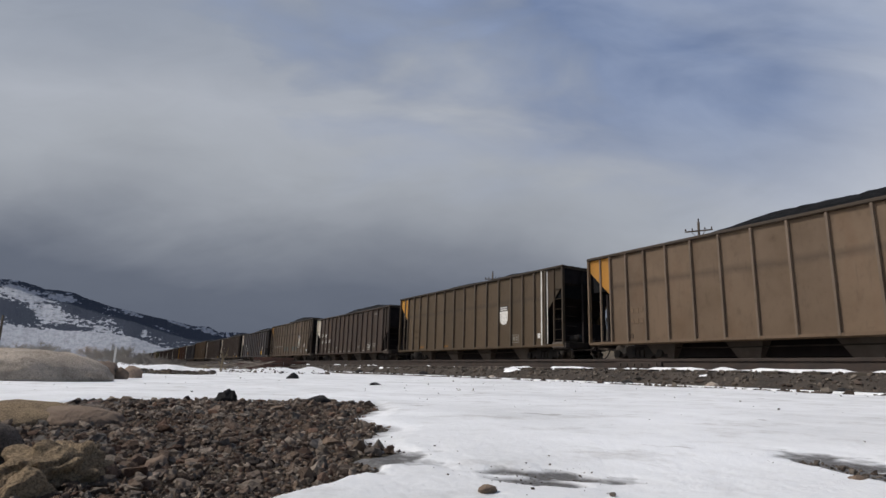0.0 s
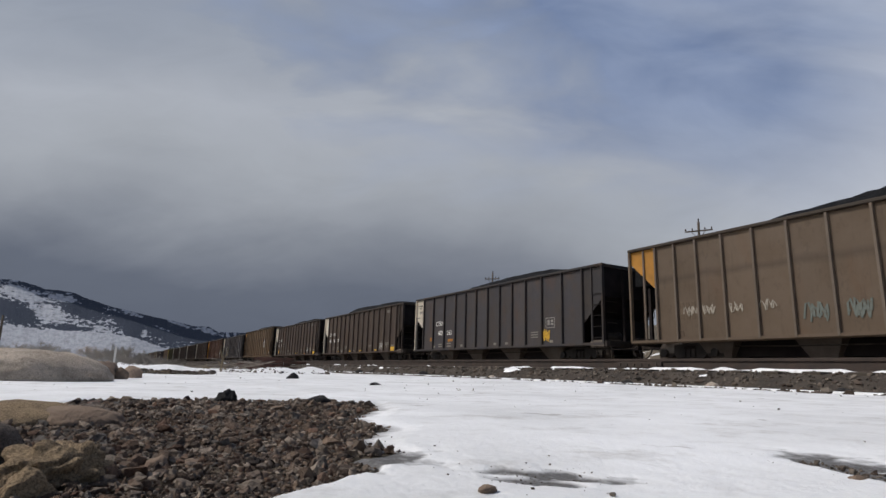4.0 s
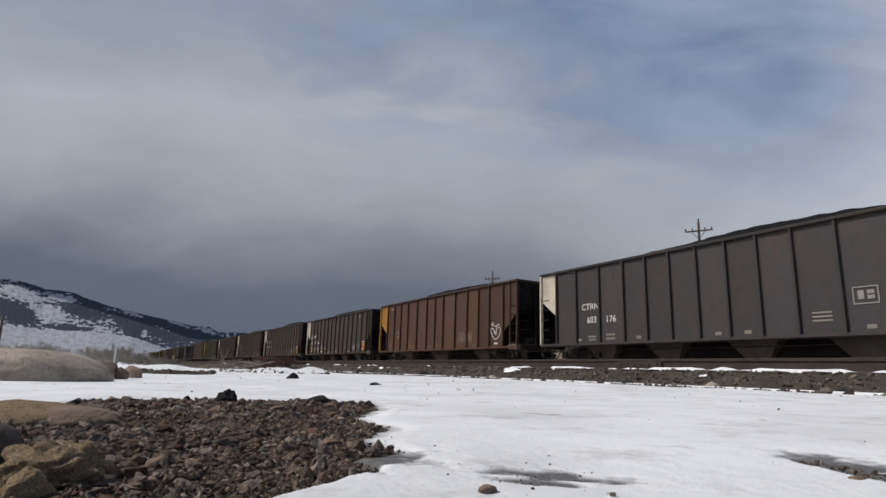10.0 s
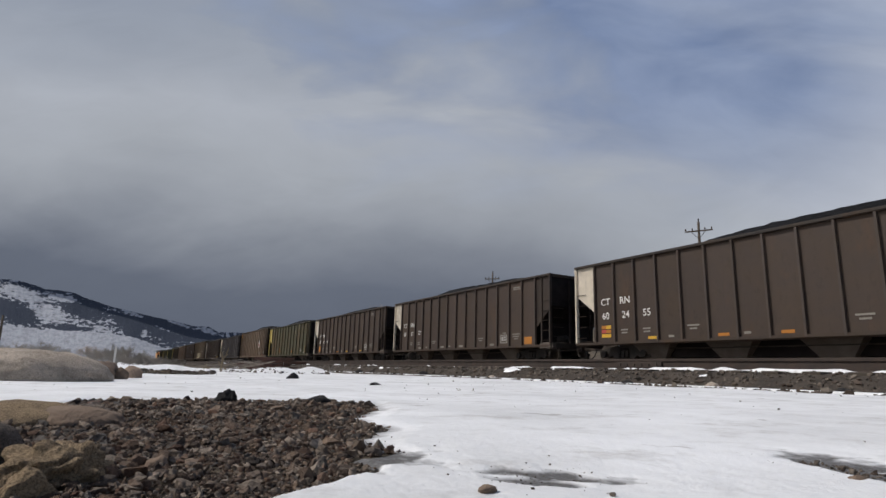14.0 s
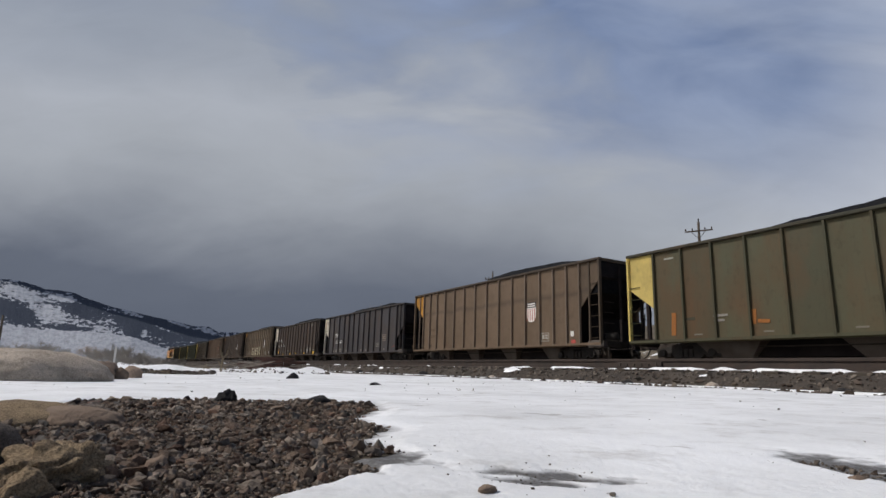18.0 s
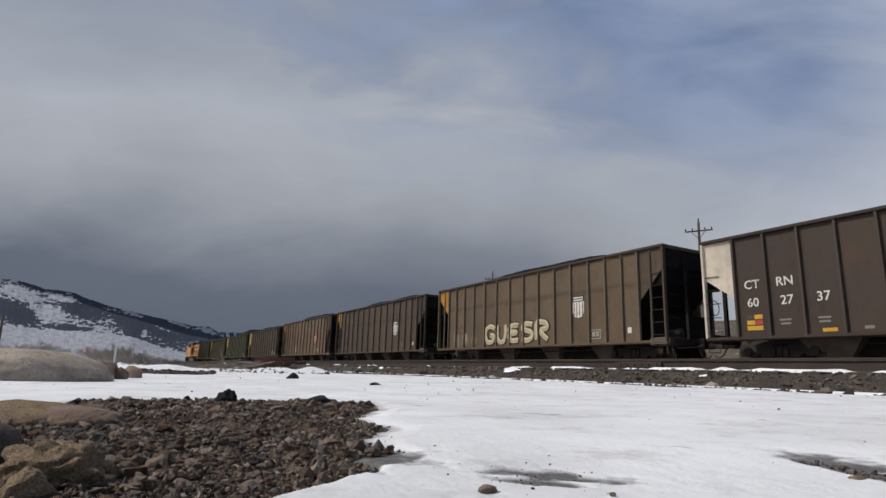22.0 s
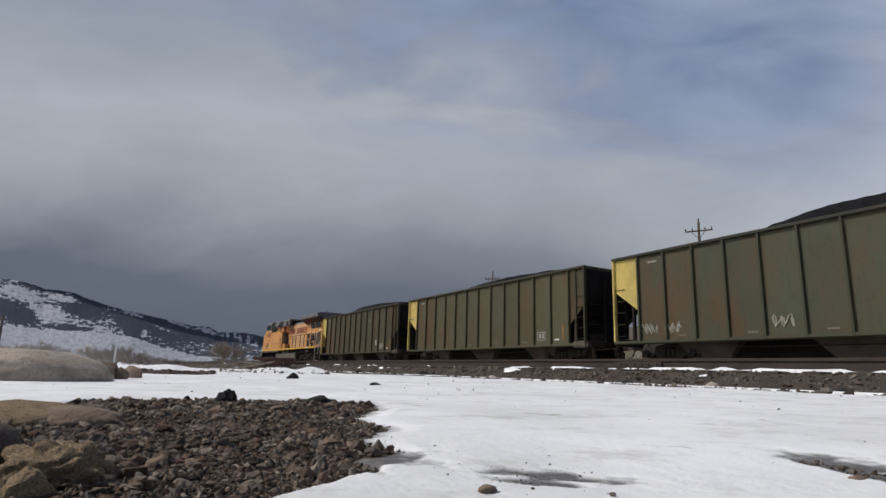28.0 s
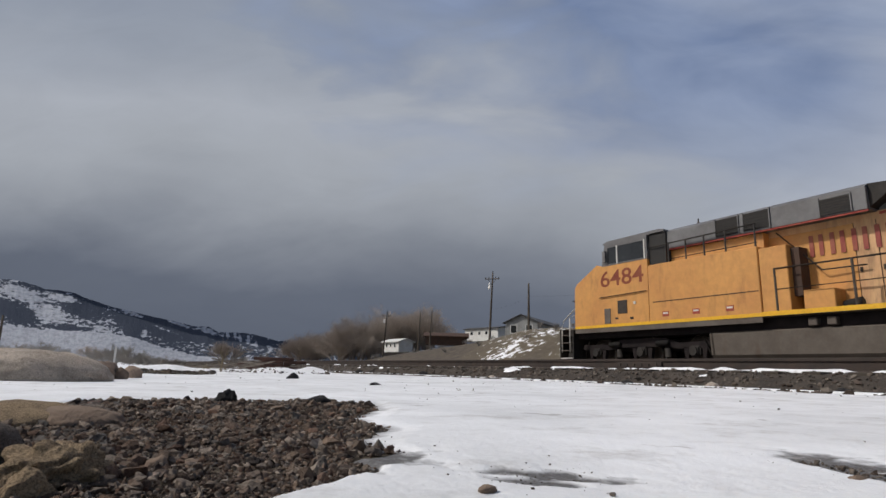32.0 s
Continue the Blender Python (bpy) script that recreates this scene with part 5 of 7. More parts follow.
X_START = -0.9567 * L
SLACK = {0: -0.04, 1: 0.06, 2: -0.06, 3: -0.03, 4: 0.20, 6: 0.10, 7: 0.06, 8: 0.05, 9: -0.03, 10: -0.03, 11: -0.26, 12: -0.25, 13: -0.16, 14: -0.26,
         15: -0.08, 16: -0.02, 17: -0.10, 19: -0.03, 20: 0.02, 21: -0.10, 23: 0.06, 24: 0.13}   # metres by which a car stands off the even spacing
first_of, moving = {}, []
for n, (kind, body, tip, number, peak, label) in enumerate(TRAIN):
    x = X_START - n * L + SLACK.get(n, 0.0)
    if kind in first_of:
        car = copy_thing(first_of[kind], pose(x, MAIN_Y, RAIL))
    else:
        car = first_of[kind] = hopper(kind)
    tagged(car, label, "train car", "coal train")
    if n in (9, 14, 20) or kind == "tan":
        for o in car.children:
            if o.name.split(".")[0] == "panel":
                o.material_slots[0].link = "OBJECT"
                o.material_slots[0].material = RUSTY if n in (9, 14, 20) else LINED
    for o in car.children_recursive:
        kin = o.name.split(".")[0]
        # tan and steel ribs lightened: worn edges plus their sunlit faces, in the colour
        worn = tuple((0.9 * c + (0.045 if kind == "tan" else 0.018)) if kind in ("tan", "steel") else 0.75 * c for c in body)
        xs = [c[0] for c in o.bound_box]
        tone = 1.0
        if kin == "panel":
            tone = random.Random(37 * n + int(10 * min(xs))).uniform(0.93, 1.07)
            if n == 9:
                tone *= 0.72 if min(xs) > 11.5 else 0.88 if min(xs) < 2.9 else 1.1
        far_end = kind != "tan" and kin in ("end_post", "ladder_stile") and max(xs) < 1.0
        # posts, ladder and chord at the leading end get a darker body colour
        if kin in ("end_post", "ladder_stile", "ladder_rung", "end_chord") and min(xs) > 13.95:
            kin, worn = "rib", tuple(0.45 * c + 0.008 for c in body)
        # so do the last panels before that end
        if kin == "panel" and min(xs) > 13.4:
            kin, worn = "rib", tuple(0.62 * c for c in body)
        # top chords: a much darker body colour along the rim
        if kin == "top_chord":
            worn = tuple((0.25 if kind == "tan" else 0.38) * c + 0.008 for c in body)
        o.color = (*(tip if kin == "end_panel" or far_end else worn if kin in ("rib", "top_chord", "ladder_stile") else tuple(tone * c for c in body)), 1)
    moving.append((car, x))
for n, (kind, body, tip, number, peak, label) in enumerate(TRAIN):
    car, x = moving[n]
    car.location = (x, MAIN_Y, RAIL)
    stencils(car, n, kind, number)
    heap = tagged(part("coal_load", coal_load(n, KINDS[kind]["top"], peak), COAL), "heaped black coal filling a hopper car", "coal", "coal loads")
    heap.location = (x, MAIN_Y, RAIL)
    moving.append((heap, x))


# ---- the train: locomotive ----
def loco_truck(parent, cx):
    """Three-axle locomotive truck."""
    base = part("truck", soft_box(cx - 2.5, cx + 2.5, -0.6, 0.6, 0.62, 0.98, 0.04, 1), BLACKEND, parent)
    for s in (-1, 1):
        y0, y1 = sorted((s * 1.02, s * 1.16))
        beam = [(-2.8, 0.66), (-1.45, 0.62), (-0.9, 0.70), (0.9, 0.70), (1.45, 0.62), (2.8, 0.66), (2.72, 0.84), (1.5, 0.80), (0.9, 0.98), (-0.9, 0.98), (-1.5, 0.80), (-2.72, 0.84)]
        legs = [slab([(cx + ax + k * 0.24, 0.66), (cx + ax + k * 0.42, 0.66), (cx + ax + k * 0.36, 0.32), (cx + ax + k * 0.25, 0.32)][::k], y0, y1) for ax in (-2.05, 0.0, 2.05) for k in (-1, 1)]
        part("side_frame", joined(slab([(cx + a, b) for a, b in beam], y0, y1), *legs), BLACKEND, base)
        for ax in (-2.05, 0.0, 2.05):
            part("axle_box", soft_box(cx + ax - 0.20, cx + ax + 0.20, min(s * 1.1, s * 1.24), max(s * 1.1, s * 1.24), 0.38, 0.70, 0.05, 2), DARK, base)
            part("axle_cap", disc(cx + ax, 0.53, 0.13, min(s * 1.2, s * 1.29), max(s * 1.2, s * 1.29), 12), DARK, base)
            w = part("wheel", wheel_mesh, None, base)
            w.location, w.scale = (cx + ax, s * 0.75, 0.53), (1.16, 1, 1.16)
        for ax in (-1.02, 1.02):
            part("spring", tube([(cx + ax, s * 1.12, 0.36), (cx + ax, s * 1.12, 0.64)], 0.10, 8), DARK, base)
            part("brake_cylinder", tube([(cx + ax - 0.35, s * 1.22, 0.80), (cx + ax + 0.1, s * 1.22, 0.80)], 0.09, 8), DARK, base)
        part("sand_pipe", tube([(cx - 2.4, s * 1.22, 0.95), (cx - 2.6, s * 1.22, 0.5), (cx - 2.7, s * 1.1, 0.2)], 0.02, 5), DARK, base)
        part("sand_pipe", tube([(cx + 2.4, s * 1.22, 0.95), (cx + 2.6, s * 1.22, 0.5), (cx + 2.7, s * 1.1, 0.2)], 0.02, 5), DARK, base)
    return base


def locomotive():
    """Six-axle road diesel; x = 0 at the nose coupler, z = 0 on the rail."""
    e = new("locomotive")
    # frame, tank, trucks
    part("underframe", boxes((0.7, 21.6, -1.25, 1.25, 1.05, 1.40)), BLACKEND, e)
    part("deck", soft_box(0.75, 21.55, -1.54, 1.54, 1.38, 1.47, 0.01, 1), UNDERGREY, e)
    for s in (-1, 1):
        part("sill_stripe", boxes((8.2, 20.5, s * 1.548 - 0.012, s * 1.548 + 0.012, 1.40, 1.52)), STRIPE, e, "bright yellow sill stripe")
        part("lower_sill", boxes((0.95, 8.2, s * 1.52 - 0.02, s * 1.52 + 0.02, 1.24, 1.40)), UNDERGREY, e)
        part("sill_stripe", boxes((0.95, 8.2, s * 1.535 - 0.012, s * 1.535 + 0.012, 1.40, 1.50)), STRIPE, e)
    tank = part("fuel_tank", slab_x([(-1.3, 0.40), (-1.15, 0.22), (1.15, 0.22), (1.3, 0.40), (1.36, 1.02), (1.2, 1.08), (-1.2, 1.08), (-1.36, 1.02)], 6.45, 13.95), DUSTY, e, "dusty grey-brown fuel tank")
    for x in (6.5, 13.85):
        part("band", slab_x([(-1.31, 0.40), (-1.37, 1.03), (-1.36, 1.03), (-1.30, 0.40)], x, x + 0.05), GRIME, tank)
    for x in (9.3, 9.75, 11.4, 17.3, 17.9):
        part("valve_box", soft_box(x, x + 0.22, -1.42, -1.2, 1.10, 1.30, 0.02, 1), UNDERGREY, e)
    loco_truck(e, 3.75)
    loco_truck(e, 17.55)
    for x in (16.1, 18.3, 19.6):
        part("equipment_box", soft_box(x, x + 0.5, -1.2, -0.7, 1.0, 1.28, 0.03, 1), GRIME, e)
    # cab and nose
    nose = [(0.92, 1.47), (4.42, 1.47), (4.42, 3.60), (2.42, 3.60), (2.12, 3.70), (1.05, 3.10), (0.94, 2.95)]
    cab = part("cab", slab(nose, -1.52, 1.52), YELLOW, e)
    part("cab_top", slab([(2.34, 3.602), (4.42, 3.602), (4.42, 4.44), (2.52, 4.44)], -1.50, 1.50), HARBOUR, e, "grey upper cab")
    part("cab_roof", slab([(2.36, 4.44), (5.1, 4.44), (5.1, 4.50), (4.9, 4.54), (2.6, 4.53)], -1.46, 1.46), HARBOUR, e)
    for s in (-1, 1):
        y = s * 1.504
        for x0, x1 in ((2.66, 3.08), (3.16, 4.30)):
            w = part("window", boxes((x0, x1, y - 0.006, y + 0.006, 3.66, 4.26)), GLASS, e, "dark cab window")
            for bx in ((x0 - 0.04, x0, 3.62, 4.30), (x1, x1 + 0.04, 3.62, 4.30), (x0, x1, 4.26, 4.30), (x0, x1, 3.62, 3.66)):
                part("frame", boxes((bx[0], bx[1], y - 0.02, y + 0.02, bx[2], bx[3])), WHITEPAINT if bx[0] == x1 else HARBOUR, w)
        part("mirror", boxes((2.50, 2.62, s * 1.52, s * 1.62, 3.75, 4.15)), HARBOUR, e)
        for x0, x1, z0, z1, m in ((2.45, 2.74, 1.52, 2.06, UNDERGREY), (3.08, 3.50, 1.84, 2.30, GRIME), (3.78, 3.88, 2.12, 2.22, WHITEPAINT), (2.95, 3.08, 1.66, 1.72, GRIME), (3.62, 3.76, 1.62, 1.70, GRIME)):
            part("vent", soft_box(x0, x1, s * 1.53 - 0.012, s * 1.53 + 0.012, z0, z1, 0.008, 1), m, e)
        part("grab_rail", tube([(2.25, s * 1.56, 2.47), (4.36, s * 1.56, 2.52)], 0.016, 5), GRIME, e)
        num = part("road_number", lettering("6484", 0.84), None, e, "dark red painted road number")
        num.data.materials.clear()
        num.data.materials.append(FADED)
        num.location, num.scale = (3.27, s * 1.526, 3.10), (1.20, 1, 0.97)
        if s > 0:
            num.rotation_euler = (0, 0, math.pi)
    for y in (-0.75, 0.75):
        part("windshield", as_mesh("pane", [(2.33, y - 0.6, 3.68), (2.33, y + 0.6, 3.68), (2.48, y + 0.6, 4.36), (2.48, y - 0.6, 4.36), (2.37, y - 0.6, 3.68), (2.37, y + 0.6, 3.68), (2.52, y + 0.6, 4.36), (2.52, y - 0.6, 4.36)], [(0, 3, 2, 1), (4, 5, 6, 7), (0, 1, 5, 4), (2, 3, 7, 6), (1, 2, 6, 5), (0, 4, 7, 3)]), GLASS, e)
    for y in (-0.16, 0.16):
        part("headlight", slab_x([(y + 0.12 * math.cos(a), 4.40 + 0.12 * math.sin(a)) for a in np.linspace(0, 5.8, 12)], 2.42, 2.50), GLASS, e)
    # electrical cabinet behind the cab, with the grey upper works
    part("cabinet", soft_box(4.425, 8.2, -1.52, 1.52, 1.47, 3.36, 0.02, 1), YELLOW, e, "yellow equipment cabinet")
    part("upper_cabinet", boxes((4.43, 8.2, -1.15, 1.15, 3.36, 3.80)), YELLOW, e)
    part("upper_housing", slab_x([(-1.34, 3.84), (1.34, 3.84), (1.34, 4.40), (1.2, 4.50), (-1.2, 4.50), (-1.34, 4.40)], 5.12, 10.9), HARBOUR, e, "grey upper equipment housing")
    # solid black block stands for the shade inside the recess
    part("dark_recess", boxes((4.425, 5.11, -1.40, 1.40, 3.37, 4.43)), BLACKMESH, e)
    part("end_cap", slab([(10.9, 3.9), (11.45, 4.30), (11.3, 4.46), (10.9, 4.50)], -1.2, 1.2), DARK, e)
    for s in (-1, 1):
        part("red_stripe", boxes((5.12, 10.9, s * 1.30 - 0.02, s * 1.30 + 0.02, 3.79, 3.838)), RED, e)
        for x0, x1, z0, z1 in ((6.90, 7.60, 3.88, 4.40), (7.78, 8.52, 3.88, 4.40), (9.85, 10.55, 3.74, 4.30)):
            g = part("grille", boxes((x0, x1, s * 1.345 - 0.012, s * 1.345 + 0.012, max(z0, 3.86), z1)), BLACKMESH, e, "black louvred grille")
            for i in range(6):
                z = max(z0, 3.86) + (z1 - max(z0, 3.86)) * (i + 0.5) / 6
                part("slat", boxes((x0, x1, s * 1.36 - 0.01, s * 1.36 + 0.01, z - 0.012, z + 0.012)), DARK, g)
            for x in (x0 - 0.03, x1 + 0.01):
                part("frame", boxes((x, x + 0.03, s * 1.36 - 0.02, s * 1.36 + 0.02, 3.86, z1 + 0.04)), HARBOUR, g)
        part("roof_handrail", tube([(3.9, s * 1.47, 3.98), (5.0, s * 1.47, 3.98), (8.2, s * 1.47, 4.02)], 0.022, 6), DARK, e)
        part("roof_handrail", tube([(5.2, s * 1.47, 3.46), (8.2, s * 1.47, 3.48)], 0.016, 5), DARK, e)
        for x in (5.25, 5.9, 6.55, 7.25, 8.15):
            part("stanchion", tube([(x, s * 1.47, 3.36), (x, s * 1.47, 4.01)], 0.026, 6), DARK, e)
        part("seam", boxes((4.6, 8.15, s * 1.524 - 0.004, s * 1.524 + 0.004, 2.10, 2.125)), GRIME, e)
        for x in (4.95, 6.05, 7.15):
            d = part("warning_decal", boxes((x, x + 0.24, s * 1.524 - 0.004, s * 1.524 + 0.004, 1.62, 1.78)), RED, e, "small red and white decal")
            part("bar", boxes((x + 0.03, x + 0.21, s * 1.530 - 0.004, s * 1.530 + 0.004, 1.70, 1.75)), WHITEPAINT, d)
        part("cabinet_door", soft_box(8.22, 8.98, min(s * 1.50, s * 0.9), max(s * 1.50, s * 0.9), 1.50, 3.28, 0.02, 1), YELLOW, e)
        # dark brown block paints the shaded right side of the cabinet
        part("cabinet_side", boxes((8.985, 9.20, min(s * 1.30, s * 0.88), max(s * 1.30, s * 0.88), 1.9, 3.2)), REDROOF, e)
        part("battery_box", soft_box(9.25, 10.0, min(s * 1.40, s * 0.88), max(s * 1.40, s * 0.88), 1.48, 2.02, 0.02, 1), YELLOW, e)
        part("bell", tube([(10.05, s * 1.1, 1.6), (10.45, s * 1.1, 1.6)], [0.10, 0.17], 10), DARK, e)
        part("diagonal_rail", tube([(8.6, s * 1.2, 3.7), (9.6, s * 1.05, 2.55), (10.6, s * 1.0, 2.55)], 0.02, 5), GRIME, e)
    # long hood
    part("hood", boxes((8.2, 15.0, -0.87, 0.87, 1.47, 3.66)), REDROOF, e, "dark red-brown engine bay behind the doors")
    part("upper_hood", boxes((8.2, 15.0, -0.882, 0.882, 3.66, 3.86)), PALE, e, "faded yellow upper hood")
    part("fore_hood", boxes((8.2, 10.34, -0.885, 0.885, 1.475, 3.655)), YELLOW, e)
    part("hood_roof", slab_x([(-0.88, 3.862), (0.88, 3.862), (0.80, 4.05), (0.45, 4.16), (-0.45, 4.16), (-0.80, 4.05)], 10.95, 16.0), HARBOUR, e, "grey engine hood roof")
    part("rear_hood", boxes((15.0, 20.35, -0.90, 0.90, 1.47, 4.05)), YELLOW, e)
    for s in (-1, 1):
        x = 10.35
        i = 0
        while x < 14.9:
            w = 0.43 if i % 3 else 0.50
            d = part("hood_door", pillow(x + 0.012, x + w - 0.012, lambda q: 1.55, 3.66, s * 0.885 if s < 0 else 0.875, 0.006 * -s, 0.012), PALE, e)
            part("latch", boxes((x + 0.05, x + 0.10, s * 0.90 - 0.012, s * 0.90 + 0.012, 2.4, 2.52)), GRIME, d)
            x += w
            i += 1
        part("red_stripe", boxes((10.95, 12.0, s * 0.885 - 0.008, s * 0.885 + 0.008, 3.76, 3.83)), RED, e)
        # the railway's name as plain red bars, two to a letter
        for j in range(13):
            if j == 5:
                continue
            cx = 9.45 + j * 0.512
            for dx in (-0.12, 0.12):
                part("name_bar", boxes((cx + dx - 0.055, cx + dx + 0.055, s * 0.905 - 0.004, s * 0.905 + 0.004, 2.95, 3.52)), NAMERED, e)
        # radiator wing and its screens
        part("radiator_wing", slab_x([(s * 0.9, 4.05), (s * 1.52, 4.14), (s * 1.52, 4.40), (s * 1.3, 4.47), (s * 0.0, 4.50), (s * 0.0, 4.05)][::s], 15.5, 20.65), HARBOUR, e, "grey flared radiator housing")
        part("red_stripe", boxes((15.5, 20.65, min(s * 1.50, s * 1.528), max(s * 1.50, s * 1.528), 4.10, 4.138)), MAROON, e)
        # maroon panel reaches down over the hood to hold the wing's shadow
        part("wing_underside", slab_x([(s * 0.9, 3.66), (s * 1.49, 4.06), (s * 1.49, 4.13), (s * 0.9, 4.048)][::s], 15.52, 20.63), MAROON, e, "red underside with the wing shadow in its colour")
        for x0, x1 in ((17.25, 18.55), (18.66, 20.2)):
            scr = part("screen", slab_x([(s * 0.905, 3.22), (s * 0.925, 3.22), (s * 1.06, 3.72), (s * 1.04, 3.72)][::s], x0, x1), BLACKMESH, e, "black radiator intake screen")
            for x in (x0 - 0.06, x1):
                part("frame", slab_x([(s * 0.90, 3.16), (s * 0.95, 3.16), (s * 1.09, 3.74), (s * 1.02, 3.74)][::s], x, x + 0.06), YELLOW, scr)
        for x0, x1, z0, z1 in ((15.95, 16.32, 2.32, 2.76), (15.95, 16.32, 1.66, 2.16), (16.46, 16.86, 2.34, 2.80), (16.46, 16.86, 1.68, 2.18), (17.05, 17.42, 1.80, 2.68), (17.62, 18.15, 1.62, 2.0), (18.35, 18.75, 1.70, 2.80), (18.85, 19.2, 1.82, 2.76), (19.3, 19.62, 1.66, 2.86), (19.68, 19.98, 1.66, 2.86)):
            g = part("intake", boxes((x0, x1, s * 0.905 - 0.006, s * 0.905 + 0.006, z0, z1)), BLACKMESH, e, "black mesh intake")
            for bx in ((x0 - 0.04, x0, z0 - 0.04, z1 + 0.04), (x1, x1 + 0.04, z0 - 0.04, z1 + 0.04), (x0, x1, z1, z1 + 0.04), (x0, x1, z0 - 0.04, z0)):
                part("frame", boxes((bx[0], bx[1], s * 0.92 - 0.016, s * 0.92 + 0.016, bx[2], bx[3])), PALE, g)
        part("blower", disc(17.9, 2.40, 0.30, min(s * 0.9, s * 1.02), max(s * 0.9, s * 1.02), 24), GRIME, e)
        part("blower_hub", disc(17.9, 2.40, 0.14, min(s * 1.0, s * 1.06), max(s * 1.0, s * 1.06), 16), UNDERGREY, e)
        for x0, x1, z in ((17.6, 18.15, 2.80), (19.3, 19.98, 2.95), (16.4, 16.7, 2.90)):
            part("placard", boxes((x0, x1, s * 0.905 - 0.006, s * 0.905 + 0.006, z, z + 0.10)), WHITEPAINT, e)
        part("sill_placard", boxes((17.9, 18.6, s * 1.565 - 0.006, s * 1.565 + 0.006, 1.40, 1.52)), WHITEPAINT, e)
        # walkway handrail
        part("handrail", tube([(8.6, s * 1.50, 2.66), (20.4, s * 1.50, 2.66)], 0.024, 6), GRIME, e)
        part("handrail", tube([(8.6, s * 1.50, 2.10), (20.4, s * 1.50, 2.10)], 0.013, 6), GRIME, e)
        for x in (8.62, 10.5, 11.7, 13.2, 14.3, 15.75, 17.0, 18.22, 19.4):
            part("stanchion", tube([(x, s * 1.50, 1.42), (x, s * 1.50, 2.67)], 0.032, 6), GRIME, e)
        # white corner rails and the steps
        part("corner_rail", tube([(20.0, s * 1.50, 2.66), (20.62, s * 1.50, 2.66), (20.72, s * 1.50, 2.56), (20.55, s * 1.53, 1.6), (20.55, s * 1.53, 0.35)], 0.024, 6), WHITEPAINT, e, "white corner handrail")
        part("corner_rail", tube([(21.75, s * 1.20, 2.62), (21.5, s * 1.48, 1.75), (21.45, s * 1.53, 1.45), (21.42, s * 1.53, 0.9)], 0.024, 6), WHITEPAINT, e, "white corner handrail")
        part("corner_rail", tube([(0.75, s * 1.30, 2.25), (0.25, s * 1.50, 1.75), (0.18, s * 1.52, 1.5), (0.18, s * 1.52, 0.55)], 0.022, 6), WHITEPAINT, e, "white corner handrail")
        part("corner_rail", tube([(0.85, s * 1.50, 1.95), (0.62, s * 1.52, 1.85), (0.62, s * 1.52, 0.55)], 0.022, 6), WHITEPAINT, e, "white corner handrail")
        for x0 in (20.62, 0.05):
            well = part("step_well", joined(boxes((x0, x0 + 0.04, min(s * 1.1, s * 1.52), max(s * 1.1, s * 1.52), 0.30, 1.45)), boxes((x0 + 0.72, x0 + 0.76, min(s * 1.1, s * 1.52), max(s * 1.1, s * 1.52), 0.30, 1.45)), boxes((x0, x0 + 0.76, min(s * 1.06, s * 1.1), max(s * 1.06, s * 1.1), 0.30, 1.45))), DARK, e)
            for i in range(4):
                z = 0.32 + 0.29 * i
                part("tread", boxes((x0 + 0.04, x0 + 0.72, min(s * 1.12, s * 1.52), max(s * 1.12, s * 1.52), z, z + 0.03)), WHITEPAINT if i == 0 else UNDERGREY, well, "step with a white edge" if i == 0 else "")
    part("hood_end", soft_box(20.35, 20.55, -0.88, 0.88, 1.47, 3.95, 0.04, 2), YELLOW, e)
    part("end_pilot", soft_box(21.5, 21.75, -1.45, 1.45, 0.35, 1.40, 0.03, 1), DARK, e)
    part("plow", slab([(0.72, 0.22), (0.40, 0.25), (0.62, 0.85), (0.72, 1.38)], -1.45, 1.45), DARK, e)
    for x, d in ((0.7, -1), (21.7, 1)):
        part("coupler", boxes((min(x, x + d * 0.62), max(x, x + d * 0.62), -0.14, 0.14, 0.70, 0.98)), GRIME, e)
        for y in (-1.0, -0.45, 0.45, 1.0):
            part("end_post", tube([(x - d * 0.05, y, 1.4), (x - d * 0.05, y, 2.5)], 0.02, 6), GRIME, e)
        part("end_rail", tube([(x - d * 0.05, -1.45, 2.5), (x - d * 0.05, 1.45, 2.5)], 0.018, 6), GRIME, e)
    for dx, dy in ((0, -0.12), (0.16, 0.0), (0.3, 0.12)):
        part("horn", tube([(13.55 + dx, -0.3 + dy, 4.30), (13.85 + dx, -0.3 + dy, 4.30)], [0.04, 0.10], 8), DARK, e)
    part("horn_mount", boxes((13.65, 14.05, -0.4, -0.2, 4.14, 4.24)), DARK, e)
    part("exhaust_stack", soft_box(14.2, 15.0, -0.45, 0.45, 4.14, 4.42, 0.03, 1), DARK, e)
    for x in (2.9, 3.6, 4.4, 5.6):
        part("antenna", tube([(x, 0.2, 4.5), (x, 0.2, 4.66)], 0.05, 6), HARBOUR, e)
    part("fan_guard", tube([(19.6, -0.5, 4.48), (19.6, -0.5, 4.64), (20.2, -0.5, 4.64), (20.2, -0.5, 4.48)], 0.02, 5), GRIME, e)
    return tagged(e, "yellow and grey six-axle diesel locomotive with red lettering bars", "locomotive", "coal train")


engine = locomotive()
moving.append((engine, X_START - 24 * L - 22.3))


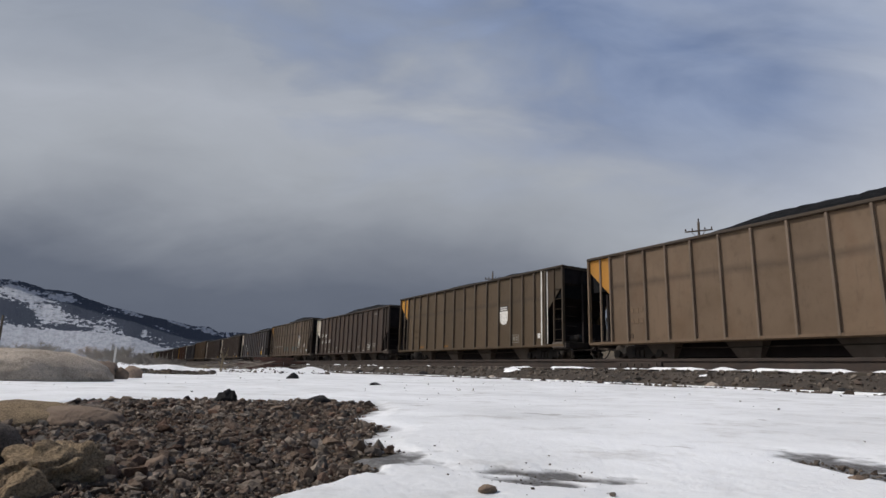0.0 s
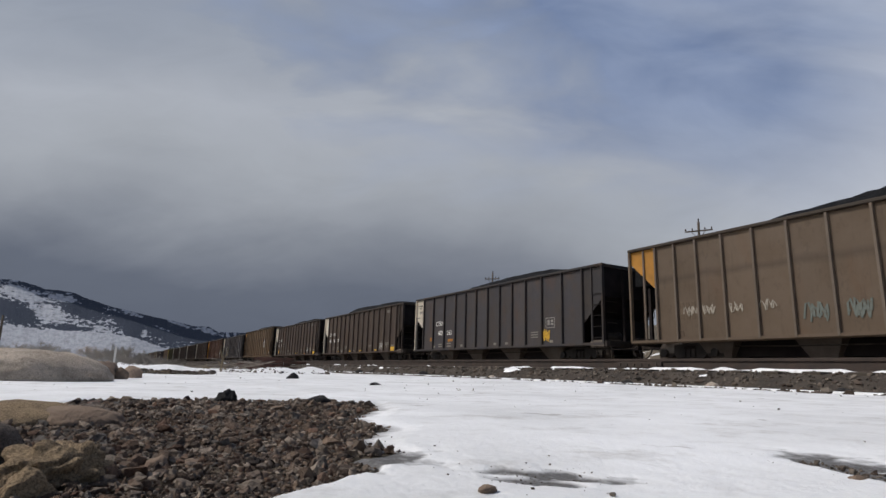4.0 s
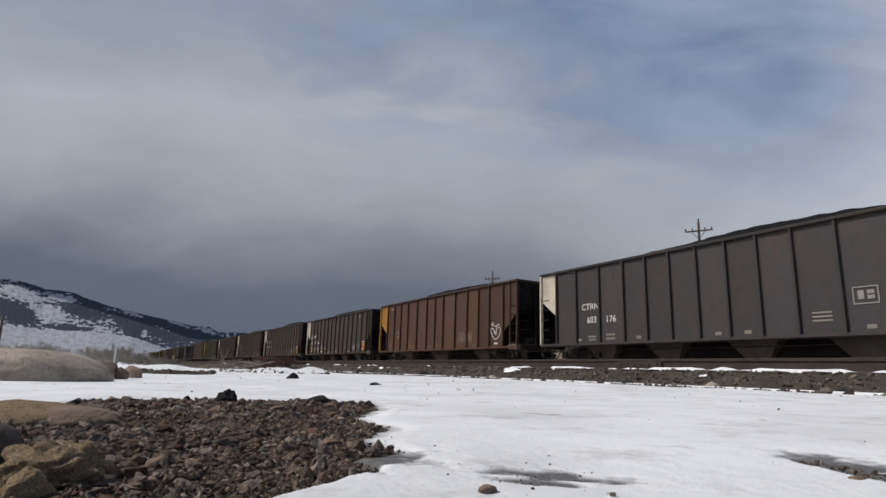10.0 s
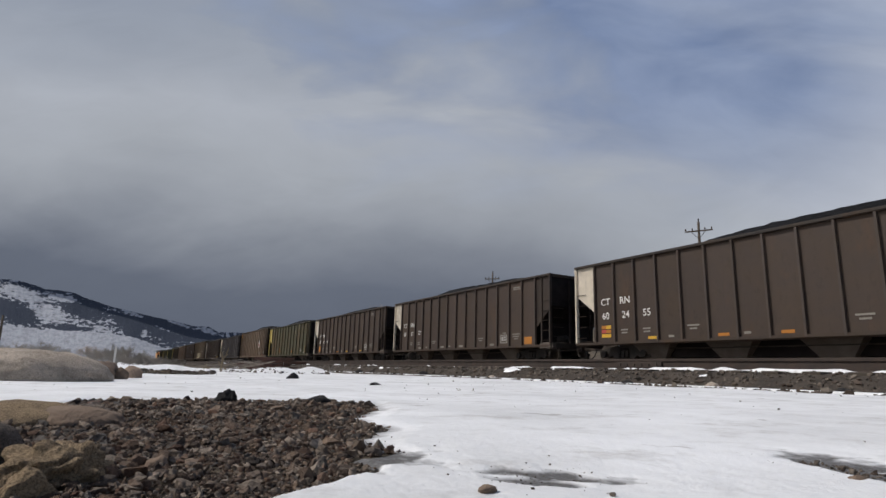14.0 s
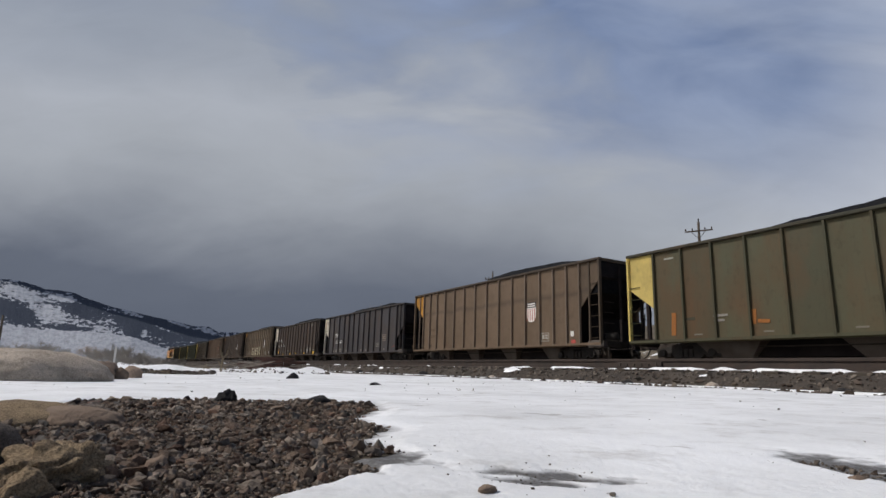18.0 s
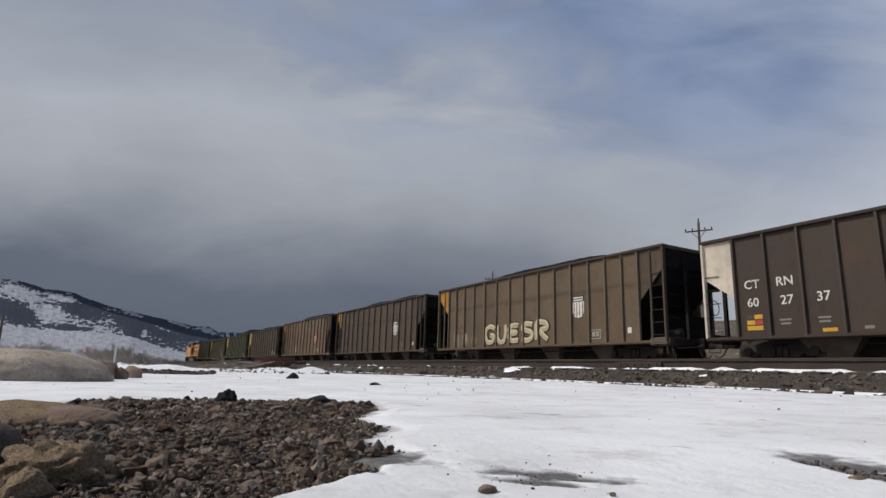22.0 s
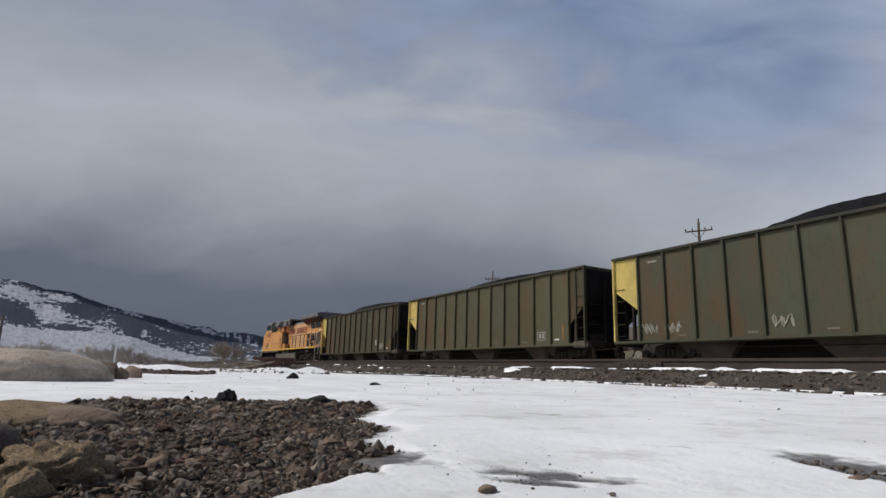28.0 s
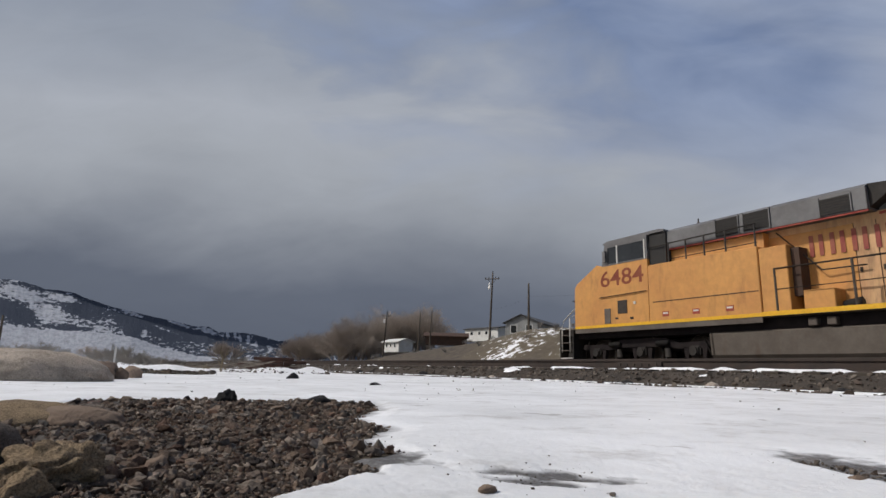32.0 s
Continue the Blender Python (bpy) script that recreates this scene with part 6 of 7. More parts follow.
# ---- stones ----
def stone_shape(seed, detail=2, rough=0.22, flat=1.0, knob=0.0):
    bm = bmesh.new()
    bmesh.ops.create_icosphere(bm, subdivisions=detail, radius=1)
    off = Vector((seed * 3.1, seed * 1.7, seed * 0.9))
    for v in bm.verts:
        n = noise.noise(v.co * 1.1 + off) * 1.4 + noise.noise(v.co * 2.7 + off) * 0.6 + (noise.noise(v.co * 7 + off) * 0.22 if detail > 3 else 0) + (noise.noise(v.co * 17 + off) * 0.10 if detail > 4 else 0)
        n += knob * (2.2 * abs(noise.noise(v.co * 2.6 + off)) + 1.0 * abs(noise.noise(v.co * 6.5 + off)) - 0.7) if knob else 0
        v.co *= 1 + rough * n
        v.co.z *= flat
    if detail == 1:
        bm.clear()
        rnd = random.Random(seed)
        for _ in range(14):
            p = Vector((rnd.gauss(0, 1), rnd.gauss(0, 1), rnd.gauss(0, 1))).normalized() * rnd.uniform(0.7, 1.2)
            bm.verts.new(p)
        bmesh.ops.convex_hull(bm, input=bm.verts[:])
        bmesh.ops.triangulate(bm, faces=bm.faces[:])
    me = bpy.data.meshes.new("stone")
    bm.to_mesh(me)
    bm.free()
    return me


def rock(x, y, size, material, label, seed, sink=0.25, turn=0.0, detail=4, name="rock", rough=0.24, base=None, knob=0.0):
    me = stone_shape(seed, detail, rough, 1.0, knob)
    me.transform(Matrix.Diagonal((size[0] / 2, size[1] / 2, size[2] / 2 * 1.3, 1)))
    me.polygons.foreach_set("use_smooth", [detail > 3] * len(me.polygons))
    ob = tagged(part(name, me, material), label, "rock")
    z = float(ground_z(np.array(x), np.array(y))) if base is None else base
    ob.location = (x, y, z + size[2] / 2 * 1.3 * (1 - 2 * sink))
    ob.rotation_euler = (0, 0, radians(turn))
    return ob


rock(-5.13, -0.52, (0.84, 1.12, 0.345), GREYROCK, "large rounded weathered grey-tan boulder on snow", 3, 0.46, 8, 6, "boulder", 0.065, None, 0.30)
rock(-4.78, -0.58, (0.10, 0.20, 0.085), GREYROCK, "small crumbly grey rock against the boulder", 9, 0.22, 20, 5, "rock", 0.25, None, 0.8)
rock(-5.78, -0.045, (0.22, 0.28, 0.16), PINKROCK, "tan rough rock behind the boulder", 12, 0.2, 40, 5, "rock", 0.2, None, 0.6)
rock(-6.30, 0.215, (0.14, 0.16, 0.125), PINKROCK, "pale reddish rounded rock on snow", 5, 0.22, 0, 5, "rock", 0.12)
rock(-5.78, 0.10, (0.11, 0.13, 0.11), REDROCK, "dark reddish rock beside the boulder", 6, 0.2, 30, 4)
rock(-2.42, 0.42, (0.070, 0.078, 0.064), BLACKROCK, "black lump of coal on the gravel edge", 7, 0.26, 10, 5, "coal_lump", 0.20, None, 0.5)
rock(-2.35, 0.78, (0.10, 0.10, 0.045), BLACKROCK, "flat black lump of coal in gravel", 21, 0.2, 50, 4, "coal_lump", 0.3)
rock(-7.6, 2.12, (0.10, 0.19, 0.085), BLACKROCK, "dark wedge-shaped stone on the snow", 8, 0.3, 30, 4)
rock(-5.3, 2.30, (0.10, 0.24, 0.045), BLACKROCK, "dark flat stone on the snow", 10, 0.3, 50, 4)
rock(-0.625, 0.43, (0.020, 0.030, 0.009), REDROCK, "small brown pebble on the snow", 11, 0.15, 30, 4, "pebble", base=-0.006)
rock(-0.50, 1.06, (0.028, 0.036, 0.018), REDROCK, "small tan pebble on bare ice", 13, 0.2, 0, 4, "pebble", base=-0.02)
rock(-1.66, -0.165, (0.30, 0.30, 0.085), SAND, "low smooth tan rock half sunk in gravel", 14, 0.42, 10, 5, "rock", 0.10)
rock(-1.60, -0.050, (0.24, 0.20, 0.070), REDROCK, "low grey-brown rock half sunk in gravel", 15, 0.40, 60, 5, "rock", 0.10)
rock(-0.835, -0.040, (0.10, 0.115, 0.056), SAND, "crumbly tan sandstone rock in gravel", 16, 0.22, 15, 5, "rock", 0.18, None, 0.9)
rock(-0.76, -0.058, (0.050, 0.055, 0.040), SAND, "small round tan stone in gravel", 17, 0.2, 60, 5, "rock", 0.18, None, 0.3)
rock(-0.88, -0.122, (0.11, 0.11, 0.075), DARKROCK, "dark rounded stone in gravel", 18, 0.2, 0, 5, "rock", 0.14)
rock(-0.93, 0.125, (0.04, 0.08, 0.018), REDROCK, "flat grey stone chip in gravel", 19, 0.1, 80, 4, "rock", 0.2)
rock(-2.30, -0.02, (0.05, 0.14, 0.022), RUSTCHIP, "flat rust-red chip at the gravel edge", 22, 0.1, 85, 4, "rock", 0.15)
rock(-0.92, 0.075, (0.03, 0.03, 0.024), REDROCK, "small orange-brown stone in gravel", 20, 0.1, 0, 4, "rock", 0.25)
for i, (x, y, w) in enumerate(((-13.2, 7.05, 0.5), (-10.1, 7.05, 0.28), (-6.3, 6.9, 0.30), (-4.9, 6.95, 0.34), (-17, 6.8, 0.4), (-8.0, 7.0, 0.22), (-3.3, 6.9, 0.28))):
    rock(x, y, (w * 0.6, w * 0.45, w * 0.26), GREYROCK if i % 2 else BLACKROCK, "grey-brown stone at the foot of the ballast", 30 + i, 0.25, 30 * i, 3, base=0.03)


def scatter(name, label, places, sizes, material, seed, detail=1, category="gravel"):
    """Countless loose stones as one mesh."""
    rng = np.random.default_rng(seed)
    kinds = [stone_shape(200 + i + 17 * seed, detail, 0.42 if detail == 1 else 0.40, 1.0, 0.0 if detail == 1 else 0.9) for i in range(8)]
    shapes = []
    for me in kinds:
        v = np.array([c.co for c in me.vertices])
        f = np.array([list(p.vertices) for p in me.polygons])
        shapes.append((v, f))
        bpy.data.meshes.remove(me)
    verts, faces, at = [], [], 0
    for (x, y, z), s in zip(places, sizes):
        v, f = shapes[rng.integers(8)]
        q = rng.normal(size=4)
        w, a, b, c = q / np.linalg.norm(q)
        rot = np.array([[1 - 2 * (b * b + c * c), 2 * (a * b - c * w), 2 * (a * c + b * w)], [2 * (a * b + c * w), 1 - 2 * (a * a + c * c), 2 * (b * c - a * w)], [2 * (a * c - b * w), 2 * (b * c + a * w), 1 - 2 * (a * a + b * b)]])
        p = (v * rng.uniform(0.55, 1.2, 3)) @ rot.T * (s / 2)
        p[:, 2] *= 0.8
        verts.append(p + (x, y, z + s * 0.16))
        faces.append(f + at)
        at += len(v)
    co, tri = np.concatenate(verts), np.concatenate(faces)
    me = bpy.data.meshes.new(name)
    me.vertices.add(len(co))
    me.vertices.foreach_set("co", co.ravel())
    me.loops.add(tri.size)
    me.loops.foreach_set("vertex_index", tri.ravel())
    me.polygons.add(len(tri))
    me.polygons.foreach_set("loop_start", np.arange(len(tri)) * 3)
    me.polygons.foreach_set("use_smooth", np.zeros(len(tri), bool))
    me.update(calc_edges=True)
    return tagged(part(name, me, material), label, category, kind="stuff")


rng = np.random.default_rng(4)
r = np.sqrt(rng.uniform(0.42 ** 2, 2.80 ** 2, 84000))
r[:30000] = rng.uniform(0.5, 1.4, 30000)
a = np.radians(rng.uniform(-16, 28, 84000))
a[:6000] = np.radians(rng.uniform(-90, -16, 6000))
x, y = -r * np.cos(a), r * np.sin(a)
inside = patch_edge(x, y)
keep = inside > rng.uniform(-0.022, 0.03, len(r)) * np.minimum(r, 1.2)
x, y, r, inside = x[keep], y[keep], r[keep], inside[keep]
size = np.exp(rng.normal(0, 0.62, len(r))) * (0.0026 + 0.0017 * r)
size = np.minimum(size, 0.022 + 0.010 * r)
mound = 0.016 * np.clip(inside * 4, 0, 1) * (0.6 + lumps(x, y, 0.3, 3, 77))
lie = np.stack([x, y, ground_z(x, y) + mound + 0.004], -1)
coarse = (size > 0.0085) & (r < 2.0) & (rng.uniform(0, 1, len(r)) < 0.4)
scatter("gravel", "dark brown and grey gravel in a bare patch", lie[~coarse], size[~coarse], GRAVEL, 1)
scatter("gravel", "knobbly dark brown and grey stones in a bare patch", lie[coarse], size[coarse], GRAVEL, 8, 2)

x, y = rng.uniform(-9, 0.5, 260), rng.uniform(-0.5, 6.2, 260)
near, fringe = rng.uniform(0, 1, 260) < 0.2, rng.uniform(0, 1, 260) < 0.5
x[near], y[near] = rng.normal(-0.70, 0.075, near.sum()), rng.normal(0.58, 0.085, near.sum())
x[near & fringe], y[near & fringe] = rng.normal(-1.0, 0.12, (near & fringe).sum()), rng.normal(0.48, 0.08, (near & fringe).sum())
ok = patch_edge(x, y) < 0.02
x, y = x[ok], y[ok]
scatter("grit", "dark specks of grit on the snow", np.stack([x, y, snow_z(x, y)], -1), np.exp(rng.normal(-5.6, 0.5, len(x))) * (0.3 + 0.45 * np.minimum(np.hypot(x, y), 4)), BALLAST, 2)

x, y = -np.concatenate([rng.uniform(-1, 16, 4200), rng.uniform(16, 60, 3800)]), rng.uniform(6.45, 8.0, 8000)
scatter("ballast", "crushed grey-brown ballast stones along the track", np.stack([x, y, bed_z(y, NEAR_Y) + 0.012 * lumps(x, y, 0.3, 3, 41) - 0.004], -1), np.minimum(np.exp(rng.normal(-3.1, 0.42, 8000)), 0.13), BALLAST, 3, 1)
x, y = rng.uniform(-1.0, -0.35, 3000), rng.uniform(0.98, 1.6, 3000)
ok = bare_spot(x, y, -0.52, 1.15, 0.15, 0.045, -0.45) + 0.5 * lumps(x, y, 0.05, 3, 19) > 0.05
scatter("grit", "dark gravel showing through the ice", np.stack([x[ok], y[ok], snow_z(x[ok], y[ok])], -1), np.minimum(np.exp(rng.normal(-5.1, 0.45, ok.sum())), 0.018), BALLAST, 5)
x, y = np.concatenate([rng.normal(-0.69, 0.04, 150), rng.normal(-0.56, 0.09, 250)]), np.concatenate([rng.normal(0.59, 0.05, 150), rng.normal(1.19, 0.05, 250)])
scatter("grit", "fine dark grit on the melting snow", np.stack([x, y, snow_z(x, y)], -1), np.exp(rng.normal(-6.4, 0.5, 400)), BALLAST, 6)


n_rubble = 620
a, r = np.radians(np.concatenate([rng.uniform(1.6, 8.6, 440), rng.uniform(9, 19, 180)])), np.concatenate([rng.uniform(9.6, 14.0, 440), rng.uniform(13.2, 18.5, 180)])
x, y = -r * np.cos(a), r * np.sin(a)
scatter("rubble", "dark rubble and clods lying in the melting snow", np.stack([x, y, np.maximum(snow_z(x, y), ground_z(x, y))], -1), np.minimum(np.exp(rng.normal(-3.2, 0.5, n_rubble)), 0.12), BALLAST, 9, 1)


# ---- poles and wires ----
def foot(x, y):
    return float(ground_z(np.array(float(x)), np.array(float(y))))


def utility_pole(x, y, top, arms=1, lean=0.0, label="dark weathered wooden utility pole with a crossarm", lamp=False):
    z0 = foot(x, y)
    h = top - z0
    p = new("utility_pole")
    part("pole", tube([(0, 0, -0.4), (0, 0, h * 0.5), (0, 0, h)], [0.15, 0.12, 0.085], 10), TIMBER, p)
    for k in range(arms):
        z = h - 0.75 - 0.9 * k
        arm = part("crossarm", soft_box(-1.0, 1.0, -0.15, -0.06, z - 0.05, z + 0.05, 0.012, 1), TIMBER, p)
        for dx in (-0.92, -0.45, 0.45, 0.92):
            part("insulator", tube([(dx, -0.11, z + 0.07), (dx, -0.11, z + 0.13), (dx, -0.11, z + 0.24)], [0.03, 0.06, 0.035], 8), GRIME, arm)
        for s in (-1, 1):
            part("brace", tube([(s * 0.5, -0.12, z - 0.05), (0, -0.14, z - 0.65)], 0.02, 5), GRIME, p)
    if arms:
        part("insulator", tube([(0, 0, h), (0, 0, h + 0.12), (0, 0, h + 0.26)], [0.03, 0.06, 0.035], 8), GRIME, p)
    if lamp:
        part("transformer", tube([(-0.1, -0.42, h - 2.0), (-0.1, -0.42, h - 1.35)], 0.15, 10), WHITEPAINT, p, "pale grey can")
    p.location, p.rotation_euler = (x, y, z0), (0, radians(lean), radians(25))
    return tagged(p, label, "utility pole", "pole line")


POLES = [(-26.9, 37.7, 12.0, 1, 0.6, False), (-55.9, 38.5, 12.0, 1, 2.5, True), (-90.5, 40.3, 10.1, 1, 4.0, True)]
for x, y, top, arms, lean, can in POLES:
    utility_pole(x, y, top, arms, lean, lamp=can)
for x, y, top, lean in ((-47.0, 37.3, 9.6, 0), (-70.3, 38.3, 8.6, 3), (-75.4, 39.2, 8.9, 2), (-59.5, -8.1, 3.7, -2)):
    utility_pole(x, y, top, 0, lean, "bare weathered wooden pole beside the track")


def wire(a, b, sag):
    pts = [tuple(Vector(a).lerp(Vector(b), t) + Vector((0, 0, -4 * sag * t * (1 - t)))) for t in np.linspace(0, 1, 14)]
    return tagged(part("wire", tube(pts, 0.005, 4), DARK), "thin dark overhead wire between poles", "wire", "pole line")


wire((-55.9, 38.5, 7.6), (-47.0, 37.3, 8.2), 0.3)
wire((-47.0, 37.3, 8.2), (-26.9, 37.7, 7.9), 0.5)


# ---- houses on the rise ----
def gabled(name, label, x, y, turn, length, width, eave, rise, wall, roof, base=None, windows=()):
    h = new(name)
    z0 = foot(x, y) if base is None else base
    h.location, h.rotation_euler = (x, y, z0), (0, 0, radians(turn))
    body = slab_x([(-width / 2, -0.6), (width / 2, -0.6), (width / 2, eave), (0, eave + rise), (-width / 2, eave)], -length / 2, length / 2)
    part("wall", body, wall, h)
    for s in (-1, 1):
        k = rise / (width / 2)
        part("roof", slab_x([(s * (width / 2 + 0.35), eave - 0.35 * k + 0.02), (0, eave + rise + 0.02), (0, eave + rise + 0.16), (s * (width / 2 + 0.35), eave - 0.35 * k + 0.16)][::s], -length / 2 - 0.35, length / 2 + 0.35), roof, h)
    for side, c, z, w, t in windows:
        if side == "end":
            win = part("window", boxes((length / 2 - 0.03, length / 2 + 0.02, c - w / 2, c + w / 2, z, z + t)), GLASS, h, "dark window")
            for bx in ((c - w / 2 - 0.08, c - w / 2, z - 0.08, z + t + 0.08), (c + w / 2, c + w / 2 + 0.08, z - 0.08, z + t + 0.08), (c - w / 2, c + w / 2, z + t, z + t + 0.08), (c - w / 2, c + w / 2, z - 0.08, z)):
                part("frame", boxes((length / 2 - 0.02, length / 2 + 0.05, bx[0], bx[1], bx[2], bx[3])), WHITE, win)
        else:
            win = part("window", boxes((c - w / 2, c + w / 2, -width / 2 - 0.02, -width / 2 + 0.03, z, z + t)), GLASS, h, "dark window")
            for bx in ((c - w / 2 - 0.08, c - w / 2, z - 0.08, z + t + 0.08), (c + w / 2, c + w / 2 + 0.08, z - 0.08, z + t + 0.08), (c - w / 2, c + w / 2, z + t, z + t + 0.08), (c - w / 2, c + w / 2, z - 0.08, z)):
                part("frame", boxes((bx[0], bx[1], -width / 2 - 0.05, -width / 2 + 0.02, bx[2], bx[3])), WHITE, win)
    return tagged(h, label, "house")


gabled("house", "grey sided house with a dark gabled roof", -71.0, 58.3, -58, 15.5, 5.0, 2.0, 1.1, SIDING, ROOFING, 5.6, (("end", -1.2, 0.5, 0.9, 1.1), ("end", 1.2, 0.5, 0.9, 1.1), ("side", -3, 0.7, 1.2, 0.9), ("side", 3, 0.7, 1.2, 0.9)))
gabled("mobile_home", "long low white mobile home with dark windows", -91.0, 62.0, 10, 9.0, 3.0, 1.7, 0.3, WHITE, ROOFING, 6.7, (("side", -2.6, 0.6, 0.7, 0.6), ("side", -0.4, 0.6, 0.6, 0.6), ("side", 1.5, 0.6, 0.6, 0.6)))
gabled("house", "small white house behind bare trees", -95.0, 45.2, 8, 5.2, 3.0, 1.2, 0.5, WHITE, WHITE, 4.0, (("side", -1.3, 0.3, 0.4, 0.6), ("side", 0.0, 0.3, 0.4, 0.6), ("side", 1.3, 0.3, 0.4, 0.6)))
gabled("shed", "low rust-brown board shed on the rise", -80.5, 47.0, 58, 6.6, 3.0, 0.75, 0.5, REDROOF, REDROOF, 5.0)
gabled("shed", "pale snow-roofed shed beyond the trees", -150.0, 52.0, 70, 12.0, 5.0, 1.6, 1.2, SIDING, WHITE, 4.2)
car_shape = [(-2.2, 0.35), (2.2, 0.35), (2.2, 0.85), (1.5, 0.95), (0.8, 1.42), (-1.2, 1.42), (-1.9, 0.95), (-2.2, 0.85)]
parked = new("parked_car")
parked.location, parked.rotation_euler = (-86.5, 64.5, foot(-86.5, 64.5) - 0.1), (0, 0, radians(60))
part("body", slab(car_shape, -0.85, 0.85), DARK, parked)
for x in (-1.35, 1.35):
    for y in (-0.8, 0.8):
        part("wheel", disc(x, 0.33, 0.33, y - 0.1, y + 0.1, 14), DARK, parked)
part("window", slab([(0.7, 1.36), (1.35, 0.98), (-1.65, 0.98), (-1.1, 1.36)], -0.86, 0.86), GLASS, parked)
tagged(parked, "dark car parked beside the mobile home", "car")


# ---- bare trees and brush ----
def bare_plant(seed, height, spread, stems, depth, material, thick):
    """Trunks with limbs, and a haze of fine twigs."""
    rnd = random.Random(seed)
    wood, twigs = ([], []), ([], [])

    def prism(store, p, q, r0, r1):
        d = (q - p).normalized()
        a = d.cross(Vector((0.31, 0.87, 0.38))).normalized()
        b = d.cross(a)
        n = len(store[0])
        for c, rr in ((p, r0), (q, r1)):
            store[0].extend(c + rr * (math.cos(k * 2.094) * a + math.sin(k * 2.094) * b) for k in range(3))
        store[1].extend((n + k, n + (k + 1) % 3, n + 3 + (k + 1) % 3, n + 3 + k) for k in range(3))

    def grow(p, d, length, r, level):
        q = p + d * length
        prism(wood if level < 2 else twigs, p, q, r, r * 0.65)
        if level >= depth:
            return
        for _ in range(rnd.choice((3, 4, 4)) if level else 4):
            t = rnd.uniform(0.45, 1.0)
            nd = (d + Vector((rnd.gauss(0, 0.48), rnd.gauss(0, 0.48), rnd.gauss(0.12, 0.30)))).normalized()
            grow(p + d * length * t, nd, length * rnd.uniform(0.52, 0.78), r * 0.55, level + 1)

    for _ in range(stems):
        lean = Vector((rnd.gauss(0, 0.28) * spread, rnd.gauss(0, 0.28) * spread, 1)).normalized()
        grow(Vector((rnd.gauss(0, 0.10) * spread * height * 0.3, rnd.gauss(0, 0.10) * spread * height * 0.3, -0.1)), lean, height * rnd.uniform(0.30, 0.42), thick, 0)
    tree = new("bare_tree")
    part("trunk", as_mesh("trunk", wood[0], wood[1]), material, tree)
    part("crown", as_mesh("crown", twigs[0], twigs[1]), material, tree)
    return tree


def plant(template, az, dist, scale, label, category="tree", group="bare trees", name=None, base=None):
    x, y = -dist * math.cos(radians(az)), dist * math.sin(radians(az))
    rnd = random.Random(int(az * 100 + dist))
    ob = copy_thing(template, pose(x, y, foot(x, y) if base is None else base, 0, 0, rnd.uniform(0, 360)))
    ob.scale = (scale * rnd.uniform(0.9, 1.2), scale * rnd.uniform(0.9, 1.2), scale)
    if name:
        ob.name = name
    return tagged(ob, label, category, group)


tree_a = bare_plant(1, 7.0, 1.0, 6, 6, TWIG, 0.085)
tree_b = bare_plant(2, 6.0, 1.3, 8, 5, TWIG, 0.075)
brush = bare_plant(3, 2.2, 1.8, 9, 4, BRUSH, 0.035)
brush.name = "brush"
for az0, az1, count, dist, s in ((15.8, 17.8, 6, 120, 1.25), (19.6, 23.0, 9, 114, 1.55), (24.4, 28.3, 10, 128, 2.0)):
    for i in range(count):
        az = az0 + (az1 - az0) * i / (count - 1)
        plant(tree_a if i % 2 else tree_b, az, dist + 4 * (i % 3), s * (0.86 + 0.09 * (i % 3)), "bare brown deciduous tree with fine twigs")
plant(tree_b, 9.8, 142, 1.15, "bare tan willow by the track")
plant(tree_a, 9.0, 152, 0.92, "bare tan willow by the track")
plant(tree_b, -1.4, 150, 0.75, "grey bare bush in the snowy field")
for x, y in ((-60.5, 33.0), (-64.0, 36.0)):
    tagged(copy_thing(tree_b, pose(x - 60, y + 22, foot(x - 60, y + 22), 0, 0, 40)), "bare brown deciduous tree with fine twigs", "tree", "bare trees")
for t, x, y in ((tree_a, -127.0, 58.0), (tree_b, -108.0, 47.0)):
    t.location = (x, y, foot(x, y))
    tagged(t, "bare brown deciduous tree with fine twigs", "tree", "bare trees")
brush.location = (-62, -5.5, foot(-62, -5.5))
tagged(brush, "grey leafless brush in the snowy field", "bush", "brush")
rnd = random.Random(12)
for i in range(70):
    az = rnd.uniform(-9, 7.5) if i < 52 else rnd.uniform(7, 15)
    away, tall = rnd.uniform(70, 170), rnd.uniform(0.7, 1.9)
    if 5.5 < away * math.sin(radians(az)) < 20.5:
        continue
    plant(brush, az, away, tall, "grey leafless brush in the snowy field", "bush", "brush", "brush")
low = random.Random(14)
for i in range(16):
    plant(brush, 1.2 + 0.3 * i + low.uniform(-0.15, 0.15), low.uniform(44, 53), low.uniform(0.28, 0.52), "grey leafless brush in the snowy field", "bush", "brush", "brush")
for i in range(26):
    x, y = rnd.uniform(-80, -35), rnd.uniform(27, 40)
    tagged(copy_thing(brush, pose(x, y, foot(x, y), 0, 0, rnd.uniform(0, 360))), "grey-brown brush on the grassy rise", "bush", "brush").scale = (0.35, 0.35, rnd.uniform(0.2, 0.4))


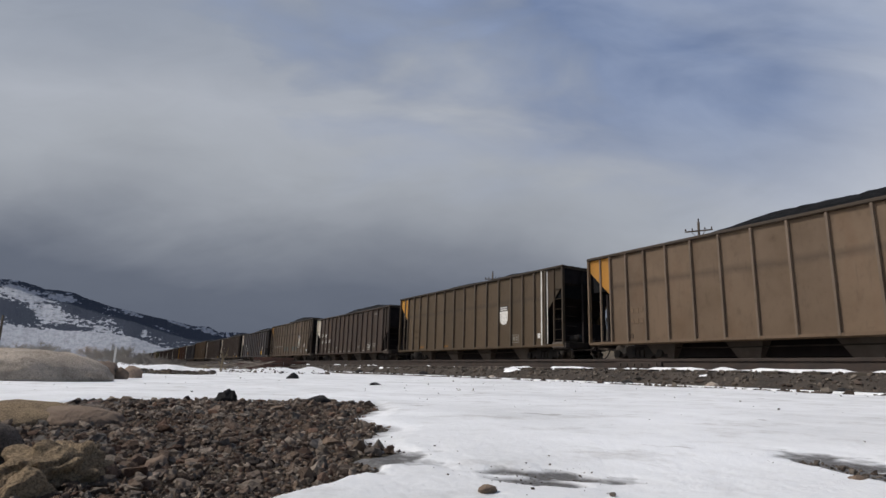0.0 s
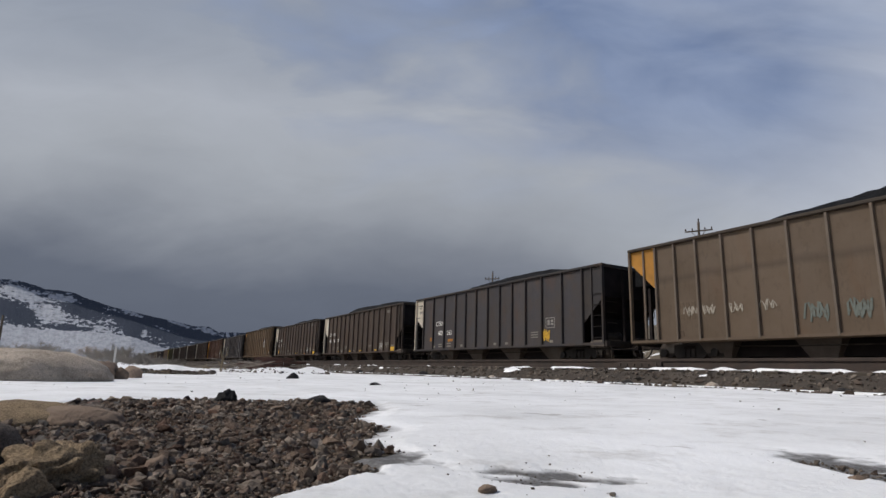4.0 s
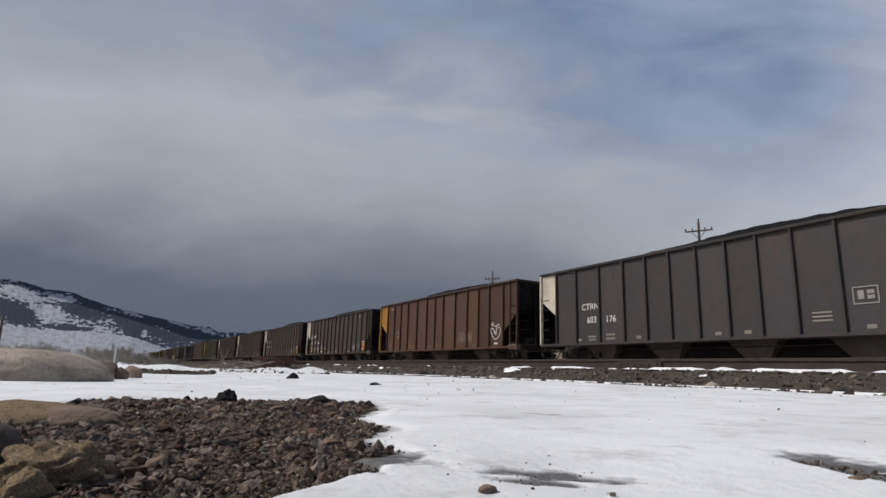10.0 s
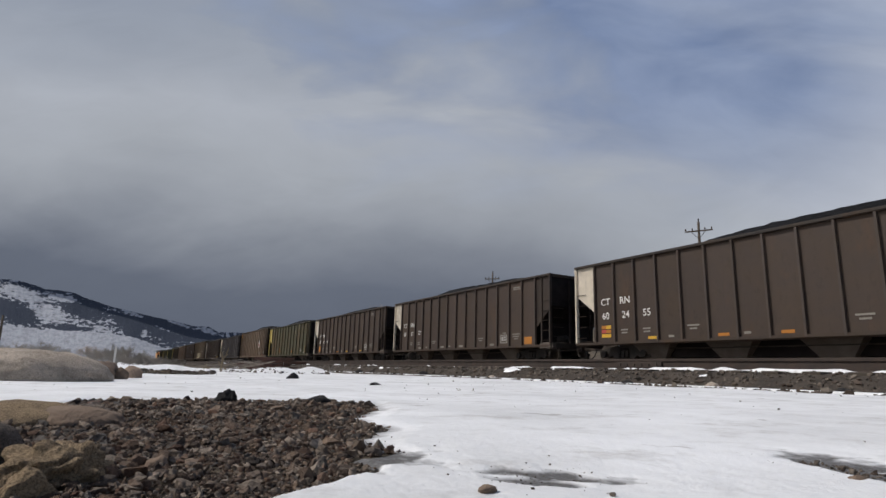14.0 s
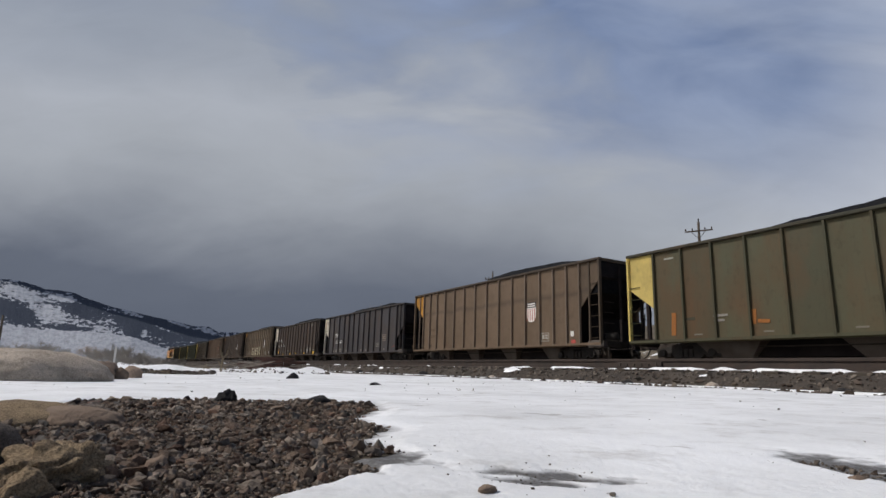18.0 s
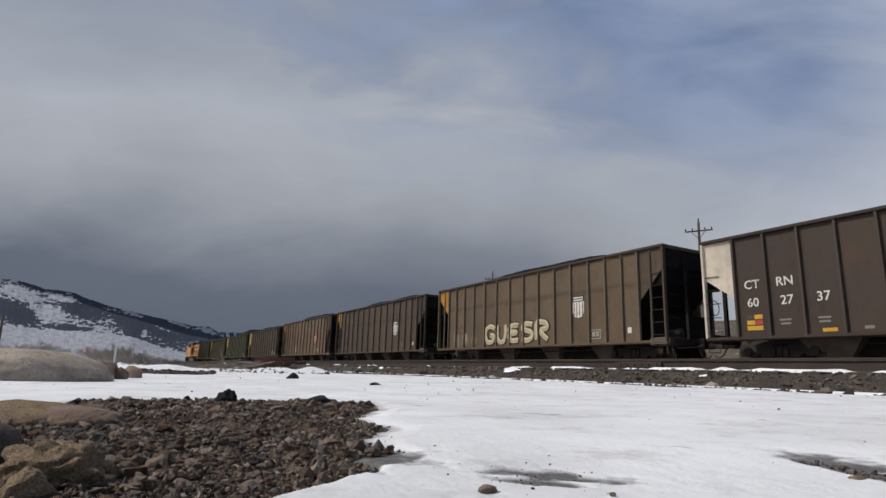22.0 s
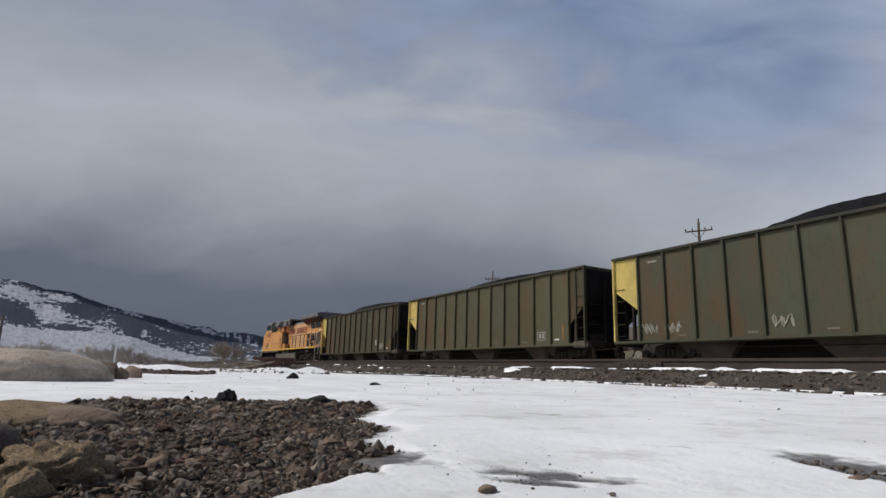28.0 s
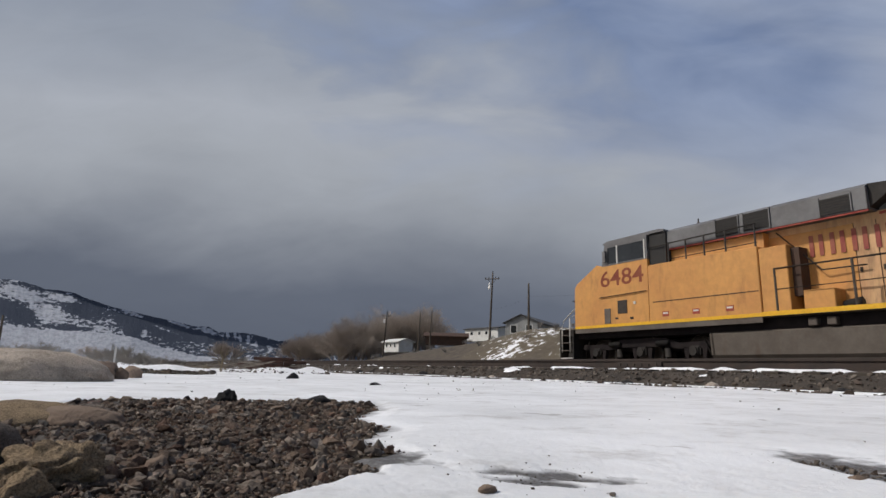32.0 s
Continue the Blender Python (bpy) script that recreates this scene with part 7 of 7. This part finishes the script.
def dry_weed(x, y, h, seed, material=STRAW, label="dry straw-coloured weed beside the track", stems=9):
    rnd = random.Random(seed)
    blades = []
    for _ in range(stems):
        b = Vector((rnd.gauss(0, 0.05), rnd.gauss(0, 0.05), -0.02))
        d = Vector((rnd.gauss(0, 0.35), rnd.gauss(0, 0.35), 1)).normalized() * h * rnd.uniform(0.5, 1)
        m = b + d * 0.6 + Vector((rnd.gauss(0, 0.03), rnd.gauss(0, 0.03), 0))
        blades.append(tube([b, m, b + d], [0.008, 0.006, 0.003], 4))
    w = part("dry_weed", joined(*blades), material)
    w.location = (x, y, foot(x, y))
    return tagged(w, label, "weed", "dry weeds")


for i in range(95):
    az = rnd.uniform(1.8, 8.2) if i < 65 else rnd.uniform(7, 21)
    d = rnd.uniform(9.8, 13.6) if i < 65 else rnd.uniform(17.5, 25)
    dry_weed(-d * math.cos(radians(az)), d * math.sin(radians(az)), rnd.uniform(0.02, 0.075) if i < 65 else rnd.uniform(0.10, 0.30), 300 + i, BRUSH if i % 3 else STRAW)
stalk = part("dry_weed", joined(tube([(0, 0, -0.05), (0.01, 0.02, 0.16), (0.0, 0.0, 0.30)], [0.026, 0.020, 0.012], 6), tube([(0, 0.0, 0.14), (0.02, 0.09, 0.26), (0.02, 0.14, 0.38)], [0.016, 0.012, 0.006], 5), tube([(0.0, 0.01, 0.20), (-0.02, -0.05, 0.31), (-0.02, -0.03, 0.41)], [0.012, 0.009, 0.005], 5),
                              tube([(0, 0.05, 0.23), (0.0, 0.12, 0.27), (0.0, 0.17, 0.26)], [0.008, 0.006, 0.004], 5), tube([(0, 0.0, 0.08), (0.0, -0.09, 0.18)], [0.010, 0.005], 5)), STRAW)
stalk.data.transform(Matrix.Diagonal((0.75, 0.9, 1.5, 1)))
stalk.location = (-13.93, 2.22, foot(-13.93, 2.22))
tagged(stalk, "tall forked dry weed stalk beside the track", "weed", "dry weeds")
dry_weed(-4.05, 2.55, 0.06, 401, STRAW, "small dry sprig in the snow", 3)


def timber(x, y, z, length, thick, turn, tilt, material, label):
    ob = tagged(part("timber", soft_box(-length / 2, length / 2, -thick / 2, thick / 2, -thick / 2, thick / 2, thick * 0.12, 1), material), label, "timber", "scrap timber")
    ob.location, ob.rotation_euler = (x, y, z), (0, radians(tilt), radians(turn))
    return ob


for i in range(14):
    az, d = rnd.uniform(8.8, 12.4), rnd.uniform(16.5, 18.5)
    x, y = -d * math.cos(radians(az)), d * math.sin(radians(az))
    timber(x, y, foot(x, y) + 0.12 + 0.055 * (i % 4), rnd.uniform(0.6, 1.3), rnd.uniform(0.02, 0.04), rnd.uniform(40, 110), rnd.uniform(-12, 12), GREYWOOD, "weathered grey scrap board by the track")
for i in range(8):
    d, layer = 24.0 + 0.18 * (i % 2), i // 2
    az = 13.4 + (0.5, -0.6, 1.2, 0.3)[layer]
    x, y = -d * math.cos(radians(az)), d * math.sin(radians(az))
    timber(x, y, foot(x, y) + 0.07 + 0.12 * layer, 2.3 - 0.25 * layer, 0.115, 90 - az + (1, -1, 0.5, -1.5)[layer], (0.5, -0.5, 0.5, -0.5)[layer], RUSTWOOD, "rusty brown stacked beam by the track")
post = tagged(part("marker_post", joined(boxes((-0.04, 0.04, -0.04, 0.04, -0.2, 0.68)), boxes((-0.035, 0.035, -0.035, 0.035, 0.68, 0.84))), WHITEPAINT), "white wooden marker post in the field", "post")
post.location = (-30.0, 0.2, foot(-30, 0.2))


# ---- movement ----
def gone(t):
    """Car lengths that the train has moved since the start."""
    return 0.779077 * t + 0.00033075 * t * t


def motions():
    times = (0, 4, 8, 12, 16, 20, 24, 28, 32)
    for ob, x in moving:
        walk(ob, [(t, pose(x + gone(t) * L, MAIN_Y, RAIL)) for t in times])
    turn = math.degrees(-TURN) + 90
    walk(CLOUDS, [(t, pose(0, 0, 0, 0, 0, turn + 1.6 - 3.3 * t / 32)) for t in times])


motions()
